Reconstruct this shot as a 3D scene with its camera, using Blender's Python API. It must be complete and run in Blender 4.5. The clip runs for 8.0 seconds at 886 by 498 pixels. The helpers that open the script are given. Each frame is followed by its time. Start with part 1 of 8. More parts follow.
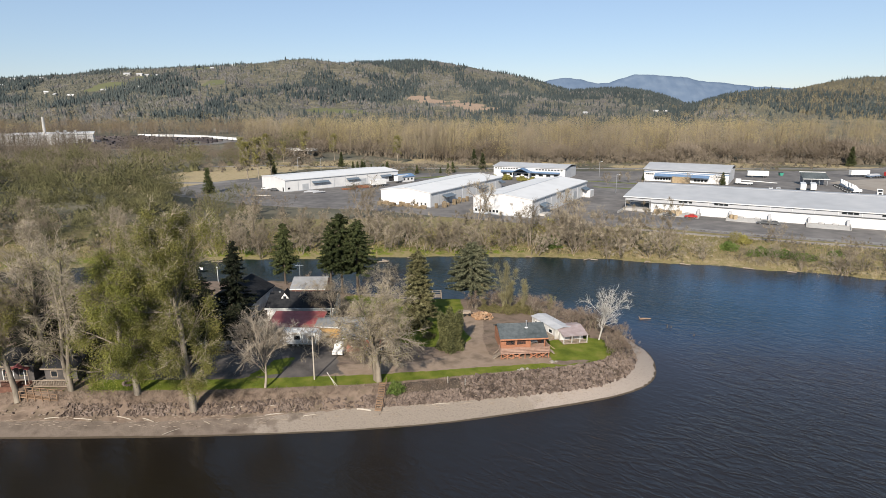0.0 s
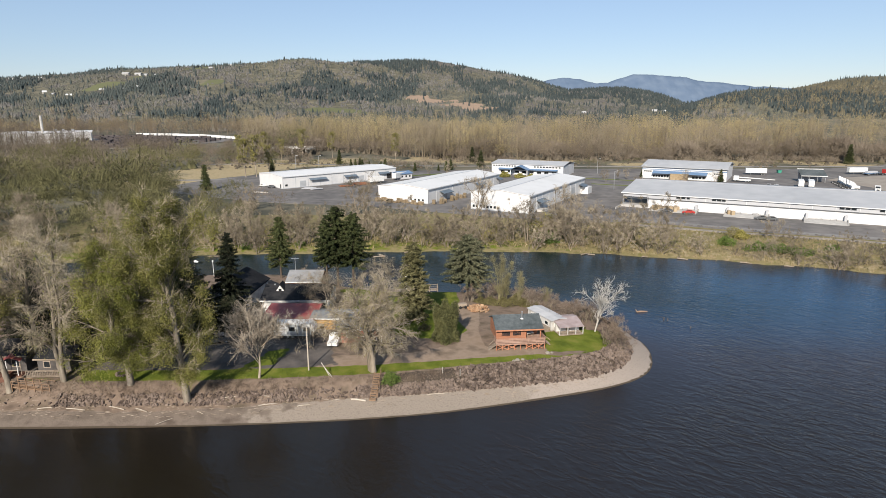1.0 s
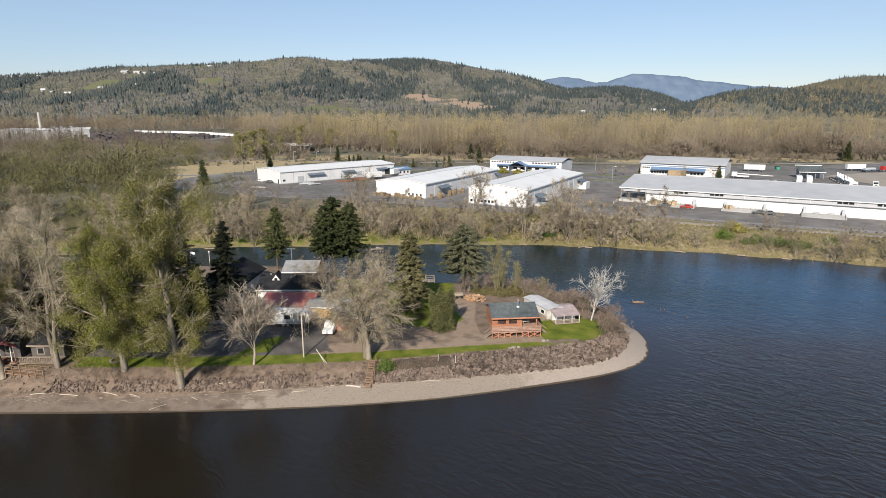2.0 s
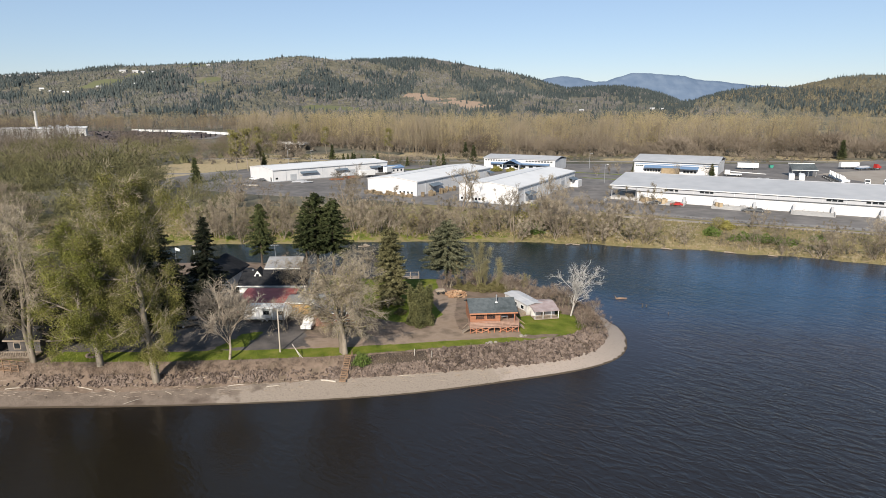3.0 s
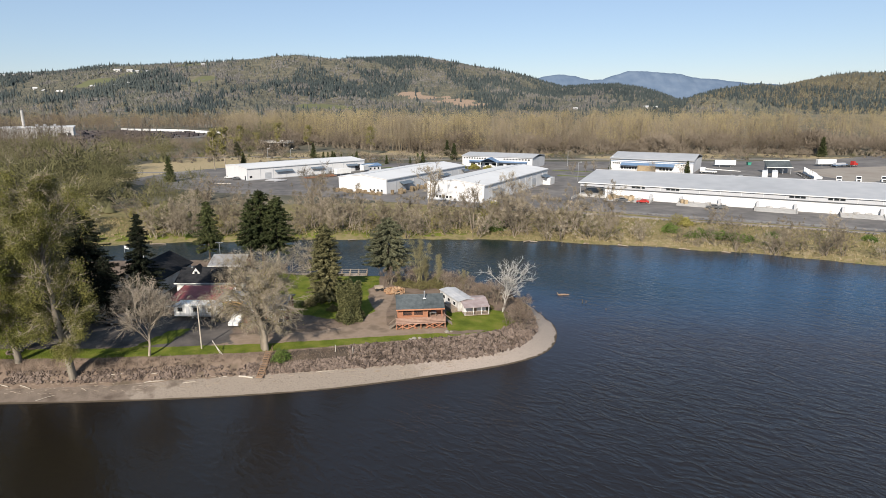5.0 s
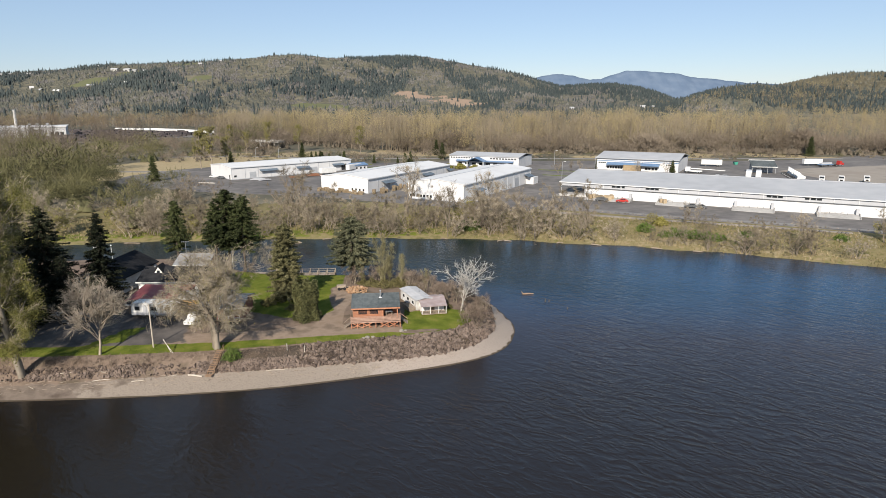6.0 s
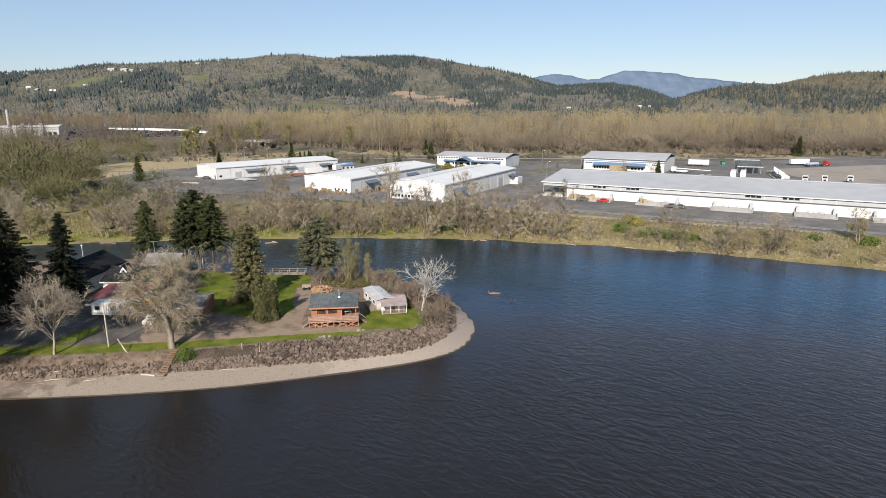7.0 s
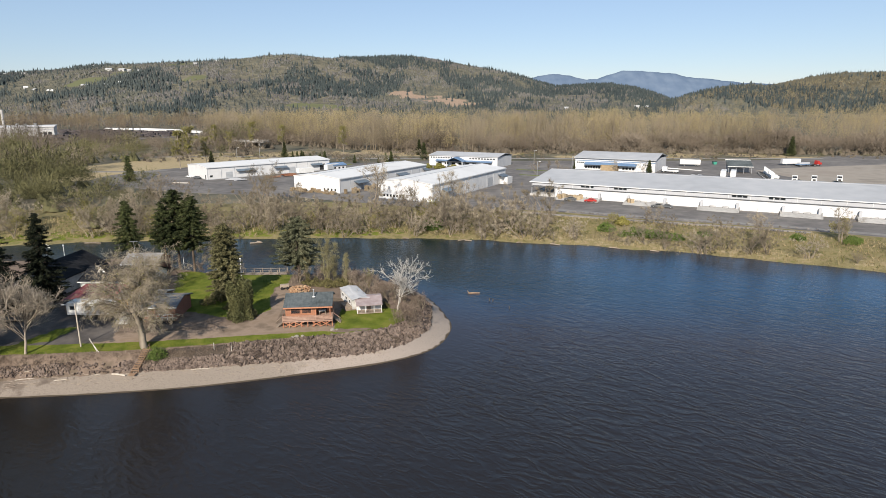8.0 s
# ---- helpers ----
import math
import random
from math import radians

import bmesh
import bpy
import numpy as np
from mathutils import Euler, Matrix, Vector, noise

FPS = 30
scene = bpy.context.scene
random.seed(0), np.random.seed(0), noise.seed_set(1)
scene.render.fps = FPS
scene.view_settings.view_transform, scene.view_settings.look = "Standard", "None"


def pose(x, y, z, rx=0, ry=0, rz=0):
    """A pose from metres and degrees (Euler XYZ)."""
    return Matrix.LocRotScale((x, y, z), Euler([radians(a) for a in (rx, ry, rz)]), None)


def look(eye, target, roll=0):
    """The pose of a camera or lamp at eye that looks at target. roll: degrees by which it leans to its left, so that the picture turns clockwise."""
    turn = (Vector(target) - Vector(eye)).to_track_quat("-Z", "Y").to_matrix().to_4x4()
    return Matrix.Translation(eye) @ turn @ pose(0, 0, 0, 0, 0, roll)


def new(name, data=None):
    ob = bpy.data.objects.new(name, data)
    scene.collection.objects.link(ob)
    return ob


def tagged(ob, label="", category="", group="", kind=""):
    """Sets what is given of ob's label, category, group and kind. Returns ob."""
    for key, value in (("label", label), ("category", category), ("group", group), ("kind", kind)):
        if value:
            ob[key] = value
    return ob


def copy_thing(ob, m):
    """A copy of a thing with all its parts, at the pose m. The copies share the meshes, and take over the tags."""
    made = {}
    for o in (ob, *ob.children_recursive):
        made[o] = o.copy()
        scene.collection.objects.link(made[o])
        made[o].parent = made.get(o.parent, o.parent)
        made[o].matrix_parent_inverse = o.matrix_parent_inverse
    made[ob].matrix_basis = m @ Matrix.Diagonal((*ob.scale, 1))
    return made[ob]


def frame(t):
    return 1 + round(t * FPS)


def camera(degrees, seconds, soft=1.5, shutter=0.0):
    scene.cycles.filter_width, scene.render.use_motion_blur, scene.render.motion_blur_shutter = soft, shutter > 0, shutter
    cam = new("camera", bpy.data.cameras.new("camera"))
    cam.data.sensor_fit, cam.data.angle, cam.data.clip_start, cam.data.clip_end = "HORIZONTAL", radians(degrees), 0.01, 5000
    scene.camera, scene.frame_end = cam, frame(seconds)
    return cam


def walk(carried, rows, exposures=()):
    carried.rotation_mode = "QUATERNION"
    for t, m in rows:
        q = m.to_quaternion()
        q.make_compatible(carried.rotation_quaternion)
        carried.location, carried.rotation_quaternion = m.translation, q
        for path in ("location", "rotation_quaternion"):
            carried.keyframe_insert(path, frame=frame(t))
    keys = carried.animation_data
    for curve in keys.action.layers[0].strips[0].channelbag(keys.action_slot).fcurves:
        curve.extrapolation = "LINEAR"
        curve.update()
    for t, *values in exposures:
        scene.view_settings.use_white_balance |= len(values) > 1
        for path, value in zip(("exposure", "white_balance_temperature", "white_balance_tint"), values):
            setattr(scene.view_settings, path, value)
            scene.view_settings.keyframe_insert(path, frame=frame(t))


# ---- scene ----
cam = camera(72.0, 8.0, soft=0.76)
PATH = [
    (0, (1.099, -0.508, 45.041), (1.106, 1.439, 44.586), -0.2),
    (0.5, (1.601, -0.38, 44.505), (1.61, 1.568, 44.051), -0.2),
    (1, (1.748, -0.459, 43.398), (1.758, 1.489, 42.943), -0.2),
    (1.5, (1.681, -0.525, 42.224), (1.694, 1.422, 41.768), -0.1),
    (3, (5.925, -0.893, 40.764), (5.939, 1.054, 40.305), -0.1),
    (3.5, (8.384, -0.992, 40.698), (8.4, 0.954, 40.238), -0.1),
    (4, (11.307, -1.161, 40.639), (11.323, 0.786, 40.178), -0.1),
    (4.5, (14.53, -1.272, 40.503), (14.547, 0.674, 40.041), -0.2),
    (6, (25.5, -1.712, 40.381), (25.522, 0.234, 39.916), -0.2),
    (6.5, (29.165, -1.93, 40.383), (29.188, 0.015, 39.918), -0.2),
    (7, (32.483, -2.107, 40.392), (32.508, -0.162, 39.927), -0.2),
    (7.5, (35.093, -2.192, 40.393), (35.121, -0.247, 39.927), -0.2),
    (8, (36.779, -2.368, 40.369), (36.807, -0.423, 39.904), -0.2),
]
walk(cam, [(t, look(eye, target, roll)) for t, eye, target, roll in PATH])

sky_tilt = radians(31)
sun_dir = Vector((0.212, 0.831, -0.515))
sun = new("sun", bpy.data.lights.new("sun", "SUN"))
sun.data.energy, sun.data.angle, sun.data.color = 5.0, radians(0.5), (1.0, 0.905, 0.79)
sun.matrix_world = look((0, 0, 300), Vector((0, 0, 300)) + sun_dir)
world = bpy.data.worlds.new("world")
scene.world = world
world.use_nodes = True
wn = world.node_tree.nodes
sky = wn.new("ShaderNodeTexSky")
sky.sky_type, sky.sun_disc = "NISHITA", False
sky.sun_elevation, sky.sun_rotation = sky_tilt, radians(194.3)
sky.air_density, sky.dust_density, sky.ozone_density = 1.0, 0.1, 2.0
tint = wn.new("ShaderNodeMix")
tint.data_type, tint.blend_type = "RGBA", "MULTIPLY"
tint.inputs["Factor"].default_value, tint.inputs["B"].default_value = 1.0, (0.98, 0.97, 1.10, 1)
world.node_tree.links.new(sky.outputs[0], tint.inputs["A"])
thin = wn.new("ShaderNodeMix")
thin.data_type = "RGBA"
thin.inputs["Factor"].default_value, thin.inputs["B"].default_value = 0.38, (5.2, 7.2, 9.4, 1)
world.node_tree.links.new(tint.outputs["Result"], thin.inputs["A"])
world.node_tree.links.new(thin.outputs["Result"], wn["Background"].inputs[0])
wn["Background"].inputs[1].default_value = 0.0627
scene.view_settings.exposure = 0.60

# ---- materials ----
TONE = 0.85


def ramp_mat(name, colours, scale=1.0, rough=0.85, bump=0.0, bump_scale=None, metal=0.0, coarse=0.12,
             per_object=0.0, per_island=0.0, spec=0.3, stretch=(1, 1, 1), local=False):
    """Two scales of noise through a colour ramp, with bump; varied by object or by mesh island if asked."""
    m = bpy.data.materials.new(name)
    m.use_nodes = True
    nt, n = m.node_tree, m.node_tree.nodes
    b = n["Principled BSDF"]
    link = nt.links.new
    if local:
        src = n.new("ShaderNodeTexCoord").outputs["Object"]
    else:
        src = n.new("ShaderNodeNewGeometry").outputs["Position"]
    mp = n.new("ShaderNodeMapping")
    mp.inputs["Scale"].default_value = stretch
    link(src, mp.inputs["Vector"])
    fine, big = n.new("ShaderNodeTexNoise"), n.new("ShaderNodeTexNoise")
    for t, s, d in ((fine, scale, 4), (big, scale * coarse, 3)):
        t.inputs["Scale"].default_value, t.inputs["Detail"].default_value = s, d
        link(mp.outputs[0], t.inputs["Vector"])
    mix = n.new("ShaderNodeMath")
    mix.operation = "MULTIPLY_ADD"
    link(big.outputs[0], mix.inputs[0])
    mix.inputs[1].default_value = 0.9
    half = n.new("ShaderNodeMath")
    half.operation = "MULTIPLY_ADD"
    link(fine.outputs[0], half.inputs[0])
    half.inputs[1].default_value, half.inputs[2].default_value = 0.9, -0.4
    link(half.outputs[0], mix.inputs[2])
    last = mix.outputs[0]
    for kind, amount in (("object", per_object), ("island", per_island)):
        if amount:
            src2 = n.new("ShaderNodeObjectInfo").outputs["Random"] if kind == "object" else n.new("ShaderNodeNewGeometry").outputs["Random Per Island"]
            add = n.new("ShaderNodeMath")
            add.operation = "MULTIPLY_ADD"
            link(src2, add.inputs[0])
            add.inputs[1].default_value = amount
            off = n.new("ShaderNodeMath")
            off.operation = "SUBTRACT"
            link(last, off.inputs[0])
            off.inputs[1].default_value = amount / 2
            link(off.outputs[0], add.inputs[2])
            last = add.outputs[0]
    cr = n.new("ShaderNodeValToRGB")
    els = cr.color_ramp.elements
    while len(els) < len(colours):
        els.new(0.5)
    for i, (e, c) in enumerate(zip(els, colours)):
        e.position = 0.25 + 0.5 * i / max(1, len(colours) - 1)
        e.color = (*(v * TONE for v in c), 1)
    link(last, cr.inputs[0])
    link(cr.outputs[0], b.inputs["Base Color"])
    b.inputs["Roughness"].default_value, b.inputs["Metallic"].default_value = rough, metal
    b.inputs["Specular IOR Level"].default_value = spec
    if bump:
        bt = n.new("ShaderNodeTexNoise")
        bt.inputs["Scale"].default_value, bt.inputs["Detail"].default_value = bump_scale or scale, 4
        link(mp.outputs[0], bt.inputs["Vector"])
        bn = n.new("ShaderNodeBump")
        bn.inputs["Strength"].default_value, bn.inputs["Distance"].default_value = 1.0, bump
        link(bt.outputs[0], bn.inputs["Height"])
        link(bn.outputs[0], b.inputs["Normal"])
    return m


def plain_mat(name, c, rough=0.6, metal=0.0, var=0.12):
    lo, hi = [max(0, v * (1 - var)) for v in c], [min(1, v * (1 + var)) for v in c]
    return ramp_mat(name, [lo, c, hi], 1.7, rough, metal=metal)


def water_material():
    m = bpy.data.materials.new("river_water")
    m.use_nodes = True
    nt, n = m.node_tree, m.node_tree.nodes
    b, link = n["Principled BSDF"], m.node_tree.links.new
    b.inputs["IOR"].default_value = 1.33
    pos = n.new("ShaderNodeNewGeometry").outputs["Position"]
    # silt colour, browner in the shallows near the beach; blue painted for reflected sky
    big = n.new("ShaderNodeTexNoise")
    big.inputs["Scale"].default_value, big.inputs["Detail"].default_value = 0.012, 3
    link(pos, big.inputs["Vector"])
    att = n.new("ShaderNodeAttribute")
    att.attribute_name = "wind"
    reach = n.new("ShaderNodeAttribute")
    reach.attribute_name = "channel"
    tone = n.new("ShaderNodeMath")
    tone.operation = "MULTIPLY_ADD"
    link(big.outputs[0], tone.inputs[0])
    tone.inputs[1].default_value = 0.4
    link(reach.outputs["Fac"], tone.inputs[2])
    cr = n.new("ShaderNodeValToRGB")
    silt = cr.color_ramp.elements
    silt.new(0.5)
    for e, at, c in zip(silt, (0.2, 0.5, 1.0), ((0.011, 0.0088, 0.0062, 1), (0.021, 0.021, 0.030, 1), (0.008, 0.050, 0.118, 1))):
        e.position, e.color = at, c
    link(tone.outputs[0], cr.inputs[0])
    # dark teal painted over the side channel for the banks' dark reflections
    side = n.new("ShaderNodeAttribute")
    side.attribute_name = "side_reflection"
    teal = n.new("ShaderNodeMix")
    teal.data_type = "RGBA"
    link(side.outputs["Fac"], teal.inputs["Factor"])
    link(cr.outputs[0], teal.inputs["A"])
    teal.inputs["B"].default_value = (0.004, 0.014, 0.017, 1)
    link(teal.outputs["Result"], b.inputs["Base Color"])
    # fine wind-ruffle smears the reflections in the open channel
    ruffle = n.new("ShaderNodeMapRange")
    ruffle.inputs["To Min"].default_value, ruffle.inputs["To Max"].default_value = 0.24, 0.16
    link(reach.outputs["Fac"], ruffle.inputs["Value"])
    link(ruffle.outputs[0], b.inputs["Roughness"])
    # wind ripples: crests run aslant across the river, short chop rides on them
    turn = n.new("ShaderNodeMapping")
    turn.inputs["Rotation"].default_value = (0, 0, radians(40))
    link(pos, turn.inputs["Vector"])
    mp = n.new("ShaderNodeMapping")
    mp.inputs["Scale"].default_value = (0.5, 1, 1)
    link(turn.outputs[0], mp.inputs["Vector"])
    w1, w2 = n.new("ShaderNodeTexNoise"), n.new("ShaderNodeTexNoise")
    w1.inputs["Scale"].default_value, w1.inputs["Detail"].default_value, w1.inputs["Distortion"].default_value = 0.46, 3, 0.5
    w2.inputs["Scale"].default_value, w2.inputs["Detail"].default_value = 1.5, 4
    link(mp.outputs[0], w1.inputs["Vector"])
    link(mp.outputs[0], w2.inputs["Vector"])
    # sharp crests: the fold of the noise about its middle, drawn to a point
    fold = n.new("ShaderNodeMath")
    fold.operation = "SUBTRACT"
    link(w1.outputs[0], fold.inputs[0])
    fold.inputs[1].default_value = 0.5
    steep = n.new("ShaderNodeMath")
    steep.operation = "ABSOLUTE"
    link(fold.outputs[0], steep.inputs[0])
    crest = n.new("ShaderNodeMapRange")
    crest.inputs["From Min"].default_value, crest.inputs["From Max"].default_value = 0.0, 0.22
    crest.inputs["To Min"].default_value, crest.inputs["To Max"].default_value = 1.0, 0.0
    link(steep.outputs[0], crest.inputs["Value"])
    peak = n.new("ShaderNodeMath")
    peak.operation = "POWER"
    link(crest.outputs[0], peak.inputs[0])
    peak.inputs[1].default_value = 1.6
    patch = n.new("ShaderNodeTexNoise")
    patch.inputs["Scale"].default_value, patch.inputs["Detail"].default_value = 0.03, 3
    link(pos, patch.inputs["Vector"])
    gain = n.new("ShaderNodeMath")
    gain.operation = "MULTIPLY"
    link(att.outputs["Fac"], gain.inputs[0])
    link(patch.outputs[0], gain.inputs[1])
    b1, b2 = n.new("ShaderNodeBump"), n.new("ShaderNodeBump")
    b1.inputs["Distance"].default_value, b2.inputs["Distance"].default_value = 0.20, 0.30
    link(gain.outputs[0], b1.inputs["Strength"])
    link(gain.outputs[0], b2.inputs["Strength"])
    link(peak.outputs[0], b1.inputs["Height"])
    link(w2.outputs[0], b2.inputs["Height"])
    link(b1.outputs[0], b2.inputs["Normal"])
    link(b2.outputs[0], b.inputs["Normal"])
    return m


def ground_material():
    """Zones (grass, gravel, beach, bank, meadow) come as weights on the mesh and break up along noise."""
    m = bpy.data.materials.new("ground_cover")
    m.use_nodes = True
    n, link = m.node_tree.nodes, m.node_tree.links.new
    b = n["Principled BSDF"]
    b.inputs["Roughness"].default_value, b.inputs["Specular IOR Level"].default_value = 0.95, 0.1
    pos = n.new("ShaderNodeNewGeometry").outputs["Position"]

    def nz(scale, detail=4):
        t = n.new("ShaderNodeTexNoise")
        t.inputs["Scale"].default_value, t.inputs["Detail"].default_value = scale, detail
        link(pos, t.inputs["Vector"])
        return t.outputs[0]

    def ramp(src, *cols):
        r = n.new("ShaderNodeValToRGB")
        e = r.color_ramp.elements
        while len(e) < len(cols):
            e.new(0.5)
        for i, c in enumerate(cols):
            e[i].position, e[i].color = 0.3 + 0.4 * i / (len(cols) - 1), (*(v * TONE for v in c), 1)
        link(src, r.inputs[0])
        return r.outputs[0]

    edge = nz(0.55, 5)
    speck, mid, broad = nz(3.5, 4), nz(0.4, 5), nz(0.035, 8)
    last = ramp(broad, (0.075, 0.078, 0.06), (0.135, 0.125, 0.092), (0.20, 0.18, 0.13))
    plain = [("meadow", mid, [(0.30, 0.235, 0.13), (0.40, 0.325, 0.20), (0.26, 0.22, 0.11)]),
             ("felled", mid, [(0.27, 0.195, 0.14), (0.36, 0.265, 0.195), (0.22, 0.165, 0.12)]),
             ("hay", mid, [(0.115, 0.125, 0.06), (0.15, 0.155, 0.08), (0.13, 0.135, 0.07)]),
             ("bank", mid, [(0.125, 0.118, 0.045), (0.23, 0.19, 0.10), (0.14, 0.14, 0.048)]),
             ("shore", mid, [(0.32, 0.25, 0.155), (0.21, 0.18, 0.085), (0.37, 0.30, 0.195)]),
             ("dirt", mid, [(0.13, 0.098, 0.075), (0.215, 0.162, 0.125), (0.12, 0.095, 0.068)])]
    island = [("rock_gap_shade", mid, [(0.045, 0.037, 0.03), (0.075, 0.06, 0.048), (0.11, 0.085, 0.062)]),
              ("gravel", mid, [(0.18, 0.138, 0.102), (0.29, 0.222, 0.168), (0.235, 0.178, 0.128)]),
              ("tarmac", mid, [(0.075, 0.068, 0.064), (0.11, 0.10, 0.093), (0.145, 0.128, 0.115)]),
              ("grass", mid, [(0.075, 0.10, 0.014), (0.125, 0.152, 0.021), (0.185, 0.185, 0.04)]),
              ("beach", speck, [(0.20, 0.167, 0.137), (0.29, 0.246, 0.202), (0.24, 0.202, 0.165)]),
              ("sand", speck, [(0.26, 0.218, 0.184), (0.35, 0.298, 0.254), (0.30, 0.256, 0.216)]),
              ("silt", mid, [(0.105, 0.082, 0.066), (0.185, 0.15, 0.122), (0.13, 0.105, 0.085)]),
              ("wet", speck, [(0.07, 0.055, 0.04), (0.09, 0.07, 0.05)])]
    for name, src, cols in plain + island:
        a = n.new("ShaderNodeAttribute")
        a.attribute_name = name
        f = n.new("ShaderNodeMath")
        f.operation = "MULTIPLY_ADD"
        link(edge, f.inputs[0])
        f.inputs[1].default_value = 0.05 if name == "wet" else 1.0
        link(a.outputs["Fac"], f.inputs[2])
        s = n.new("ShaderNodeMapRange")
        s.interpolation_type = "SMOOTHSTEP"
        s.inputs["From Min"].default_value, s.inputs["From Max"].default_value = (0.5, 0.7) if name == "wet" else (0.9, 1.1)
        link(f.outputs[0], s.inputs["Value"])
        mx = n.new("ShaderNodeMix")
        mx.data_type = "RGBA"
        link(s.outputs[0], mx.inputs["Factor"])
        link(last, mx.inputs["A"])
        link(ramp(src, *cols), mx.inputs["B"])
        last = mx.outputs["Result"]
    link(last, b.inputs["Base Color"])
    bn = n.new("ShaderNodeBump")
    bn.inputs["Distance"].default_value = 0.07
    link(speck, bn.inputs["Height"])
    link(bn.outputs[0], b.inputs["Normal"])
    return m


M = {}
M["ground"] = ground_material()
M["water"] = water_material()
M["asphalt"] = ramp_mat("asphalt", [(0.105, 0.098, 0.094), (0.15, 0.14, 0.132), (0.21, 0.195, 0.18)], 0.25, 0.9, 0.01, 6, coarse=0.2)
M["white_metal"] = ramp_mat("white_metal_siding", [(0.58, 0.59, 0.60), (0.66, 0.66, 0.66), (0.70, 0.70, 0.69)], 0.3, 0.5)
M["white_roof"] = ramp_mat("white_roof_coating", [(0.60, 0.60, 0.59), (0.68, 0.68, 0.67), (0.71, 0.71, 0.70)], 0.15, 0.6)
M["grey_roof"] = ramp_mat("grey_metal_roof", [(0.38, 0.385, 0.39), (0.43, 0.435, 0.44), (0.48, 0.48, 0.48)], 0.2, 0.5)
M["dark_roof"] = ramp_mat("dark_shingle_roof", [(0.05, 0.06, 0.062), (0.08, 0.095, 0.10), (0.115, 0.13, 0.135)], 1.5, 0.85, 0.02, 7)
M["cedar"] = ramp_mat("cedar_siding", [(0.24, 0.105, 0.06), (0.32, 0.148, 0.086), (0.38, 0.195, 0.12)], 1.2, 0.75, stretch=(0.6, 0.6, 4))
M["deck_wood"] = ramp_mat("deck_wood", [(0.25, 0.155, 0.115), (0.34, 0.218, 0.165), (0.40, 0.275, 0.215)], 2.0, 0.8)
M["glass"] = plain_mat("dark_window_glass", (0.02, 0.024, 0.028), 0.08)
M["bark"] = ramp_mat("pale_bark", [(0.20, 0.165, 0.125), (0.32, 0.27, 0.21), (0.43, 0.37, 0.30)], 1.2, 0.9, 0.03, 5, stretch=(1, 1, 0.3), local=True)
M["dark_bark"] = ramp_mat("dark_bark", [(0.06, 0.045, 0.035), (0.11, 0.085, 0.065), (0.15, 0.12, 0.09)], 1.5, 0.95, 0.03, 5, stretch=(1, 1, 0.3), local=True)
M["willow_bark"] = ramp_mat("grey_willow_bark", [(0.13, 0.108, 0.08), (0.22, 0.185, 0.14), (0.32, 0.275, 0.215)], 1.5, 0.95, 0.03, 5, stretch=(1, 1, 0.3), local=True)
M["white_bark"] = ramp_mat("bleached_bark", [(0.36, 0.33, 0.29), (0.48, 0.45, 0.40), (0.56, 0.53, 0.48)], 1.5, 0.9)
M["thicket_wood"] = ramp_mat("grey_thicket_branches", [(0.15, 0.122, 0.092), (0.23, 0.19, 0.147), (0.32, 0.27, 0.212)], 0.8, 0.9)
M["twig"] = ramp_mat("grey_brown_twigs", [(0.15, 0.124, 0.085), (0.265, 0.224, 0.158), (0.40, 0.342, 0.252)], 0.12, 0.9, per_object=0.55, per_island=0.15, coarse=0.2)
M["fir"] = ramp_mat("fir_needles", [(0.024, 0.032, 0.013), (0.054, 0.066, 0.025), (0.10, 0.113, 0.045)], 1.2, 0.8, per_island=0.4, per_object=0.3, spec=0.12)
M["olive_leaf"] = ramp_mat("olive_brown_young_leaves", [(0.083, 0.085, 0.018), (0.144, 0.139, 0.031), (0.211, 0.191, 0.054)], 0.6, 0.65, per_island=0.3)
M["spring_leaf"] = ramp_mat("spring_leaves", [(0.086, 0.095, 0.015), (0.149, 0.155, 0.027), (0.221, 0.212, 0.049)], 0.5, 0.6, per_island=0.32)
# some blue-grey distance haze is mixed into the fir, scrub and olive colours
M["hill_fir"] = ramp_mat("far_fir_trees", [(0.030, 0.042, 0.044), (0.046, 0.059, 0.058), (0.068, 0.081, 0.075)], 0.01, 0.9, per_island=0.4)
M["hill_scrub"] = ramp_mat("far_broadleaf_trees", [(0.10, 0.096, 0.092), (0.136, 0.13, 0.12), (0.172, 0.163, 0.146)], 0.02, 0.95, per_island=0.3)
M["hill_gold"] = ramp_mat("far_golden_trees", [(0.095, 0.087, 0.06), (0.125, 0.112, 0.074), (0.155, 0.137, 0.09)], 0.02, 0.95, per_island=0.3)
M["hill_olive"] = ramp_mat("far_budding_trees", [(0.08, 0.083, 0.070), (0.108, 0.11, 0.09), (0.138, 0.135, 0.10)], 0.02, 0.95, per_island=0.3)
M["canopy"] = ramp_mat("budding_canopy", [(0.25, 0.205, 0.105), (0.33, 0.27, 0.14), (0.405, 0.335, 0.182)], 0.012, 0.95, per_island=0.06, coarse=0.3)
M["willow_green"] = ramp_mat("budding_willow", [(0.076, 0.074, 0.033), (0.116, 0.111, 0.05), (0.17, 0.156, 0.074)], 0.02, 0.95, per_island=0.12, coarse=0.3)
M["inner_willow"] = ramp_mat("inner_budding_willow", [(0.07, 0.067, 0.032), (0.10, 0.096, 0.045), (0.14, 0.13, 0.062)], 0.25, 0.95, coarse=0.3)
M["dark_twig"] = ramp_mat("dark_brown_twigs", [(0.13, 0.104, 0.078), (0.19, 0.155, 0.117), (0.26, 0.214, 0.163)], 0.03, 0.95, per_island=0.06, coarse=0.3)
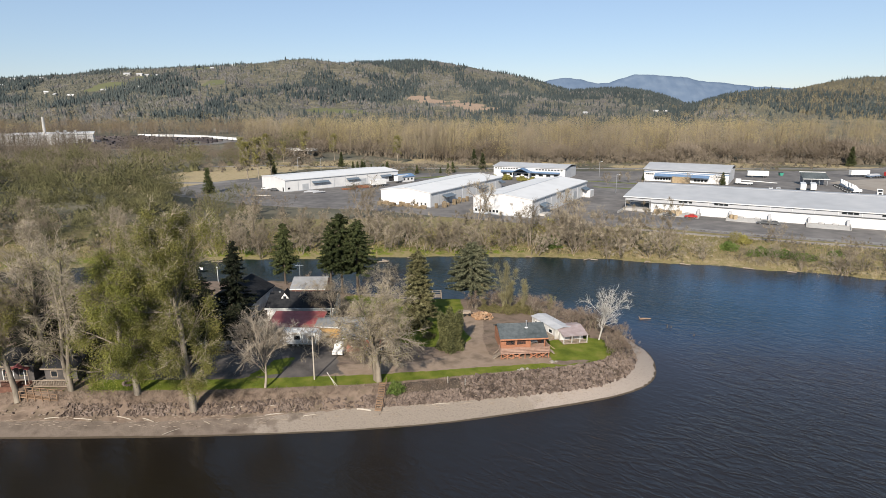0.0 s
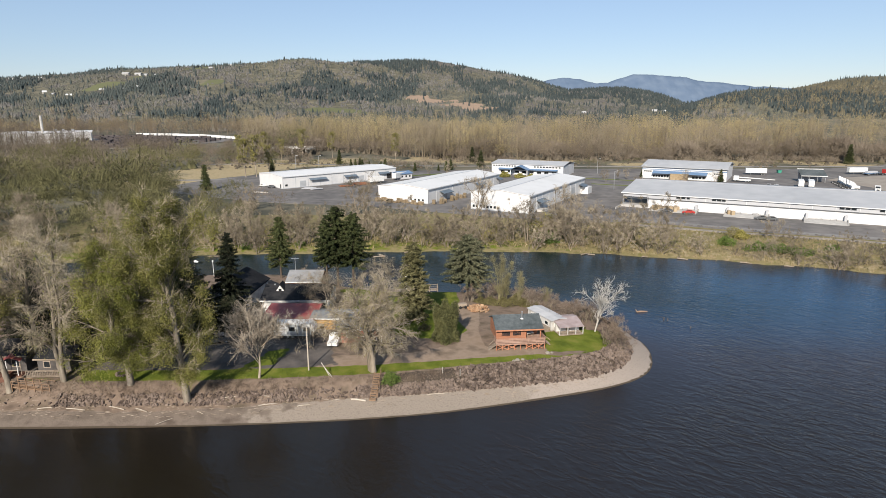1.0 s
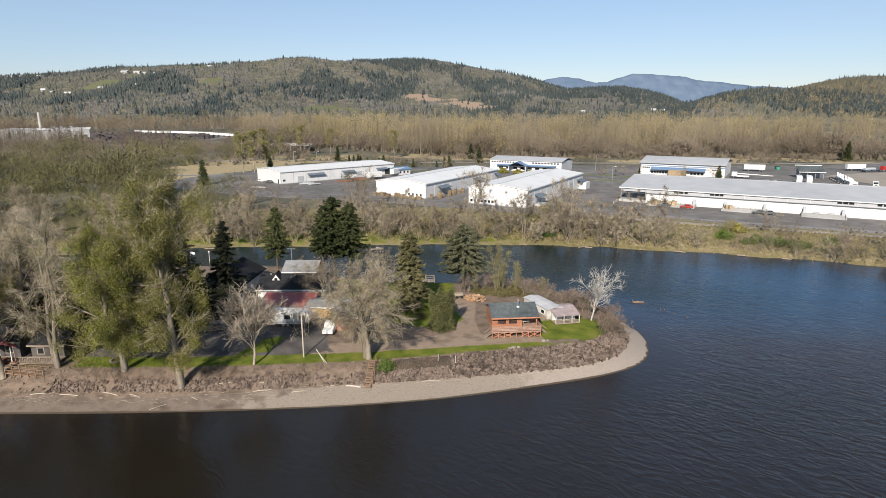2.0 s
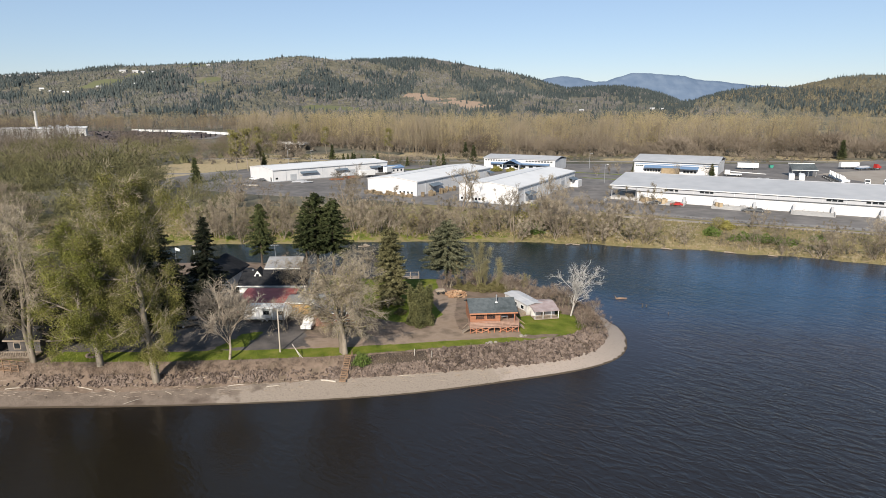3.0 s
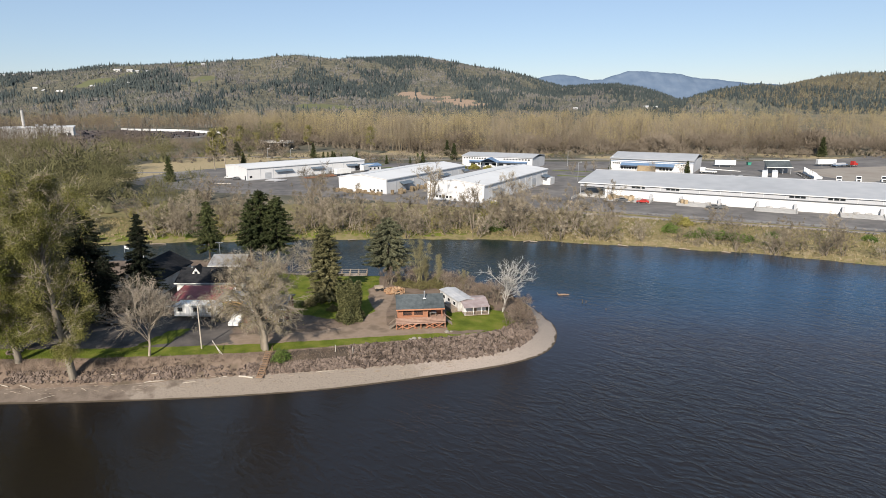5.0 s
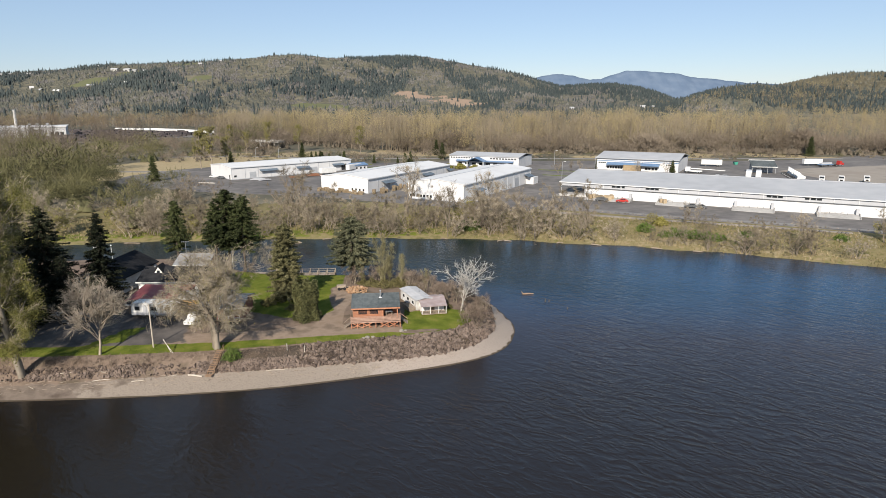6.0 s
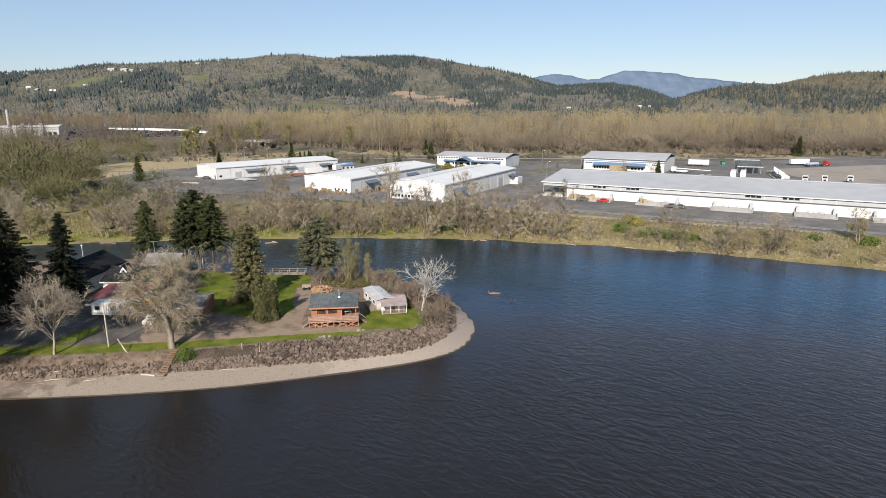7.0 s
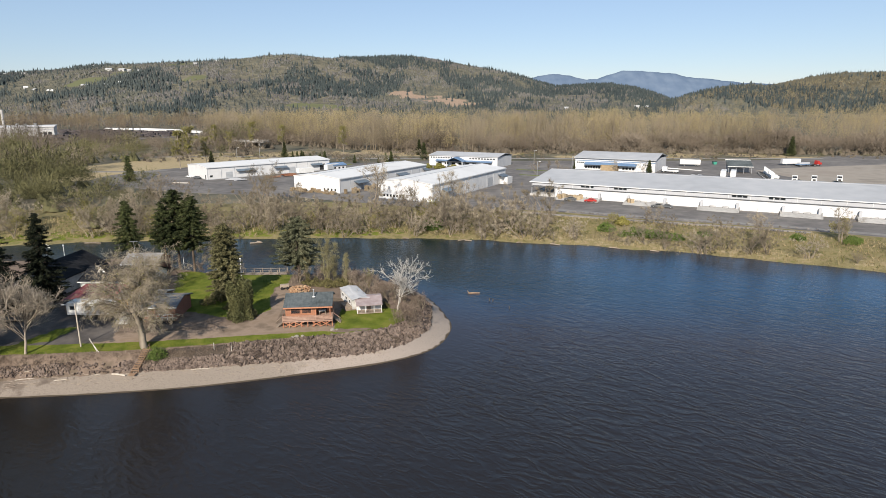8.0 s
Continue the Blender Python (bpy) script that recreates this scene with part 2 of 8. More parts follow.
M["concrete"] = ramp_mat("concrete", [(0.34, 0.33, 0.31), (0.42, 0.41, 0.39), (0.5, 0.48, 0.45)], 0.8, 0.9)
# distance haze is put into this blue base colour
M["mountain"] = ramp_mat("haze_blue_mountain", [(0.09, 0.133, 0.20), (0.115, 0.16, 0.232), (0.145, 0.192, 0.262)], 0.012, 1.0, spec=0.0)
M["thin_twig"] = ramp_mat("fine_brown_twigs", [(0.19, 0.157, 0.107), (0.265, 0.22, 0.155), (0.33, 0.277, 0.20)], 0.03, 0.95, per_island=0.06, coarse=0.3)

M["grey_fir"] = ramp_mat("grey_green_fir_needles", [(0.065, 0.07, 0.040), (0.13, 0.135, 0.08), (0.21, 0.208, 0.13)], 1.0, 0.8, per_island=0.45, per_object=0.2, spec=0.12)
M["olive_fir"] = ramp_mat("olive_fir_needles", [(0.075, 0.073, 0.034), (0.145, 0.136, 0.065), (0.225, 0.208, 0.108)], 1.0, 0.8, per_island=0.45, spec=0.12)
M["olive_twig"] = ramp_mat("olive_budding_twigs", [(0.13, 0.118, 0.055), (0.20, 0.18, 0.09), (0.28, 0.25, 0.14)], 0.5, 0.9, per_island=0.3)
# near-black: shade among the boughs is put into the needle colour
M["shaded_fir"] = ramp_mat("shaded_fir_needles", [(0.008, 0.011, 0.007), (0.020, 0.025, 0.013), (0.042, 0.048, 0.023)], 1.0, 0.8, per_island=0.4, spec=0.15)
M["brown_twig"] = ramp_mat("brown_willow_twigs", [(0.23, 0.19, 0.13), (0.345, 0.29, 0.205), (0.46, 0.395, 0.29)], 0.4, 0.9, per_island=0.3)
M["bare_canopy"] = ramp_mat("dark_leafless_canopy", [(0.09, 0.07, 0.055), (0.13, 0.103, 0.082), (0.18, 0.145, 0.115)], 0.03, 0.95, per_island=0.06, coarse=0.3)
# darker than the twigs, for shade inside thickets; also on dark trunks
M["dark_core_trunk"] = ramp_mat("dark_core_and_trunk", [(0.085, 0.07, 0.05), (0.12, 0.10, 0.072), (0.16, 0.135, 0.098)], 0.1, 0.95)
M["pale_stone"] = ramp_mat("pale_stone", [(0.20, 0.175, 0.145), (0.28, 0.25, 0.21), (0.34, 0.31, 0.27)], 1.2, 0.9, 0.03, 5)
M["cotton_bark"] = ramp_mat("furrowed_cottonwood_bark", [(0.12, 0.10, 0.078), (0.22, 0.188, 0.148), (0.34, 0.295, 0.235)], 1.6, 0.95, 0.05, 4, stretch=(1, 1, 0.25), local=True)
M["brown_canopy"] = ramp_mat("brown_leafless_crowns", [(0.15, 0.112, 0.07), (0.21, 0.16, 0.10), (0.27, 0.21, 0.135)], 0.02, 0.95, per_island=0.15, coarse=.3)
M["bush_olive"] = ramp_mat("olive_bush_leaves", [(0.05, 0.053, 0.019), (0.09, 0.092, 0.034), (0.15, 0.145, 0.06)], 0.8, 0.75, per_island=0.35)
M["pale_twig"] = ramp_mat("pale_grey_twigs", [(0.27, 0.23, 0.175), (0.38, 0.33, 0.26), (0.48, 0.42, 0.34)], 0.3, 0.9, per_island=0.2)

# ---- shared shapes ----
def hash01(ix, iy, seed):
    v = np.sin(ix * 127.1 + iy * 311.7 + seed * 74.7) * 43758.5453
    return v - np.floor(v)


def vnoise(x, y, seed=0):
    ix, iy = np.floor(x), np.floor(y)
    fx, fy = x - ix, y - iy
    fx, fy = fx * fx * (3 - 2 * fx), fy * fy * (3 - 2 * fy)
    a, b = hash01(ix, iy, seed), hash01(ix + 1, iy, seed)
    c, d = hash01(ix, iy + 1, seed), hash01(ix + 1, iy + 1, seed)
    return (a + (b - a) * fx) * (1 - fy) + (c + (d - c) * fx) * fy


def fbm(x, y, seed=0, octaves=4):
    return sum(vnoise(x * 2 ** o, y * 2 ** o, seed + o) * 0.5 ** (o + 1) for o in range(octaves)) / (1 - 0.5 ** octaves)


def smooth(v, lo, hi):
    s = np.clip((v - lo) / (hi - lo), 0, 1)
    return s * s * (3 - 2 * s)


def poly_distance(px, py, poly):
    """Signed distance to a closed outline, positive inside."""
    best = np.full(px.shape, 1e9)
    inside = np.zeros(px.shape, bool)
    for (ax, ay), (bx, by) in zip(poly, poly[1:] + poly[:1]):
        dx, dy = bx - ax, by - ay
        t = np.clip(((px - ax) * dx + (py - ay) * dy) / (dx * dx + dy * dy), 0, 1)
        best = np.minimum(best, np.hypot(px - ax - t * dx, py - ay - t * dy))
        if ay != by:
            cross = ((ay > py) != (by > py)) & (px < (bx - ax) * (py - ay) / (by - ay) + ax)
            inside ^= cross
    return np.where(inside, best, -best)


def rounded(poly, steps=4):
    """A closed outline eased through its corners."""
    out, n = [], len(poly)
    for i in range(n):
        p = [Vector((*poly[(i + k) % n], 0)) for k in (-1, 0, 1, 2)]
        for s in range(steps):
            t = s / steps
            q = 0.5 * (2 * p[1] + (p[2] - p[0]) * t + (2 * p[0] - 5 * p[1] + 4 * p[2] - p[3]) * t * t + (3 * p[1] - p[0] - 3 * p[2] + p[3]) * t ** 3)
            out.append((q.x, q.y))
    return out


def mesh_object(name, verts, faces, mats, index=None, smooth_shade=False, parent=None, label=""):
    """faces: an array of triangles or quads, or a list of arrays of either."""
    me = bpy.data.meshes.new(name)
    verts = np.asarray(verts, np.float32)
    groups = faces if isinstance(faces, list) else [faces]
    groups = [np.asarray(g, np.int32) for g in groups if len(g)]
    loops = np.concatenate([g.ravel() for g in groups])
    totals = np.concatenate([np.full(len(g), g.shape[1], np.int32) for g in groups])
    me.vertices.add(len(verts))
    me.vertices.foreach_set("co", verts.ravel())
    me.loops.add(len(loops))
    me.loops.foreach_set("vertex_index", loops)
    me.polygons.add(len(totals))
    me.polygons.foreach_set("loop_start", np.concatenate([[0], np.cumsum(totals)[:-1]]).astype(np.int32))
    me.update(calc_edges=True)
    for m in mats if isinstance(mats, (list, tuple)) else [mats]:
        me.materials.append(m)
    if index is not None:
        me.polygons.foreach_set("material_index", np.asarray(index, np.int32))
    me.polygons.foreach_set("use_smooth", np.full(len(totals), smooth_shade))
    ob = new(name, me)
    if parent:
        ob.parent = parent
    if label:
        tagged(ob, label)
    return ob


def part(name, bm, material, parent, label=""):
    me = bpy.data.meshes.new(name)
    bm.to_mesh(me)
    bm.free()
    me.materials.append(material)
    ob = new(name, me)
    ob.parent = parent
    return tagged(ob, label)


def thing(name, m, label, category, group="", kind=""):
    ob = new(name)
    ob.empty_display_size = 0.5
    ob.matrix_world = m
    return tagged(ob, label, category, group, kind)


def box(bm, x0, x1, y0, y1, z0, z1, bevel=0.0):
    vs = [bm.verts.new((x, y, z)) for x in (x0, x1) for y in (y0, y1) for z in (z0, z1)]
    fs = [bm.faces.new([vs[i] for i in f]) for f in ((0, 1, 3, 2), (4, 6, 7, 5), (0, 4, 5, 1), (2, 3, 7, 6), (0, 2, 6, 4), (1, 5, 7, 3))]
    if bevel:
        edges = list({e for f in fs for e in f.edges})
        bmesh.ops.bevel(bm, geom=edges, offset=bevel, segments=1, affect="EDGES")
    return bm


def boxes(*dims, bevel=0.0):
    bm = bmesh.new()
    for d in dims:
        box(bm, *d, bevel=bevel)
    return bm


def prism(bm, pts, a0, a1, axis="y"):
    """A closed outline of (u, z) drawn out along x or y."""
    def put(u, z, a):
        return bm.verts.new((u, a, z) if axis == "y" else (a, u, z))
    lo, hi = [put(u, z, a0) for u, z in pts], [put(u, z, a1) for u, z in pts]
    n = len(pts)
    bm.faces.new(lo)
    bm.faces.new(hi[::-1])
    for i in range(n):
        bm.faces.new((lo[i], hi[i], hi[(i + 1) % n], lo[(i + 1) % n]))
    bmesh.ops.recalc_face_normals(bm, faces=bm.faces[:])
    return bm


def rod(bm, a, b, r0, r1=None, sides=6):
    a, b = Vector(a), Vector(b)
    r1 = r0 if r1 is None else r1
    q = (b - a).to_track_quat("Z", "Y")
    rings = [[bm.verts.new(p + q @ Vector((r * math.cos(k * math.tau / sides), r * math.sin(k * math.tau / sides), 0))) for k in range(sides)] for p, r in ((a, r0), (b, r1))]
    for k in range(sides):
        bm.faces.new((rings[0][k], rings[0][(k + 1) % sides], rings[1][(k + 1) % sides], rings[1][k]))
    bm.faces.new(rings[0][::-1])
    bm.faces.new(rings[1])
    return bm


# ---- ground and water ----
WATERLINE = rounded([(-260, 90), (-110, 78), (-60, 76.7), (-25, 77.4), (-1.5, 79.8), (15.5, 84), (29.7, 88.8), (37, 94.7), (39.8, 104),
                     (38.6, 111), (37, 117), (34, 124), (28.5, 131), (20, 134.5), (8, 136), (-12, 137), (-27, 143), (-60, 149), (-110, 146), (-260, 128)])
GARDEN = [(-21, 131), (-15, 113), (-10, 104.5), (-3, 101.5), (3.6, 98.5), (7, 105), (5, 110), (4, 118), (6, 122), (5, 131), (-16, 134)]
BANK_FOOT = rounded([(-260, 95), (-110, 84), (-66, 81.6), (-36, 81.2), (-23, 82.2), (-7, 83.7), (4.4, 85.6), (16, 87.6), (26.5, 90.6), (33, 95.7),
                     (36, 104.3), (35.8, 112), (33, 119), (29, 125), (24, 130), (17, 132), (7, 133), (-12, 134), (-27, 141), (-60, 147), (-260, 124)])
BANK_TOP = rounded([(-260, 99), (-110, 88), (-66, 84.6), (-41, 84.2), (-25, 84.8), (-7, 86.6), (12, 90.4), (20, 92), (27, 94.2), (31.2, 97.8),
                    (33.6, 104), (32.5, 113), (29, 120), (24, 126), (17, 128.5), (8, 129), (-12, 130), (-30, 138.5), (-60, 144), (-260, 121)])
FAR_SHORE = [(-900, 120), (-400, 120), (-200, 150), (-123, 166), (-67, 179), (-37, 179.5), (-13, 181.5), (22, 181), (39, 179.5), (55, 176.5), (70, 172),
             (85, 167.5), (104, 160), (118, 153.5), (142, 141), (200, 108), (400, -20), (900, -300), (4500, -2400)]
MAIN_RIDGE = [(-4600, 185), (-2332, 185), (-2153, 191), (-1944, 204), (-1735, 221), (-1525, 223), (-1286, 237), (-1077, 251), (-897, 242), (-718, 264),
              (-538, 246), (-358, 257), (-58, 270), (61, 253), (151, 236), (361, 200), (481, 171), (586, 138), (691, 111), (841, 119), (991, 121), (1112, 104),
              (1232, 76), (1307, 45), (1382, 24), (1632, 10), (4600, 10)]
EAST_RIDGE = [(596, 0), (716, 2), (750, 15), (801, 43), (870, 65), (938, 79), (1006, 84), (1057, 79), (1126, 92), (1194, 106), (1279, 116), (2600, 119)]


def height(x, y):
    w, f, t = (poly_distance(x, y, p) for p in (WATERLINE, BANK_FOOT, BANK_TOP))
    wob = (fbm(x * 0.5, y * 0.5, 3) - 0.5)
    isl = np.where(t > 0, 3.35 + 0.25 * smooth(t, 0, 8) + wob * 0.15,
                   np.where(f > 0, 1.35 + 2.0 * f / np.maximum(f - t, 1e-6) + wob * 0.3,
                            np.where(w > 0, 1.35 * w / np.maximum(w - f, 1e-6) + wob * 0.03, np.maximum(w * 0.25, -4))))
    shore = np.interp(x, [p[0] for p in FAR_SHORE], [p[1] for p in FAR_SHORE])
    d = (y - shore) * 0.9 + (fbm(x * 0.12, y * 0.12, 9) - 0.5) * 5
    land = np.where(d > 0, 1.1 * smooth(d, 0, 5) + 1.9 * smooth(d, 4, 24), np.maximum(d * 0.25, -4))
    land = land + smooth(d, 2, 8) * (1 - smooth(d, 22, 30)) * (fbm(x * 0.2, y * 0.2, 12) - 0.5) * 1.2
    # the long hill behind the woods, with spurs and gullies
    fan = x / np.maximum(y, 400)
    up = np.interp(fan * 3350, [p[0] for p in MAIN_RIDGE], [p[1] for p in MAIN_RIDGE])
    rise = smooth(y + (fbm(x * 0.0011, y * 0.0011, 21) - 0.5) * 900 * (1 - smooth(y, 2400, 3200)), 1150, 3400) * (1 - 0.35 * smooth(y, 3500, 4900))
    spur = (fbm(x * 0.0022, y * 0.0016, 31, 5) - 0.5) * 2
    land = land + up * rise * (1 + (0.30 * spur - 0.06) * (1 - smooth(y, 2500, 3300)))
    east = np.interp(fan * 1900, [p[0] for p in EAST_RIDGE], [p[1] for p in EAST_RIDGE])
    land = land + east * smooth(y, 850, 1900) * (1 - smooth(y, 2000, 3100)) * (1 + 0.25 * spur * (1 - smooth(y, 1400, 1800)))
    # far shore of the wide river, behind the camera
    back = 5 * smooth(-y - 0.25 * np.abs(x), 700, 760)
    return np.maximum(np.where((y > 165) | (isl < -3.9), land, np.maximum(isl, land)), np.where(back > 0, back, -9))


# open ground on the hillside: fan (x over y), distance, half width, half depth
CLEARINGS = [(-0.04, 2130, 60, 60, "felled"), (-0.002, 2085, 75, 60, "felled"), (0.035, 2010, 65, 62, "felled"), (0.068, 1920, 55, 60, "felled"), (-0.37, 2780, 70, 120, "hay"), (-0.30, 2700, 50, 90, "hay"), (-0.52, 2250, 80, 110, "hay"),
             (-0.46, 2450, 90, 100, "hay"), (-0.36, 2130, 60, 70, "hay"), (-0.155, 1750, 110, 70, "hay"), (-0.40, 2500, 60, 80, "hay")]


def clearing(x, y, kind=None):
    out = np.zeros(np.shape(x))
    for fan, far, rx, ry, what in CLEARINGS:
        if kind in (None, what):
            d = ((x - fan * far) / rx) ** 2 + ((y - far) / ry) ** 2 + (fbm(x * .016, y * .016, 67) - .5) * 2.6
            out = np.maximum(out, 1 - smooth(d, .6, 1.0))
    return out


def spaced(lo, hi, f0, f1, step, grow, cap):
    mid = list(np.arange(f0, f1, step))
    out, p, s = [], mid[-1], step
    while p < hi:
        s = min(s * grow, cap)
        p += s
        out.append(p)
    pre, p, s = [], mid[0], step
    while p > lo:
        s = min(s * grow, cap)
        p -= s
        pre.append(p)
    return np.array(pre[::-1] + mid + out)


def make_ground():
    xs = spaced(-4600, 4600, -72, 44, 1.0, 1.09, 66)
    ys = np.concatenate([spaced(-2600, 70, 70, 146, 1.0, 1.12, 160), spaced(148, 4950, 147.5, 200, 2.0, 1.07, 52)[1:]])
    ys = np.unique(np.round(ys[(ys < 146.5) | (ys > 147)], 2))
    ys = np.unique(np.concatenate([ys, np.arange(75, 98, .5)]))
    gx, gy = np.meshgrid(xs, ys)
    x, y = gx.ravel(), gy.ravel()
    z = height(x, y)
    nx, ny = len(xs), len(ys)
    i = np.arange(nx * ny).reshape(ny, nx)
    quads = np.stack([i[:-1, :-1], i[:-1, 1:], i[1:, 1:], i[1:, :-1]], -1).reshape(-1, 4)
    ob = mesh_object("ground", np.stack([x, y, z], 1), quads, M["ground"], smooth_shade=True)
    w, f, t = (poly_distance(x, y, p) for p in (WATERLINE, BANK_FOOT, BANK_TOP))
    on_island = w > 0
    zones = {}
    zones["beach"] = np.where(on_island, smooth(-f - np.interp(x, [-40, 0], [1.4, 0]), -0.9, 1.0), 0)
    zones["wet"] = np.where(w > -6, 1 - smooth(w + (fbm(x * .15, y * .15, 5) - .5) * 0.15, 0.0, 0.7), 0)
    zones["sand"] = np.minimum(zones["beach"], smooth(x + 3 * fbm(x * .2, y * .2, 16), 8, 26))
    zones["silt"] = np.minimum(zones["beach"], 1 - smooth(x + 8 * fbm(x * .15, y * .3, 18) + 1.5 * (4 - w), -34, 2))
    zones["dirt"] = 1.0 * on_island
    # dark ground between the riprap rocks, painted for the shade in their gaps
    zones["rock_gap_shade"] = smooth(f, -.4, .3) * (1 - smooth(t, -.2, .3)) * smooth(x + 6 * fbm(x * .3, y * .3, 15), -9, 3) * on_island
    # lawns: the strip above the rocks, the point and the back garden
    strip = smooth(t, 0.2, 0.8) * (1 - smooth(t - np.interp(x, [-60, -20, 0, 18, 22], [3.6, 3.2, 2.6, 1.6, 0.3]), 0, 1.2)) * (y < 100) * smooth(x + 2 * fbm(x * .4, y * .4, 21), -53, -50)
    point = poly_distance(x, y, [(19.6, 94.6), (28, 95.4), (31.6, 99), (31, 104), (25, 107), (19.6, 105)])
    yard = poly_distance(x, y, GARDEN)
    side = poly_distance(x, y, [(-30, 88), (-27, 96), (-23.5, 97), (-24, 90)])
    zones["grass"] = np.clip(strip + smooth(point, -0.5, 0.8) + smooth(yard, -0.6, 0.8) + 0.8 * smooth(side, -0.6, 0.8), 0, 1) * on_island
    drive = poly_distance(x, y, [(-60, 88.2), (-20, 88.6), (0, 89.8), (20, 93.4), (21.5, 96), (9.5, 97), (9, 104), (10, 118), (3.5, 119), (6, 110), (4, 98), (-3, 94.6), (-14, 93.5), (-60, 93)])
    zones["gravel"] = smooth(drive, -0.5, 1.0) * on_island
    lane = smooth(poly_distance(x, y, [(-62, 88), (-20, 88.4), (-15, 90), (-16, 95), (-20, 104), (-34, 106), (-62, 100)]), -2.5, 2.5)
    zones["tarmac"] = lane * on_island
    shore = np.interp(x, [p[0] for p in FAR_SHORE], [p[1] for p in FAR_SHORE])
    d = y - shore
    zones["grass"] = np.maximum(zones["grass"], .52 * smooth(d, .8, 2.5) * (1 - smooth(d, 8, 16)) * (1 - smooth(x, 20, 50)) * ~on_island)
    zones["bank"] = smooth(d, -3, 0) * (1 - smooth(d, 45, 60)) * ~on_island
    zones["shore"] = smooth(d, 0, 2.5) * (1 - smooth(d, 7, 12)) * ~on_island * (0.95 * smooth(x, 35, 70))
    zones["meadow"] = smooth(poly_distance(x, y, [(-150, 300), (-105, 330), (-95, 420), (-20, 460), (150, 410), (330, 400), (330, 440), (0, 520), (-160, 470), (-190, 330)]), -8, 8) * 0.9 * np.maximum(1 - smooth(x, -80, -40), smooth(fbm(x * .03, y * .03, 19), .4, .6))
    zones["felled"] = clearing(x, y, "felled")
    zones["hay"] = clearing(x, y, "hay")
    for k, v in zones.items():
        a = ob.data.attributes.new(k, "FLOAT", "POINT")
        a.data.foreach_set("value", np.clip(v, 0, 1).astype(np.float32) * 0.98)
    return tagged(ob, "river island and far bank with grass, gravel, beach and wooded hills", "ground", kind="structure")


make_ground()


def make_water():
    xs = spaced(-2500, 2500, -130, 200, 4, 1.12, 200)
    ys = spaced(-800, 330, 0, 190, 4, 1.12, 100)
    gx, gy = np.meshgrid(xs, ys)
    x, y = gx.ravel(), gy.ravel()
    i = np.arange(len(x)).reshape(gx.shape)
    quads = np.stack([i[:-1, :-1], i[:-1, 1:], i[1:, 1:], i[1:, :-1]], -1).reshape(-1, 4)
    ob = mesh_object("water", np.stack([x, y, 0 * x], 1), quads, M["water"])
    lee = smooth(x * 0.8 + y * 0.35, -10, 60)
    far = poly_distance(x, y, WATERLINE)
    shore = np.interp(x, [p[0] for p in FAR_SHORE], [p[1] for p in FAR_SHORE])
    wind = 0.22 + 0.78 * lee * smooth(-far, 2, 16) * smooth(shore - y, 4, 60)
    # painted blue of reflected sky; it breaks into dark streaks like mirrored bank trees
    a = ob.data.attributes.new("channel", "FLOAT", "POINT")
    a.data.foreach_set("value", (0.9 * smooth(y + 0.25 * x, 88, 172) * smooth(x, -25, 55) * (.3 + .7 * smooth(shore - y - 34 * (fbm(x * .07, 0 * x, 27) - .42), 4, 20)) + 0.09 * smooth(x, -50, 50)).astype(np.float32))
    a = ob.data.attributes.new("side_reflection", "FLOAT", "POINT")
    a.data.foreach_set("value", (smooth(y + .3 * x, 126, 150) * (1 - .75 * smooth(x, 25, 100))).astype(np.float32))
    a = ob.data.attributes.new("wind", "FLOAT", "POINT")
    a.data.foreach_set("value", wind.astype(np.float32))
    return tagged(ob, "dark rippled river water", "river", kind="structure")


make_water()


def make_mountain():
    px = np.linspace(300, 3400, 420)
    prof = np.interp(px, [300, 620, 771, 836, 943, 1071, 1200, 1286, 1371, 1479, 1629, 1757, 1886, 1972, 2187, 2401, 3400],
                     [90, 190, 231, 254, 267, 249, 222, 226, 258, 290, 286, 276, 267, 240, 218, 195, 150])
    prof = prof * .96 + (fbm(px * 0.012, 0 * px, 5, 5) - 0.5) * 16
    rows = [(4500 + 28 * k, min(1.0, k / 11) ** .8) for k in range(12)] + [(4890, .97), (4940, .8)]
    gully = lambda yy: (fbm(px * .011 + yy * .006, yy * .02 + 0 * px, 25, 5) - .5) * 15
    v = np.concatenate([np.stack([px, yy + gully(yy) * (0 < k < 1), prof * np.clip(k + (fbm(px * .02, 0 * px + yy * .02, 29, 4) - .5) * .05 * (0 < k < 1), 0, 1)], 1) for yy, k in rows])
    i = np.arange(len(v)).reshape(len(rows), -1)
    q = np.stack([i[:-1, :-1], i[:-1, 1:], i[1:, 1:], i[1:, :-1]], -1).reshape(-1, 4)
    tagged(mesh_object("mountain_backdrop", v, q, M["mountain"], smooth_shade=True), "far mountain ridge with blue haze in its colour", "mountain", kind="structure")


make_mountain()


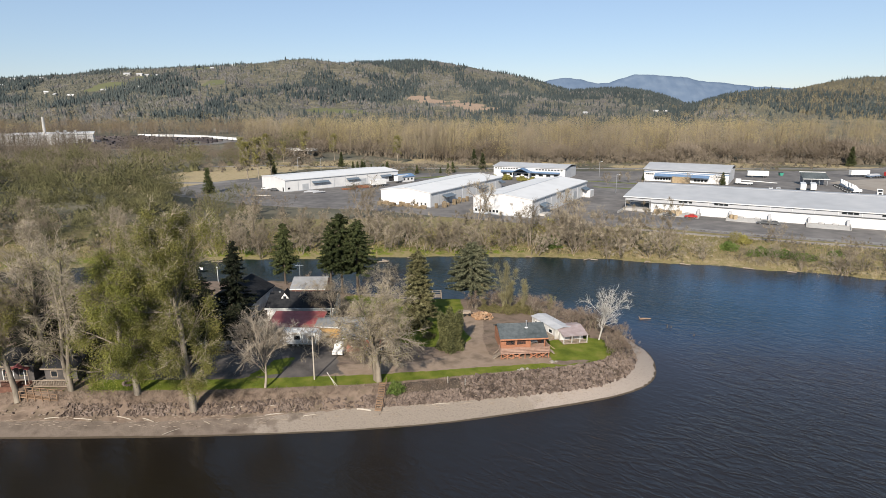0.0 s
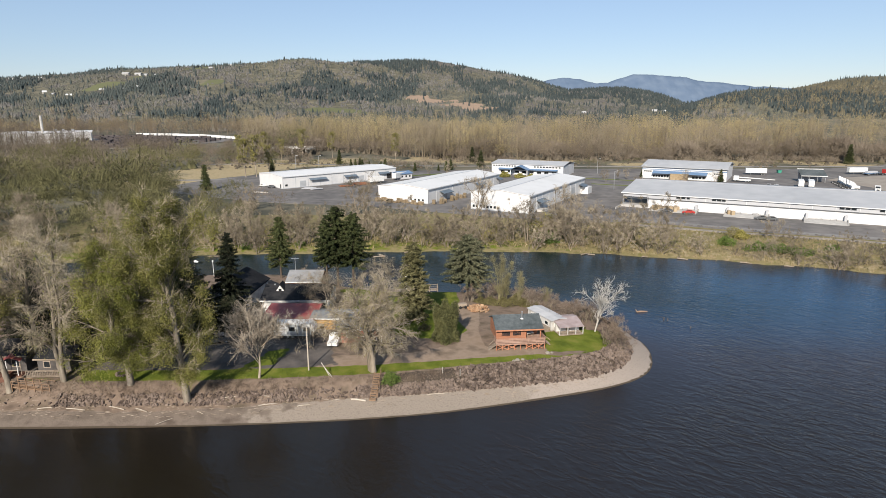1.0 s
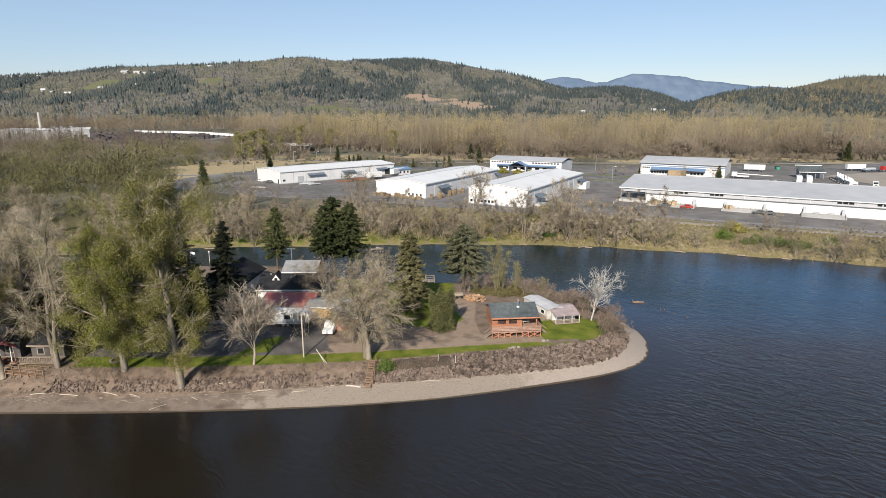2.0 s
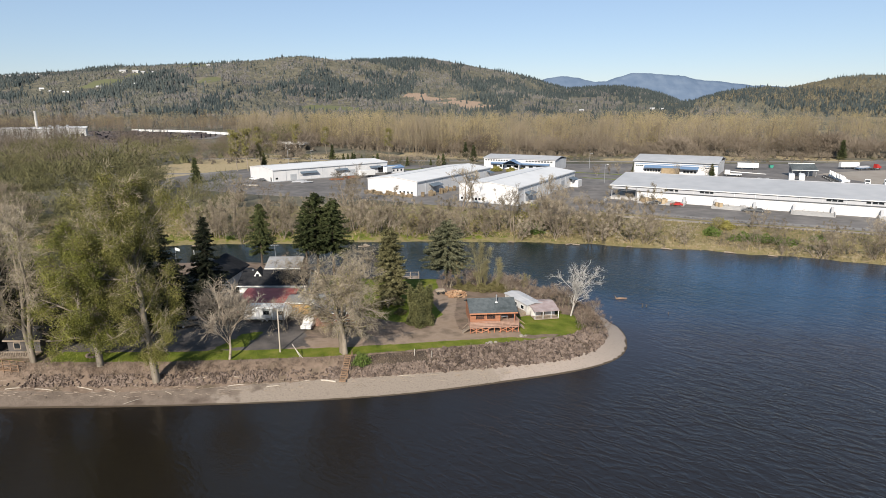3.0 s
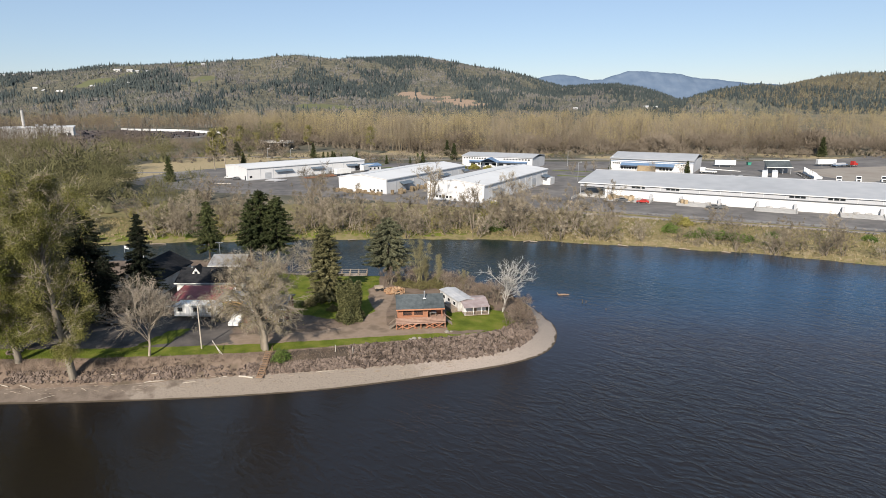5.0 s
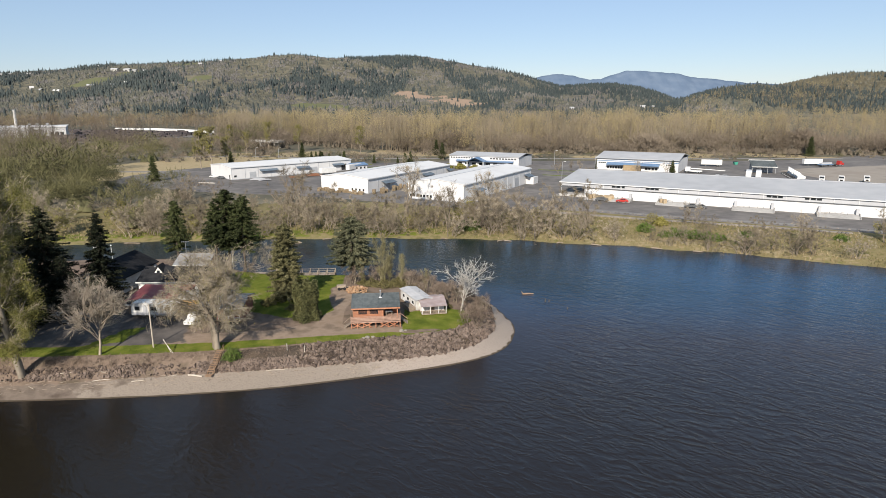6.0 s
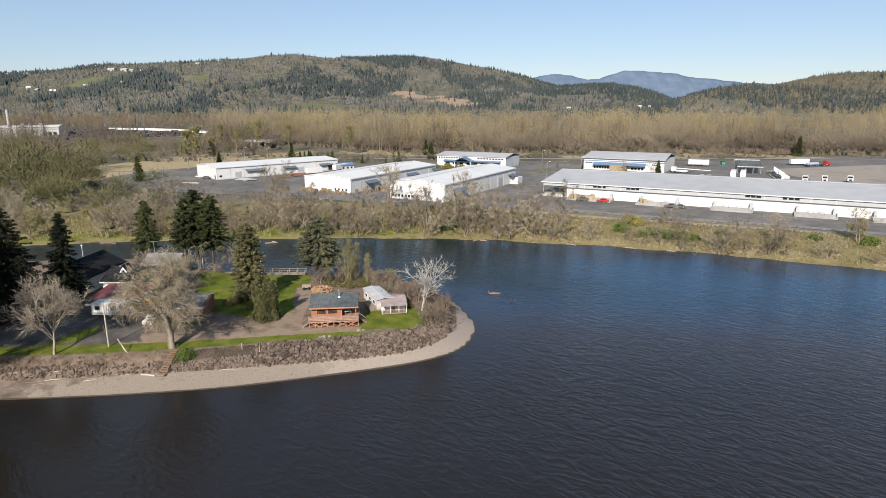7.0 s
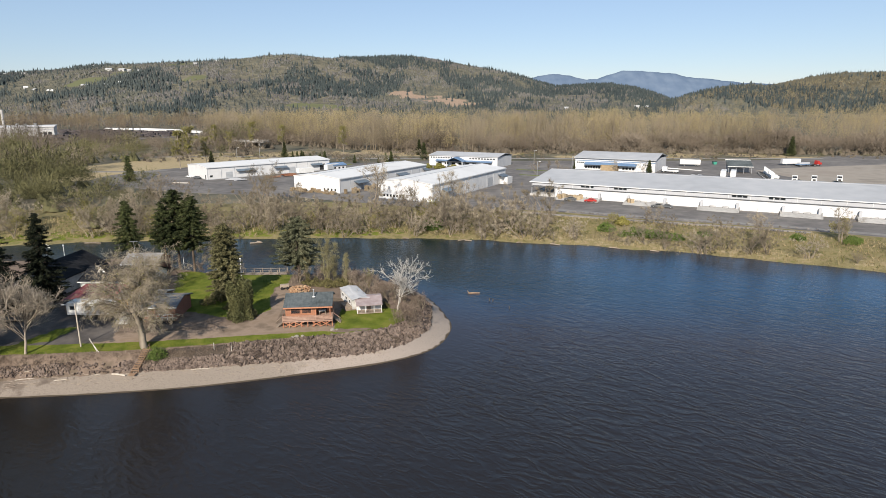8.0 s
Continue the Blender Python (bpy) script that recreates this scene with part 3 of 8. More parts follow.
# ---- woods on the hills and the plain ----
def scatter(kind_name, pts, sizes, template_v, template_f, mats, index, label, category="woods", seed=1, round_shade=False):
    """Joins many sized and turned copies of small templates into one mesh."""
    rng = np.random.default_rng(seed)
    vs, fs, ids, base = [], [], [], 0
    pick = rng.integers(0, len(template_v), len(pts))
    for k in range(len(template_v)):
        p, s = pts[pick == k], sizes[pick == k]
        n, tv, tf = len(p), np.asarray(template_v[k]), np.asarray(template_f[k])
        if not n:
            continue
        a = rng.uniform(0, math.tau, n)
        c, sn = np.cos(a), np.sin(a)
        wide = s[:, 0:1]
        v = np.stack([(tv[:, 0] * c[:, None] - tv[:, 1] * sn[:, None]) * wide + p[:, 0:1],
                      (tv[:, 0] * sn[:, None] + tv[:, 1] * c[:, None]) * wide + p[:, 1:2],
                      tv[:, 2] * s[:, 1:2] + p[:, 2:3]], -1).reshape(-1, 3)
        f = (tf[None] + (np.arange(n) * len(tv))[:, None, None]).reshape(-1, tf.shape[1]) + base
        vs.append(v), fs.append(f), ids.append(np.tile(index[k], n))
        base += len(v)
    return tagged(mesh_object(kind_name, np.concatenate(vs), np.concatenate(fs), mats, np.concatenate(ids), smooth_shade=round_shade), label, category, kind="stuff")


def cone_template(sides=5, tiers=2, seed=0):
    rng = np.random.default_rng(seed)
    v, f = [], []
    for t in range(tiers):
        b = len(v)
        z0, z1, r = t / tiers * 0.8, min(1.0, (t + 1.5) / tiers * 0.8 + 0.05), (1 - t / tiers) ** 0.8
        for k in range(sides):
            a = (k + rng.uniform(-.2, .2)) / sides * math.tau
            v.append((r * math.cos(a) * rng.uniform(.8, 1.1), r * math.sin(a) * rng.uniform(.8, 1.1), z0))
        v.append((0, 0, 1.0 if t == tiers - 1 else z1))
        f += [(b + k, b + (k + 1) % sides, b + sides) for k in range(sides)]
    return np.array(v), np.array(f)


def blob_template(seed=0):
    """A ragged broadleaf crown: two overlapping uneven clumps."""
    rng = np.random.default_rng(seed)
    v, f = [], []
    for _ in range(2):
        b, c = len(v), rng.uniform((-.5, -.5, .3), (.5, .5, .7))
        for k in range(4):
            a = (k + rng.uniform(-.35, .35)) / 4 * math.tau
            v.append((c[0] + .65 * math.cos(a), c[1] + .65 * math.sin(a), rng.uniform(-.12, .1)))
        v.append((c[0] + rng.uniform(-.2, .2), c[1] + rng.uniform(-.2, .2), min(1.0, c[2] + .45)))
        f += [(b + k, b + (k + 1) % 4, b + 4) for k in range(4)]
    return np.array(v), np.array(f)


def hill_woods():
    rng = np.random.default_rng(7)
    n = 118000
    y = 1100 + 2500 * rng.uniform(0, 1, n) ** .9
    x = rng.uniform(-.82, .82, n) * (y + 150)
    patch = fbm(x * 0.0048, y * 0.0034, 41, 5) + .34 * (fbm(x * .022, y * .014, 43, 3) - .5)
    crest = smooth(y, 3000, 3300)
    east = smooth(x - 0.1 * y, 480, 640) * (y < 2300)
    p_fir = smooth(patch + 0.09 * crest + 0.07 * east + 0.045 * smooth(x / y, -.2, -.08) - 0.11 * (1 - smooth(y, 1500, 2300)) * (1 - east), 0.52, 0.60)
    clear = smooth(fbm(x * 0.014, y * 0.009, 51, 3), 0.62, 0.67) * (1 - east)
    u, w = rng.uniform(0, 1, n), rng.uniform(0, 1, n)
    bare_hill = clearing(x, y) * (w > .06)
    firs = (bare_hill < .5) & (u < p_fir * .52 + .02)
    rest = ~firs & (bare_hill < .5) & (w > clear * .8) & (u > .50)
    z = height(x[firs | rest], y[firs | rest])
    full = np.zeros(n)
    full[firs | rest] = z
    tone = fbm(x * .012, y * .007, 57, 4) + rng.normal(0, .07, n)
    for sel, kind_name, tv, mat, wd, h, label in (
            (firs, "far_fir_woods", [cone_template(4, 2, s) for s in range(4)], M["hill_fir"], (3.5, 7), (9, 25), "dark fir woods in patches on the hills"),
            (rest & (east > .5) & (tone > .47), "far_broadleaf_woods", [blob_template(s) for s in range(6)], M["hill_gold"], (4.5, 8.5), (8, 16), "golden budding woods on the eastern hill"),
            (rest & (east <= .5) & (tone > .5), "far_broadleaf_woods", [blob_template(s) for s in range(6)], M["hill_scrub"], (3.5, 7.5), (5, 11.5), "leafless grey-brown woods on the hills"),
            (rest & ((east <= .5) | (tone <= .47)) & (tone <= .5), "far_broadleaf_woods", [blob_template(s) for s in range(6)], M["hill_olive"], (3.5, 7.5), (5, 11.5), "olive budding woods on the hills")):
        p = np.stack([x, y, full - 1], 1)[sel]
        s = np.stack([rng.uniform(*wd, len(p)), rng.uniform(*h, len(p))], 1) * (1 - .3 * east[sel])[:, None]
        scatter(kind_name, p, s, [t[0] for t in tv], [t[1] for t in tv], [mat], [np.zeros(len(t[1]), int) for t in tv], label, seed=3, round_shade=True)


hill_woods()

# ---- trees ----
def prisms(segs, sides):
    """segs: rows of p0, p1, r0, r1. Tapered prisms as vertices and quads."""
    s = np.asarray(segs, float)
    p0, p1, r = s[:, 0:3], s[:, 3:6], s[:, 6:8]
    d = p1 - p0
    d /= np.linalg.norm(d, axis=1, keepdims=True) + 1e-9
    ref = np.where(np.abs(d[:, 2:3]) < 0.9, [[0, 0, 1.0]], [[1.0, 0, 0]])
    u = np.cross(d, ref)
    u /= np.linalg.norm(u, axis=1, keepdims=True)
    w = np.cross(d, u)
    a = np.arange(sides) * math.tau / sides
    ring = u[:, None] * np.cos(a)[None, :, None] + w[:, None] * np.sin(a)[None, :, None]
    v = np.concatenate([p0[:, None] + ring * r[:, 0][:, None, None], p1[:, None] + ring * r[:, 1][:, None, None]], 1)
    k = np.arange(sides)
    q = np.stack([k, (k + 1) % sides, (k + 1) % sides + sides, k + sides], 1)
    f = (q[None] + (np.arange(len(s)) * 2 * sides)[:, None, None]).reshape(-1, 4)
    return v.reshape(-1, 3), f


def slivers(rng, roots, dirs, length, width):
    """Thin triangles from roots along dirs: twigs, needles or narrow leaves."""
    n = len(roots)
    d = dirs / (np.linalg.norm(dirs, axis=1, keepdims=True) + 1e-9)
    side = np.cross(d, rng.normal(size=(n, 3)))
    side /= np.linalg.norm(side, axis=1, keepdims=True) + 1e-9
    L, W = rng.uniform(*length, (n, 1)), rng.uniform(*width, (n, 1))
    v = np.stack([roots - side * W / 2, roots + side * W / 2, roots + d * L], 1).reshape(-1, 3)
    return v, np.arange(3 * n).reshape(-1, 3)


def leaves(rng, at, size):
    """Small folded leaf clumps as single tilted triangles."""
    n = len(at)
    a, b = rng.normal(size=(n, 3)), rng.normal(size=(n, 3))
    a /= np.linalg.norm(a, axis=1, keepdims=True)
    b -= a * (a * b).sum(1, keepdims=True)
    b /= np.linalg.norm(b, axis=1, keepdims=True)
    s = rng.uniform(*size, (n, 1))
    v = np.stack([at - a * s * .5, at + a * s * .5, at + b * s * .9], 1).reshape(-1, 3)
    return v, np.arange(3 * n).reshape(-1, 3)


def branch_out(rng, height, width, radius, first=.2, limbs=20, kids=(6, 4), tilt=(.5, 1.0), leader=.95, droop=0.0, rise=.25, lean=(0, 0), stems=1, spread_r=0.0, crook=.12, low=.75, crown=.6):
    """Limbs of a broadleaf tree: rows for prisms() with their level, and the fine ends with their directions.
    leader: how far up the trunk runs; low and crown: the crown's width at its foot and the height of its widest part."""
    rows, ends = [], []

    def path(p, d, length, n, r0, r1, level, bend):
        pts, step = [p], length / n
        for i in range(n):
            d = (d + Vector(rng.normal(0, crook, 3)) + Vector((0, 0, bend / n))).normalized()
            q = pts[-1] + d * step
            a, b = r0 + (r1 - r0) * i / n, r0 + (r1 - r0) * (i + 1) / n
            rows.append((*pts[-1], *q, a, b, level))
            pts.append(q)
        return pts, d

    def along(pts, u):
        k = min(int(u * (len(pts) - 1)), len(pts) - 2)
        f = u * (len(pts) - 1) - k
        return pts[k].lerp(pts[k + 1], f), (pts[k + 1] - pts[k]).normalized()

    def off(d, angle):
        side = d.orthogonal().normalized()
        side.rotate(Matrix.Rotation(rng.uniform(0, math.tau), 3, d))
        return (d * math.cos(angle) + side * math.sin(angle)).normalized()

    for s in range(stems):
        o = Vector((rng.normal(0, spread_r), rng.normal(0, spread_r), 0))
        d = Vector((lean[0] + o.x * .35, lean[1] + o.y * .35, 1)).normalized()
        top = height * leader * rng.uniform(.88, 1.0)
        trunk, _ = path(o, d, top, 8, radius, radius * .18 + .01, 0, .15)
        for i in range(limbs):
            u = first + (1 - first) * (i + rng.uniform(0, 1)) / limbs
            p, td = along(trunk, min(u, .995))
            k = (u - first) / (1 - first)
            prof = low + (1 - low) * k / crown if k < crown else 1 - ((k - crown) / (1 - crown)) ** 2 * .7
            L = width * .33 * prof * rng.uniform(.7, 1.15) / math.sin(sum(tilt) / 2)
            L = min(L, (height * 1.03 - p.z) / max(.25, math.cos(sum(tilt) / 2)) + .6)
            r = max(.018, radius * .42 * (1 - .75 * u))
            limb, _ = path(p, off(td, rng.uniform(*tilt)), L, 4, r, r * .3 + .006, 1, rise - droop)
            for _ in range(kids[0]):
                q, qd = along(limb, rng.uniform(.25, 1.0))
                twig, e = path(q, off(qd, rng.uniform(.3, .9)), L * rng.uniform(.28, .5), 3, r * .42, .012, 2, rise * .6 - droop * 1.4)
                ends.append((*twig[-1], *e))
                for _ in range(kids[1]):
                    w, wd = along(twig, rng.uniform(.3, 1.0))
                    fine, e = path(w, off(wd, rng.uniform(.3, .9)), L * rng.uniform(.12, .24), 2, .014, .008, 3, rise * .4 - droop * 1.6)
                    ends.append((*fine[-1], *e))
                    ends.append((*fine[1], *e))
    return np.array(rows), np.array(ends)


def grown(name, seed, height, width, radius, label, category, bark, twig_mat, twigs=6000, twig_len=(0.4, 1.0), twig_w=(0.03, 0.06), leaf_mat=None, n_leaves=0,
          leaf_size=(0.2, 0.4), leaf_sag=0.0, leaf_puff=.42, clumps=0, twig_droop=0.0, group="", thick=(.016, .012), **kw):
    """A broadleaf tree: trunk with limbs, fine twigs, and perhaps leaves."""
    rng = np.random.default_rng(seed)
    rows, ends = branch_out(rng, height, width, radius, **kw)
    root = thing(name, Matrix(), label, category, group)
    vs, fs, base = [], [], 0
    many = kw.get("stems", 1) > 2
    for sel, sides in ((rows[:, 8] < 1, 4 if many else 7), (rows[:, 8] == 1, 4), (rows[:, 8] > 1, 3)):
        r = rows[sel]
        if len(r):
            v, f = prisms(np.concatenate([r[:, :6], np.maximum(r[:, 6:8], thick[0] if sides > 3 else thick[1])], 1), sides)
            vs.append(v), fs.append(f + base)
            base += len(v)
    wood = mesh_object("branchwork" if many else "trunk", np.concatenate(vs), np.concatenate(fs), bark, parent=root, smooth_shade=True)
    if many:
        tagged(wood, kind="stuff")
    if twigs:
        pick = rng.integers(0, len(ends), twigs)
        d = ends[pick, 3:6] + rng.normal(0, 0.55, (twigs, 3)) + np.array([0, 0, -twig_droop])
        v, f = slivers(rng, ends[pick, :3] + rng.normal(0, 0.18, (twigs, 3)), d, twig_len, twig_w)
        tagged(mesh_object("twig_haze", v, f, twig_mat, parent=root), kind="stuff")
    if n_leaves:
        pick = rng.integers(0, len(ends), n_leaves)
        if clumps:
            pick = rng.integers(0, len(ends), clumps)[rng.integers(0, clumps, n_leaves)]
        spot = ends[pick, :3] + rng.normal(0, leaf_puff, (n_leaves, 3)) - np.array([0, 0, 1]) * rng.uniform(0, leaf_sag, (n_leaves, 1)) ** 1.3
        v, f = leaves(rng, spot, leaf_size)
        mesh_object("foliage", v, f, leaf_mat, parent=root)
    return root


def conifer(name, seed, height, width, label, bare=0.08, boughs=9, density=1.0, tip=0.9, group="", droop=0.35, sliver=(0.22, 0.5), ragged=.0, needle="fir"):
    """Fir or spruce: whorls of drooping boughs with needle sprays, thinner towards the top."""
    rng = np.random.default_rng(seed)
    root = thing(name, Matrix(), label, "conifer", group)
    v, f = prisms([(0, 0, -0.3, 0, 0, height * 0.55, height * 0.018, height * 0.010), (0, 0, height * 0.55, 0, 0, height * 0.99, height * 0.009, 0.02)], 7)
    mesh_object("trunk", v, f, M["dark_bark"], parent=root, smooth_shade=True)
    rows, spots, dirs = [], [], []
    z = height * bare
    while z < height * 0.985:
        k = (z / height - bare) / (1 - bare)
        reach = width * 0.5 * ((1 - k) ** tip) * (0.55 + 0.45 * min(1, k * 5)) * 1.05 + 0.15
        for _ in range(3):
            a, L = rng.uniform(0, math.tau), reach * rng.uniform(0.55 - .3 * ragged, 1.12 + .25 * ragged)
            out = np.array([math.cos(a), math.sin(a), 0.0])
            sag = droop * rng.uniform(.3, 1.3)
            p0 = np.array([0, 0, z + rng.uniform(-.25, .25)])
            p1 = p0 + out * L * 0.6 + [0, 0, -sag * L * .75]
            p2 = p0 + out * L + [0, 0, -sag * L * .8]
            rows += [(*p0, *p1, 0.04, 0.02), (*p1, *p2, .02, .008)]
            m = max(7, int(30 * L * density))
            t = rng.uniform(0.08, 1.0, m) ** .8
            pt = np.where(t[:, None] < .6, p0 + (p1 - p0) * (t[:, None] / .6), p1 + (p2 - p1) * ((t[:, None] - .6) / .4))
            spots.append(pt + rng.normal(0, .07, (m, 3)))
            side = np.cross(out, [0, 0, 1.0]) * rng.choice([-1, 1], m)[:, None]
            dirs.append(side * rng.uniform(.2, 1, (m, 1)) + out * rng.uniform(.1, .9, (m, 1)) + [0, 0, -.3] + rng.normal(0, .3, (m, 3)))
        z += height * .028 * 3 / boughs * (1.25 - .45 * k) * rng.uniform(.6, 1.4)
    v, f = prisms(rows, 3)
    tagged(mesh_object("branchwork", v, f, M["dark_bark"], parent=root), kind="stuff")
    v, f = slivers(rng, np.concatenate(spots), np.concatenate(dirs), sliver, (0.09, 0.20))
    mesh_object("needles", v, f, M[needle], parent=root)
    return root


def plant(tree, x, y, z=None, turn=0.0, size=1.0, tilt=0.0):
    """Stands a finished tree in its place."""
    z = float(height(np.array([x]), np.array([y]))[0]) - 0.05 if z is None else z
    tree.matrix_world = pose(x, y, z, tilt, 0, turn) @ Matrix.Scale(size, 4)
    return tree


def again(tree, x, y, turn=0.0, size=1.0, z=None):
    z = float(height(np.array([x]), np.array([y]))[0]) - 0.05 if z is None else z
    made = copy_thing(tree, pose(x, y, z, 0, 0, turn))
    made.scale = (size, size, size)
    return made


def wood_template(seed, n, low, length=(.022, .055), width=(.0035, .0085), wide=1.0):
    """A tall budding tree of the plain, unit size: a pale trunk, limbs, and a crown of fine upright twigs gathered in lobes."""
    rng = np.random.default_rng(seed)
    top = np.array([rng.normal(0, .02), rng.normal(0, .02), .92])
    rows = [(0, 0, 0, *(top * .55), .0075, .0055), (*(top * .55), *top, .0055, .002)]
    centres, radii = [top * [1, 1, .92]], [rng.uniform(.06, .085)]
    for _ in range(8):
        z, a = low + (.86 - low) * rng.uniform(0, 1) ** .75, rng.uniform(0, math.tau)
        out = rng.uniform(.05, .15) * (1.25 - z * .7) * wide
        c = np.array([math.cos(a) * out, math.sin(a) * out, z])
        rows.append((*(top * (z - .16)), *c, .004, .002))
        centres.append(c)
        radii.append(rng.uniform(.06, .115) * wide)
    v, f = prisms(rows, 3)
    tri = np.concatenate([f[:, [0, 1, 2]], f[:, [0, 2, 3]]])
    centres, radii = np.array(centres), np.array(radii)
    k = rng.choice(len(radii), n, p=radii / radii.sum())
    d = rng.normal(size=(n, 3))
    d /= np.linalg.norm(d, axis=1, keepdims=True)
    at = centres[k] + d * (radii[k] * rng.uniform(.35, 1.05, n))[:, None] * [1, 1, 1.3]
    v2, f2 = slivers(rng, at, d * .6 + rng.normal(0, .6, (n, 3)) + [0, 0, .3], length, width)
    return np.concatenate([v, v2]), np.concatenate([tri, f2 + len(v)]), np.concatenate([np.zeros(len(tri), int), np.ones(len(f2), int)])


def shrub_template(seed, n, fine, size, core, length=(.05, .115)):
    """A rounded thicket, unit size: uneven lobes of budding twigs over a core darkened like the shade inside, with fine
    twigs standing out.
    """
    rng = np.random.default_rng(seed)
    centres, radii = [(0, 0, .42)], [.36]
    for k in range(6):
        a, out = rng.uniform(0, math.tau), rng.uniform(.2, .42)
        centres.append((math.cos(a) * out, math.sin(a) * out, rng.uniform(.2, .62)))
        radii.append(rng.uniform(.16, .30))
    centres, radii = np.array(centres), np.array(radii)
    k = rng.choice(len(radii), n, p=radii ** 2 / (radii ** 2).sum())
    d = rng.normal(size=(n, 3))
    d /= np.linalg.norm(d, axis=1, keepdims=True)
    d[:, 2] = np.where(d[:, 2] < -.3, -d[:, 2], d[:, 2])
    at = centres[k] + d * (radii[k] * rng.uniform(.45, 1.0, n))[:, None]
    at[:, 2] = np.maximum(at[:, 2], .02)
    v, f = slivers(rng, at, d + rng.normal(0, .55, (n, 3)) + [0, 0, .35], length, size)
    pick = rng.integers(0, n, fine)
    v2, f2 = slivers(rng, at[pick], d[pick] * .7 + rng.normal(0, .3, (fine, 3)) + [0, 0, .7], (.12, .24), (.006, .012))
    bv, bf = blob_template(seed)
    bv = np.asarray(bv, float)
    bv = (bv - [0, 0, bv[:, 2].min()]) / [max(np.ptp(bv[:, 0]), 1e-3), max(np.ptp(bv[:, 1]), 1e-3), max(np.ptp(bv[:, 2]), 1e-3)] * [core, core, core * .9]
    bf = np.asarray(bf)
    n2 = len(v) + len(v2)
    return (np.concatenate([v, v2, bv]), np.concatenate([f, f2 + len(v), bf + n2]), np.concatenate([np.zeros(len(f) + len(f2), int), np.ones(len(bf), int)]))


def plain_woods():
    rng = np.random.default_rng(17)
    T = [wood_template(s, 290, .24, wide=1.25) for s in range(8)]
    S = [shrub_template(s, 760, 60, (.006, .015), .3, (.03, .075)) for s in range(8)]
    E = [shrub_template(s, 270, 80, (.010, .024), .34) for s in range(8)]
    T2 = [wood_template(s + 20, 120, .2, (.03, .075), (.006, .014), 1.3) for s in range(6)]
    EDGE_X, EDGE_Y = [-330, -200, -95, 10, 100, 260, 330, 560], [700, 640, 575, 478, 470, 462, 440, 430]

    def spread(name, x, y, w, h, kinds, mats, label, seed, sink=.3):
        p = np.stack([x, y, height(x, y) - sink], 1)
        scatter(name, p, np.stack([w, h], 1), [t[0] for t in kinds], [t[1] for t in kinds], mats, [t[2] for t in kinds], label, seed=seed, round_shade=True)

    # the tall wood behind the warehouses: two tones in drifts
    n = 1750
    x, d = rng.uniform(-330, 560, n), rng.uniform(0, 1, n) ** 2.4
    y = np.interp(x, EDGE_X, EDGE_Y) + d * 300 + (fbm(x * .02, 0 * x, 3) - .5) * 24
    keep = (x / y > -.315) & ~((x > 290) & (y < 560) & (x < 380) & (rng.uniform(0, 1, n) < .85))
    x, y = x[keep], y[keep]
    h = rng.uniform(24, 35, len(x)) * (0.84 + .30 * fbm(x * .025, y * .025, 61))
    gold = fbm(x * .03, y * .02, 63) + rng.normal(0, .08, len(x)) > .43
    spread("tall_wood", x[gold], y[gold], h[gold], h[gold], T, [M["dark_twig"], M["canopy"]], "tall budding cottonwood wood in golden brown", 4)
    spread("tall_wood", x[~gold], y[~gold], h[~gold], h[~gold], T, [M["thin_twig"], M["thin_twig"]], "tall leafless wood in grey brown", 14)
    # undergrowth at its foot
    n = 850
    x = rng.uniform(-200, 560, n)
    y = np.interp(x, EDGE_X, EDGE_Y) - 8 + rng.uniform(0, 1, n) ** 1.6 * 60
    s = rng.uniform(6, 17, n) * (.5 + .95 * fbm(x * .03, y * .03, 64))
    spread("wood_edge_thicket", x, y, s * 1.2, s * 1.2, E, [M["dark_twig"], M["dark_core_trunk"]], "grey-brown thicket along the edge of the wood", 5, .2)
    # woods on the valley floor towards the hills
    n = 1800
    x, y = rng.uniform(-1500, 1300, n), rng.uniform(600, 1500, n)
    ok = (np.abs(x) < y * .85 + 60) & ~((x > -330) & (x < 560) & (y < 760)) & ~((x / y < -.30) & (x / y > -.58) & (y < 960))
    x, y = x[ok], y[ok]
    h = rng.uniform(16, 27, len(x))
    spread("valley_wood", x, y, h * 1.6, h, T2, [M["dark_twig"], M["canopy"]], "brown leafless woods on the valley floor", 6)
    # brown woods behind the storage yard, and tall bare trees before the factory
    n = 460
    y = rng.uniform(935, 1080, n)
    x = y * rng.uniform(-.80, -.27, n)
    h = rng.uniform(17, 30, n) * (.7 + .5 * fbm(x * .02, y * .02, 67))
    spread("valley_wood", x, y, h * 1.5, h, T, [M["dark_twig"], M["brown_canopy"]], "rounded brown woods behind the storage yard", 26)
    n = 190
    y = rng.uniform(540, 640, n)
    fan = np.where(rng.uniform(0, 1, n) < .62, rng.uniform(-.76, -.57, n), rng.uniform(-.52, -.43, n))
    h = rng.uniform(15, 27, n) * np.where(fan > -.53, .72, 1.0)
    spread("field_wood", fan * y, y, h * 1.2, h * 1.1, T, [M["dark_core_trunk"], M["bare_canopy"]], "tall dark leafless trees before the factory", 27)
    # trees of the fields on the near side of the factory
    n = 1200
    x, y = rng.uniform(-560, -125, n), rng.uniform(380, 655, n)
    ok = (np.abs(x) < y * .8 + 40) & (fbm(x * .012, y * .012, 66) > .40) & ((x < -185) | (y > 470))
    x, y = x[ok], y[ok]
    h = rng.uniform(9, 18, len(x)) * np.where((x / y > -.54) & (x / y < -.30), .55, 1.0)
    spread("field_wood", x, y, h * 1.5, h, T2, [M["dark_twig"], M["dark_twig"]], "dark leafless trees across the fields", 7)
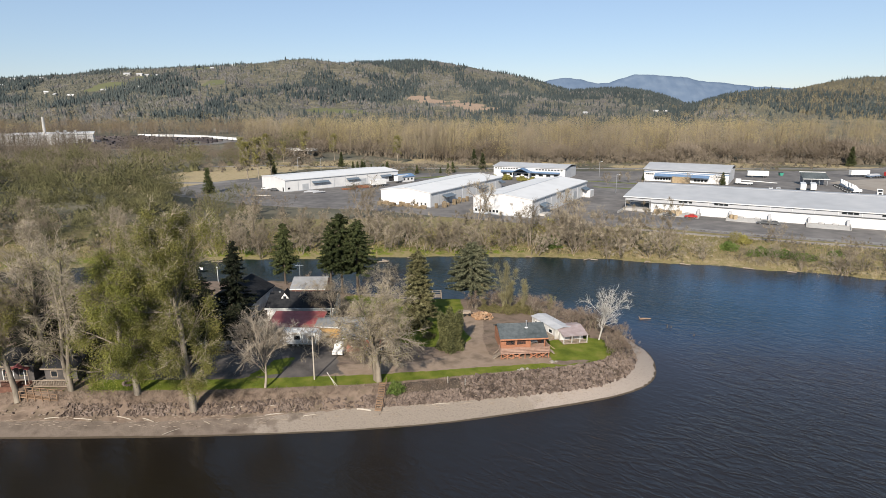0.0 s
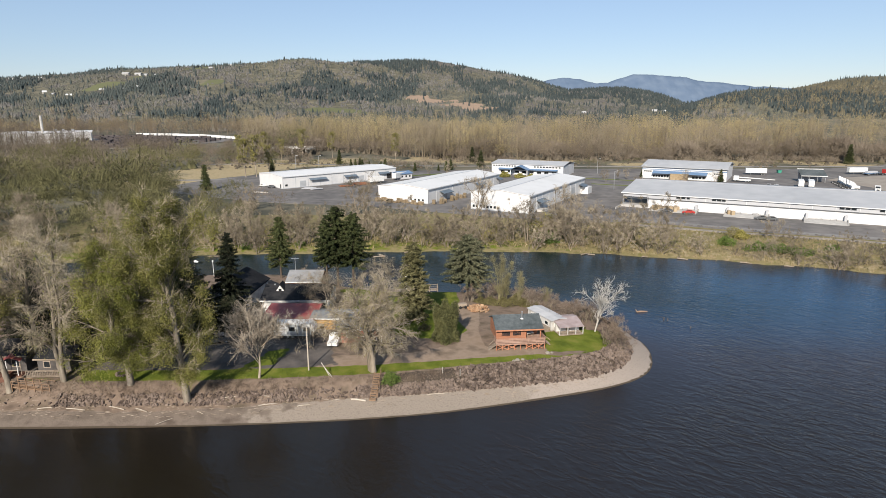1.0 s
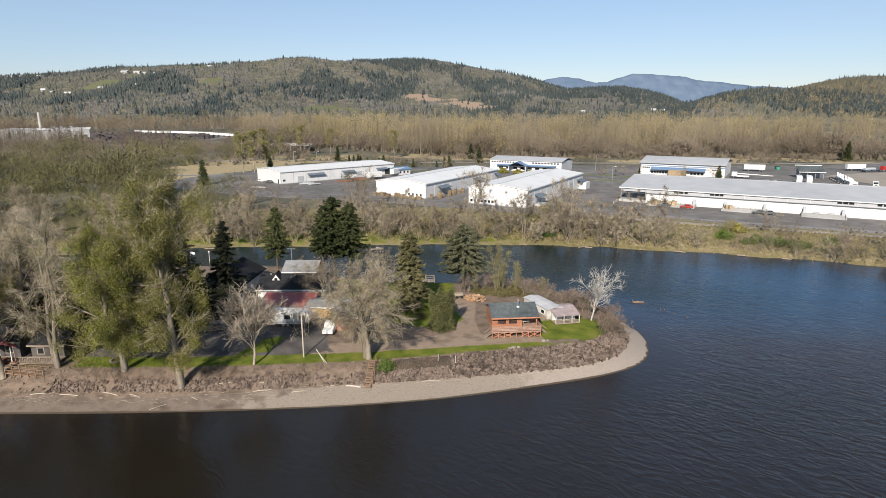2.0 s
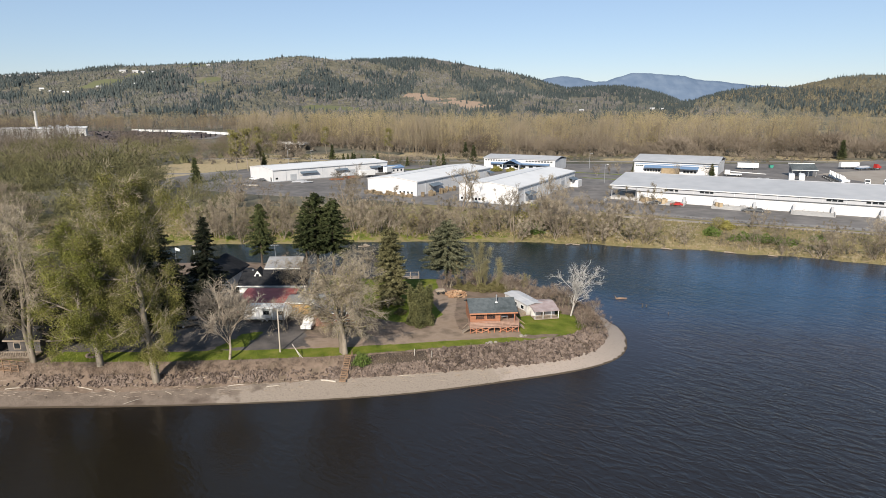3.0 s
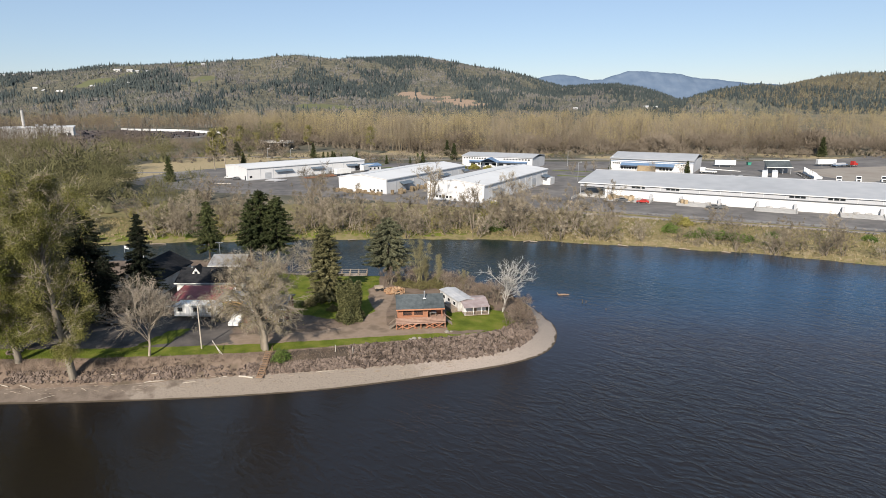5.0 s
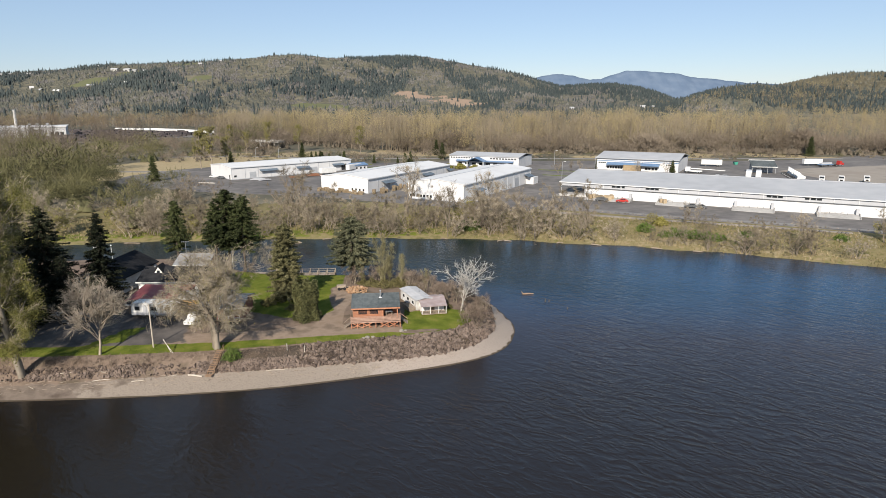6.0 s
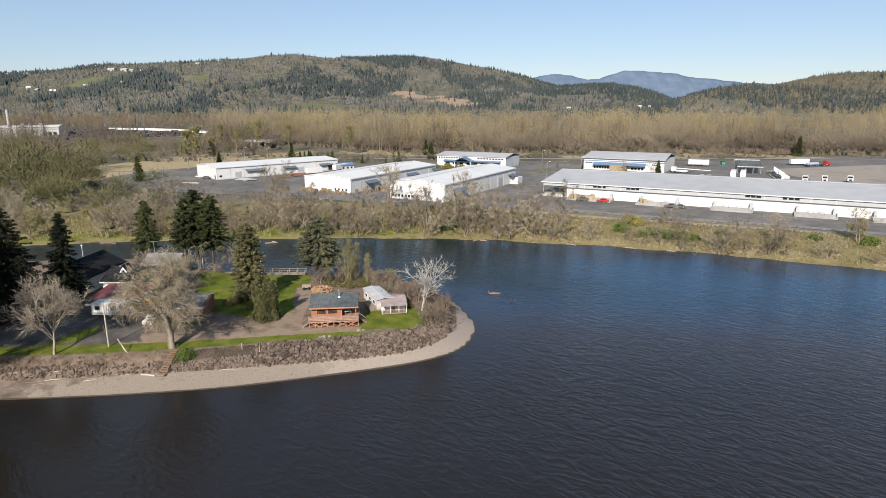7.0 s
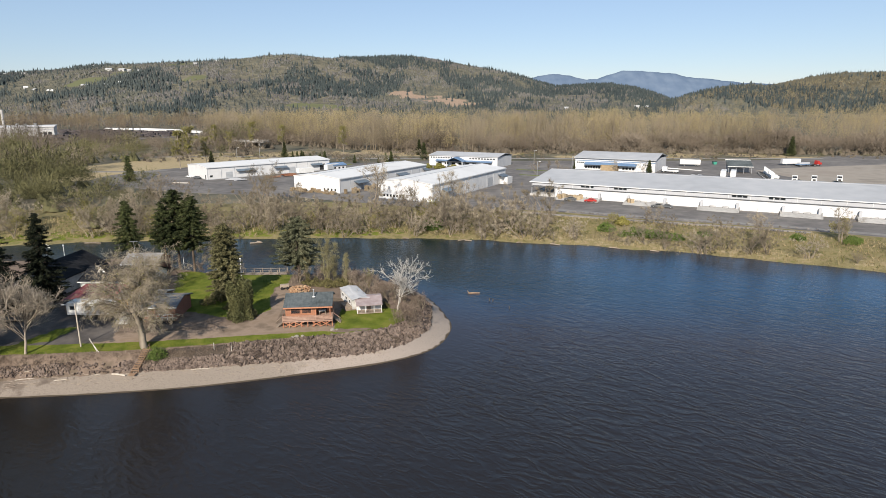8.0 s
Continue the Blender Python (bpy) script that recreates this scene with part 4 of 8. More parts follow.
    # budding willow thickets across the side channel
    n = 1750
    x, y = rng.uniform(-470, -60, n), rng.uniform(170, 640, n)
    shore = np.interp(x, [q[0] for q in FAR_SHORE], [q[1] for q in FAR_SHORE])
    lot = poly_distance(x, y, [(-160, 318), (-118, 296), (-75, 258), (-20, 244), (0, 300), (20, 420), (-60, 470), (-150, 430)])
    open_field = poly_distance(x, y, [(-200, 372), (-150, 352), (-110, 372), (-112, 400), (-160, 410)])
    ok = (y > shore + 14) & (np.hypot(x + 119, y - 304) > 9) & (lot < -6) & (open_field < 0) & (np.abs(x) < y * .78 + 40) & ((x < -100) | (y < 250))
    x, y = x[ok], y[ok]
    s = rng.uniform(7, 14, len(x)) * np.maximum(.35, 2.6 * fbm(x * .024, y * .024, 71) - .35)
    s = np.where((x / y > -.44) & (x / y < -.35) & (y > 225) & (y < 315), np.minimum(s, 5), s)
    s = s * np.where((x / y > -.54) & (x / y < -.30) & (y > 420), .7, 1.0) * np.where((x / y <= -.5) & (y > 450), .5, 1.0)
    tone = fbm(x * .011, y * .011, 81) + rng.normal(0, .05, len(x)) + .12 * smooth(-x, 100, 150) - .3 * smooth(y, 420, 520)
    green = tone > .47
    few = ~green | (rng.uniform(0, 1, len(x)) < .62)
    x, y, green, s = x[few], y[few], green[few], np.where(green, s * 1.28, s)[few]
    for sel, nm, mt, lb in ((green, "willow_thicket", M["willow_green"], "olive-green budding willow thicket"), (~green, "bare_thicket", M["dark_twig"], "grey-brown leafless thicket")):
        spread(nm, x[sel], y[sel], s[sel] * 1.3, s[sel] * 1.1, S if nm[0] == "w" else E, [mt, M["inner_willow"] if nm[0] == "w" else M["dark_core_trunk"]], lb, 8, .2)
    # scrub and small trees between the yards and the tall wood
    n = 440
    x, y = rng.uniform(-165, 340, n), rng.uniform(405, 475, n)
    ok = (fbm(x * .03, y * .03, 88) > .43) & (y > 398 + .02 * np.abs(x))
    x, y = x[ok], y[ok]
    s = rng.uniform(2.5, 8, len(x))
    for sel, mt, lb in ((s > 5, M["dark_twig"], "grey-brown scrub behind the yards"), (s <= 5, M["willow_green"], "green budding scrub behind the yards")):
        spread("meadow_scrub", x[sel], y[sel], s[sel] * 1.2, s[sel], E, [mt, M["dark_core_trunk"]], lb, 18, .1)


plain_woods()

# ---- far bank: yards and warehouses ----
GRID = -30.0
M["blue_metal"] = ramp_mat("blue_metal", [(0.10, 0.18, 0.31), (0.13, 0.215, 0.35), (0.16, 0.25, 0.39)], 0.5, 0.5)
M["awning"] = ramp_mat("grey_blue_awning", [(0.10, 0.13, 0.17), (0.14, 0.18, 0.22)], 0.5, 0.6)
M["door_grey"] = ramp_mat("pale_grey_door", [(0.42, 0.44, 0.46), (0.50, 0.52, 0.54)], 0.8, 0.5)
M["band_grey"] = ramp_mat("grey_wall_band", [(0.40, 0.41, 0.43), (0.47, 0.48, 0.50)], 0.4, 0.55)
# near-black for shade in openings and under floors, and for gates and a float
M["dark"] = plain_mat("dark_inside_and_under", (0.03, 0.03, 0.033), 0.9)
M["pallet_wood"] = ramp_mat("pallet_wood", [(0.26, 0.17, 0.09), (0.38, 0.27, 0.16), (0.48, 0.36, 0.24)], 0.9, 0.85, per_object=0.4)
M["steel"] = ramp_mat("galvanised_steel", [(0.35, 0.36, 0.37), (0.48, 0.49, 0.50)], 2.0, 0.45, metal=0.5)
M["red_paint"] = plain_mat("red_paint", (0.42, 0.035, 0.03), 0.4)
M["white_paint"] = ramp_mat("white_paint", [(0.68, 0.68, 0.66), (0.80, 0.80, 0.78)], 1.0, 0.4)
M["teal_paint"] = plain_mat("teal_bin_paint", (0.05, 0.26, 0.19), 0.5)
M["grey_paint"] = plain_mat("grey_car_paint", (0.10, 0.105, 0.11), 0.35)
M["tyre"] = plain_mat("black_tyre", (0.018, 0.018, 0.018), 0.8)
M["lot_gravel"] = ramp_mat("pale_lot_gravel", [(0.24, 0.21, 0.175), (0.32, 0.285, 0.24), (0.28, 0.24, 0.20)], 0.12, 0.95, coarse=0.25)
M["verge_grass"] = ramp_mat("verge_grass", [(0.07, 0.10, 0.014), (0.115, 0.148, 0.022), (0.165, 0.175, 0.038)], 0.4, 0.95)
M["green_bush"] = ramp_mat("green_bush_leaves", [(0.05, 0.085, 0.015), (0.09, 0.135, 0.025), (0.13, 0.17, 0.04)], 0.6, 0.7, per_island=0.4)
M["gold_bush"] = ramp_mat("budding_yellow_bush", [(0.15, 0.145, 0.03), (0.22, 0.20, 0.05), (0.28, 0.25, 0.08)], 0.6, 0.8, per_island=0.4)
M["old_stone"] = ramp_mat("road_edge_stone", [(0.10, 0.09, 0.08), (0.17, 0.155, 0.14), (0.23, 0.21, 0.19)], 1.5, 0.9)
M["pale_road"] = ramp_mat("worn_road", [(0.16, 0.155, 0.15), (0.21, 0.20, 0.19), (0.25, 0.24, 0.225)], 0.2, 0.9)


def slab(name, pts, z, mat, label, category, thick=0.06):
    bm = bmesh.new()
    top = [bm.verts.new((x, y, z)) for x, y in pts]
    low = [bm.verts.new((x, y, z - thick - 0.9)) for x, y in pts]
    bm.faces.new(top)
    n = len(pts)
    for i in range(n):
        bm.faces.new((top[i], low[i], low[(i + 1) % n], top[(i + 1) % n]))
    bmesh.ops.recalc_face_normals(bm, faces=bm.faces[:])
    me = bpy.data.meshes.new(name)
    bm.to_mesh(me)
    bm.free()
    me.materials.append(mat)
    return tagged(new(name, me), label, category, kind="structure")


M["pale_wood"] = ramp_mat("pale_pallet_wood", [(0.27, 0.20, 0.12), (0.37, 0.285, 0.18), (0.44, 0.36, 0.25)], 1.0, 0.85, per_object=.4)
YARD = rounded([(-132, 300), (-112, 286), (-76, 264), (-30, 251), (0, 236), (20, 226), (52, 212), (72, 213), (104, 195), (140, 179), (230, 125), (420, 30),
                (560, 300), (380, 440), (270, 402), (180, 398), (60, 404), (20, 400), (-30, 392), (-60, 384), (-112, 372), (-138, 330)], 3)
slab("pavement", YARD, 3.12, M["asphalt"], "worn dark asphalt yard round the warehouses", "asphalt")
slab("road", [(74, 214.5), (104, 197.2), (140, 181.2), (232, 127), (233.5, 129.5), (141, 184), (105.5, 200.2), (75.5, 217.4)], 3.16, M["pale_road"], "paler worn road along the top of the bank", "road")
slab("verge", [(67.5, 207), (95, 193), (125.6, 180.4), (146.8, 170.4), (147.6, 172), (126.6, 182.6), (96, 195.4), (68.4, 210)], 3.15, M["lot_gravel"], "pale gravel verge at the edge of the yard", "gravel verge")
slab("road", rounded([(-190, 335), (-160, 345), (-132, 345), (-118, 352), (-120, 356), (-134, 350), (-160, 350), (-192, 340)], 3), 3.16, M["pale_road"], "paler worn lane into the yard", "road")
slab("gravel_lot", [(207, 268), (219, 300), (216, 336), (232, 347), (330, 372), (470, 372), (470, 150), (330, 170)], 3.17, M["lot_gravel"], "pale gravel truck park", "gravel lot")
for pts in ([(82, 322), (118, 303), (119, 305), (83, 324)], [(84, 348), (114, 332), (115, 334), (85, 350)], [(-14, 364), (30, 388), (29, 391), (-16, 367)], [(-40, 372), (-14, 384), (-16, 388), (-42, 376)]):
    slab("lawn", pts, 3.2, M["verge_grass"], "mown grass strip between parking rows", "grass strip")
slab("road", [(-170, 442), (-118, 450), (-60, 432), (0, 424), (180, 414), (300, 408), (300, 412), (180, 418.5), (0, 429), (-60, 437), (-118, 456), (-172, 448)], 3.2, M["pale_road"], "grey road behind the warehouses", "road")


def small_window(parent, x0, x1, z0, z1, face, proud=0.06, axis="y", frame_mat=None):
    """A window let into a wall: pane in a frame. face: the wall's plane; proud: outwards (sign gives the side)."""
    f = 0.09 * (1 if proud > 0 else -1)
    def dims(a0, a1, b0, b1, d0, d1):
        d0, d1 = sorted((face + d0, face + d1))
        return (a0, a1, d0, d1, b0, b1) if axis == "y" else (d0, d1, a0, a1, b0, b1)
    w = part("window", boxes(dims(x0 - .1, x0, z0 - .1, z1 + .1, -f, proud), dims(x1, x1 + .1, z0 - .1, z1 + .1, -f, proud),
                             dims(x0, x1, z0 - .1, z0, -f, proud), dims(x0, x1, z1, z1 + .1, -f, proud)), frame_mat or M["white_paint"], parent)
    part("pane", boxes(dims(x0, x1, z0, z1, -f, proud * .4)), M["glass"], w)
    return w


def gable_hall(name, corner, turn, width, length, eave, rise, wall, roof, label, ends=0.25, bays=10):
    """A low-pitched metal hall. Local x runs across the gable, y along the ridge."""
    root = thing(name, pose(corner[0], corner[1], 3.12, 0, 0, turn), label, "warehouse", "warehouses")
    part("wall", prism(bmesh.new(), [(0, 0), (width, 0), (width, eave), (width / 2, eave + rise), (0, eave)], 0, length), wall, root)
    o, t, s = ends, 0.24, rise / (width / 2)
    pts = [(-o, eave - o * s + .02), (width / 2, eave + rise + .02), (width + o, eave - o * s + .02), (width + o, eave - o * s + t), (width / 2, eave + rise + t), (-o, eave - o * s + t)]
    part("roof", prism(bmesh.new(), pts, -o, length + o), roof, root)
    part("ridge_cap", boxes((width / 2 - .3, width / 2 + .3, -o, length + o, eave + rise + t - .04, eave + rise + t + .08)), M["door_grey"], root)
    part("gutter", boxes((width + o, width + o + .2, -o, length + o, eave - .25, eave + .02)), M["door_grey"], root)
    part("corner_trim", boxes((width - .15, width + .05, -.05, .2, 0, eave - .05)), M["door_grey"], root)
    part("base_trim", boxes((-.04, width + .04, -.06, 0, 0, .35), (width, width + .06, .2, length, 0, .35)), M["door_grey"], root)
    for k in range(1, bays):
        y = length * k / bays
        part("downspout", boxes((width, width + .12, y - .07, y + .07, 0.1, eave - .25)), M["door_grey"], root)
    return root


def side_door(root, width, y0, y1, h=4.0, mat=None):
    d = part("roller_door", boxes((width + .0, width + .08, y0, y1, .1, h)), mat or M["door_grey"], root)
    for k in range(1, 5):
        part("slat", boxes((width + .08, width + .11, y0, y1, h * k / 5 - .03, h * k / 5 + .03)), M["steel"], d)
    return d


def side_awning(root, width, y0, y1, z=3.6, out=2.6):
    bm = prism(bmesh.new(), [(width, z + .9), (width + out, z), (width + out, z + .14), (width, z + 1.04)], y0, y1)
    a = part("awning", bm, M["awning"], root, "grey-blue metal awning")
    for y in (y0 + .2, y1 - .2):
        part("strut", rod(bmesh.new(), (width + .05, y, z - .9), (width + out - .1, y, z + .02), .06), M["steel"], a)
    return a


wa = gable_hall("warehouse", (-94.6, 326.5), -49, 26.5, 71, 6.0, 1.0, M["white_metal"], M["white_roof"], "long white metal warehouse with awnings over its doors")
for y0, y1 in ((9.5, 13), (45, 49)):
    side_door(wa, 26.5, y0, y1, 3.4)
for y0, y1 in ((15, 25), (36, 44), (58.5, 66)):
    side_awning(wa, 26.5, y0, y1, 3.3, 1.4)
for y in (1.2, 69):
    small_window(wa, y, y + 1.4 if y < 5 else y + 1.6, 1.2, 2.2, 26.5, axis="x", proud=.06)
# flat near-black panel stands for the unlit doorway
part("doorway_shade", boxes((26.5, 26.56, 64.6, 68, .1, 3.8)), M["dark"], wa)
part("door", boxes((23.6, 24.6, -.08, 0, .1, 2.2)), M["glass"], wa)
annex = thing("office_annex", pose(-25.5, 351.5, 3.12, 0, 0, -49), "small white office annex with a blue roof", "office")
part("wall", boxes((0, 7, 0, 9, 0, 3)), M["white_metal"], annex)
part("roof", prism(bmesh.new(), [(-.6, 2.9), (3.5, 4.0), (7.6, 2.9), (7.6, 3.15), (3.5, 4.3), (-.6, 3.15)], -.5, 9.5), M["blue_metal"], annex)
for y in (1.2, 4, 6.6):
    small_window(annex, y, y + 1.2, 1.0, 2.1, 7.0, axis="x")

wb = gable_hall("warehouse", (-25.5, 269.8), -31, 26, 70, 6.1, 1.4, M["white_metal"], M["white_roof"], "white metal warehouse with pallets stacked beside its gable")
side_door(wb, 26, 11, 16, 4.2)
side_awning(wb, 26, 9.5, 18, 3.3)
side_door(wb, 26, 44, 49, 4.2)
side_awning(wb, 26, 42.5, 51, 3.3)
side_awning(wb, 26, 66, 70, 3.6)
for y in (26, 34, 58):
    part("door", boxes((26, 26.06, y, y + 1.1, .1, 2.2)), M["door_grey"], wb)
for x in (17, 19, 21, 23):
    small_window(wb, x, x + .9, .9, 1.8, 0, proud=-.06)
wc = gable_hall("warehouse", (14.3, 243.2), -30, 25.3, 70, 6.8, 1.5, M["white_metal"], M["white_roof"], "white metal warehouse with a row of small gable windows")
for k in range(7):
    small_window(wc, .8 + k * 1.55, 1.8 + k * 1.55, .9, 1.9, 0, proud=-.06)
side_door(wc, 25.3, 8, 12.5, 4.2)
side_awning(wc, 25.3, 7, 15, 3.4)
side_door(wc, 25.3, 50, 55, 4.2)
side_awning(wc, 25.3, 61, 68, 3.6)
for y in (22, 30, 40):
    part("door", boxes((25.3, 25.36, y, y + 1.1, .1, 2.2)), M["door_grey"], wc)
part("ramp", prism(bmesh.new(), [(25.9, 0), (28.5, 0), (28.5, .9), (25.9, .9)], 6, 12), M["concrete"], wc)
part("lean_to", boxes((25.36, 29, 64, 70, 0, 3.2)), M["white_metal"], wc)

wl = thing("warehouse", pose(77, 248.4, 3.12, 0, 0, GRID), "very long white warehouse with a grey roof and loading docks", "warehouse", "warehouses")
part("lower_wall", boxes((10.4, 165, 0, 53, 0, 3.9)), M["white_metal"], wl)
part("upper_wall", boxes((10.4, 165, 0.1, 52.9, 3.95, 5.62), (0.4, 10.4, .1, .45, 4.3, 5.6)), M["band_grey"], wl, "grey band of siding under the eaves")
part("drip_edge", boxes((0.2, 165, -.35, .08, 3.72, 3.98)), M["grey_paint"], wl)
part("roof", prism(bmesh.new(), [(-.35, 5.6), (26, 8.3), (54, 5.55), (54, 5.8), (26, 8.55), (-.35, 5.85)], -.6, 165, axis="x"), M["grey_roof"], wl)
part("ridge_cap", boxes((-.6, 165, 25.7, 26.3, 8.5, 8.62)), M["grey_roof"], wl)
part("gutter", boxes((-.6, 165, -.55, -.35, 5.55, 5.85)), M["white_paint"], wl)
part("floor_slab", boxes((-.3, 10.4, -.6, 26, 0, 1.0)), M["concrete"], wl)
# inner walls of the open bay coloured near-black for its shade
part("back_wall", boxes((0, 10.4, 25, 25.4, 1, 5.5), (9.9, 10.4, .4, 25, 1.0, 5.5)), M["dark"], wl)
for x in (0.2, 9.9):
    part("post", boxes((x, x + .3, -.1, .2, 1.0, 5.5)), M["steel"], wl)
for y in (8.5, 17):
    part("post", boxes((.2, .5, y, y + .3, 1.0, 5.6)), M["steel"], wl)
part("ramp_wall", boxes((-.5, -.2, -9, -.5, 0, .9)), M["concrete"], wl)
for x in (21.0, 34.0, 75.5, 87.2, 128):
    for k in range(3):
        small_window(wl, x + k * 1.75, x + k * 1.75 + 1.35, 4.65, 5.25, .1, proud=-.06, frame_mat=M["grey_paint"])
for k in range(1, 22):
    part("panel_seam", boxes((10.4 + k * 7.1, 10.52 + k * 7.1, -.05, .1, 4.0, 5.55)), M["white_paint"], wl)
for x0, x1 in ((12, 29.5), (39, 54), (65, 78.5), (91, 103.5), (113, 126), (137, 150)):
    d = part("loading_dock", prism(bmesh.new(), [(0, 0), (0, .75), (-2.4, .72), (-6.6, .08), (-6.6, 0)], x0, x1, axis="x"), M["concrete"], wl, "pale sloping concrete loading dock")
    for x in (x0 + .4, x1 - 1.3):
        part("dock_pillar", boxes((x, x + .9, -1.6, -.1, .7, 2.7), bevel=.05), M["band_grey"], d)
    for x in (x0, x1 - .25):
        part("side_wall", prism(bmesh.new(), [(0, 0), (0, 1.15), (-2.4, 1.1), (-6.6, .3), (-6.6, 0)], x - .02, x + .27, axis="x"), M["concrete"], d)
    for x in (x0 + 3.6, x1 - 5.6):
        part("guard_rail", boxes((x, x + .12, -2.2, -2.08, .7, 1.35), (x + 1.9, x + 2.02, -2.2, -2.08, .7, 1.35), (x, x + 2.02, -2.2, -2.08, 1.25, 1.37)), M["grey_paint"], d)
for k, (lx, ly) in enumerate(((13.4, -3.6), (14.9, -3.2), (14.2, -5.0), (19.6, -3.4), (21.0, -3.8), (22.2, -3.1), (21.6, -5.0), (40.6, -3.2), (41.9, -3.9))):
    m = Matrix.Translation((77, 248.4, 3.14)) @ pose(0, 0, 0, 0, 0, GRID) @ pose(lx, ly, .42, 0, 0, k * 7 - 20)
    c = thing("wooden_crate", m, "stacked tan wooden crate on the loading dock", "crate", "dock crates")
    part("box", boxes((-.65, .65, -.6, .6, .12, 1.5), bevel=.03), M["pale_wood"], c)
    for y in (-.5, 0, .5):
        part("runner", boxes((-.65, .65, y - .06, y + .06, -.25, .12)), M["pale_wood"], c)

oa = thing("office_building", pose(34, 377.5, 3.12, 0, 0, -27), "white office building with a blue entrance canopy", "office")
part("wall", boxes((0, 45, 0, 24, 0, 6.2)), M["white_metal"], oa)
part("roof", prism(bmesh.new(), [(-.6, 6.1), (12, 7.6), (24.6, 6.1), (24.6, 6.35), (12, 7.85), (-.6, 6.35)], -.5, 45.5, axis="x"), M["grey_roof"], oa)
part("awning", prism(bmesh.new(), [(-2, 3.1), (0, 3.7), (0, 3.86), (-2, 3.26)], 5, 42, axis="x"), M["blue_metal"], oa)
part("canopy", prism(bmesh.new(), [(13.5, 3.2), (19.5, 5.6), (25.5, 3.2), (25.5, 3.5), (19.5, 5.95), (13.5, 3.5)], -6, 0), M["blue_metal"], oa)
for x in (14.2, 24.6):
    part("post", boxes((x, x + .4, -5.8, -5.4, 0, 3.2)), M["white_paint"], oa)
for k in range(9):
    small_window(oa, 1 + k * 1.7, 2 + k * 1.7, 4.6, 5.4, 0, proud=-.06)
    small_window(oa, 27 + k * 1.9, 28.2 + k * 1.9, 4.6, 5.4, 0, proud=-.06)
for k in range(8):
    small_window(oa, 6 + k * 4.6, 8.6 + k * 4.6, 1.0, 2.3, 0, proud=-.06)
ob2 = thing("office_building", pose(118.5, 351, 3.12, 0, 0, GRID), "white office building with grey roof and blue awning", "office")
part("wall", boxes((0, 44.5, 0, 34, 0, 5.2), (0, 44.5, .05, 34, 5.2, 6.6)), M["white_metal"], ob2)
part("fascia", boxes((-.1, 44.6, -.08, 0, 4.9, 5.3)), M["blue_metal"], ob2)
part("roof", prism(bmesh.new(), [(-1.2, 6.5), (17, 9.0), (35.2, 6.5), (35.2, 6.8), (17, 9.3), (-1.2, 6.8)], -.6, 45.1, axis="x"), M["grey_roof"], ob2)
part("awning", prism(bmesh.new(), [(-3, 3.1), (0, 4.3), (0, 4.5), (-3, 3.3)], 6, 35, axis="x"), M["blue_metal"], ob2)
part("porch_wall", boxes((16, 25, -4.5, 0, 0, 3.4)), M["pale_wood"], ob2, "tan entrance wall")
for k in range(7):
    small_window(ob2, 6 + k * 1.5 if k < 6 else 28, 7.1 + k * 1.5 if k < 6 else 29.4, .8, 2.1, 0, proud=-.06)
for k in range(4):
    small_window(ob2, 27 + k * 1.8, 28.3 + k * 1.8, .8, 2.1, -.1, proud=-.06)
    small_window(ob2, 38 + k * 1.1, 38.9 + k * 1.1, 3.6, 4.3, 0, proud=-.06)
    small_window(ob2, 1 + k * 1.1, 1.9 + k * 1.1, 3.6, 4.3, 0, proud=-.06)

# ---- vehicles and stores in the yards ----
def wheel(parent, x, y, r=.5, w=.3):
    t = part("wheel", rod(bmesh.new(), (x, y - w / 2, r), (x, y + w / 2, r), r, sides=12), M["tyre"], parent)
    part("rim", rod(bmesh.new(), (x, y - w / 2 - .02, r), (x, y + w / 2 + .02, r), r * .55, sides=10), M["steel"], t)


def trailer(m, label, length=12.0, mat=None):
    root = thing("semi_trailer", m, label, "trailer", "trailers in the yard")
    part("box", boxes((0, length, -1.25, 1.25, 1.1, 3.9), bevel=.06), mat or M["white_paint"], root)
    part("chassis", boxes((.4, length - .4, -.5, .5, .8, 1.1)), M["grey_paint"], root)
    for x in (length - 2.6, length - 1.4):
        for y in (-1.0, 1.0):
            wheel(root, x, y)
    for y in (-.8, .8):
        part("landing_leg", boxes((2.6, 2.8, y - .1, y + .1, 0, 1.0)), M["steel"], root)
    return root


def tractor(m, paint, label, fairing=True):
    root = thing("truck_tractor", m, label, "truck", "trucks in the yard")
    bm = prism(bmesh.new(), [(0, .9), (0, 1.9), (.3, 2.0), (1.5, 2.1), (1.9, 3.0), (3.4, 3.3), (3.4, .9)], -1.15, 1.15)
    part("cab", bm, paint, root)
    part("windscreen", prism(bmesh.new(), [(1.50, 2.12), (1.86, 2.95), (1.82, 2.97), (1.46, 2.14)], -1.0, 1.0), M["glass"], root)
    if fairing:
        part("roof_fairing", prism(bmesh.new(), [(2.0, 3.0), (2.7, 3.75), (3.4, 3.95), (3.4, 3.2)], -1.0, 1.0), paint, root)
    part("chassis", boxes((.2, 6.4, -.45, .45, .6, .95)), M["grey_paint"], root)
    part("fifth_wheel", boxes((4.7, 5.9, -.55, .55, .95, 1.15), bevel=.05), M["tyre"], root)
    for y in (-1.08, 1.08):
        part("fuel_tank", rod(bmesh.new(), (2.3, y, .75), (3.6, y, .75), .3, sides=10), M["steel"], root)
    part("grille", boxes((-.03, .02, -.6, .6, 1.0, 1.75)), M["tyre"], root)
    for x in (1.0, 4.7, 5.9):
        for y in (-1.0, 1.0):
            wheel(root, x, y)
    return root


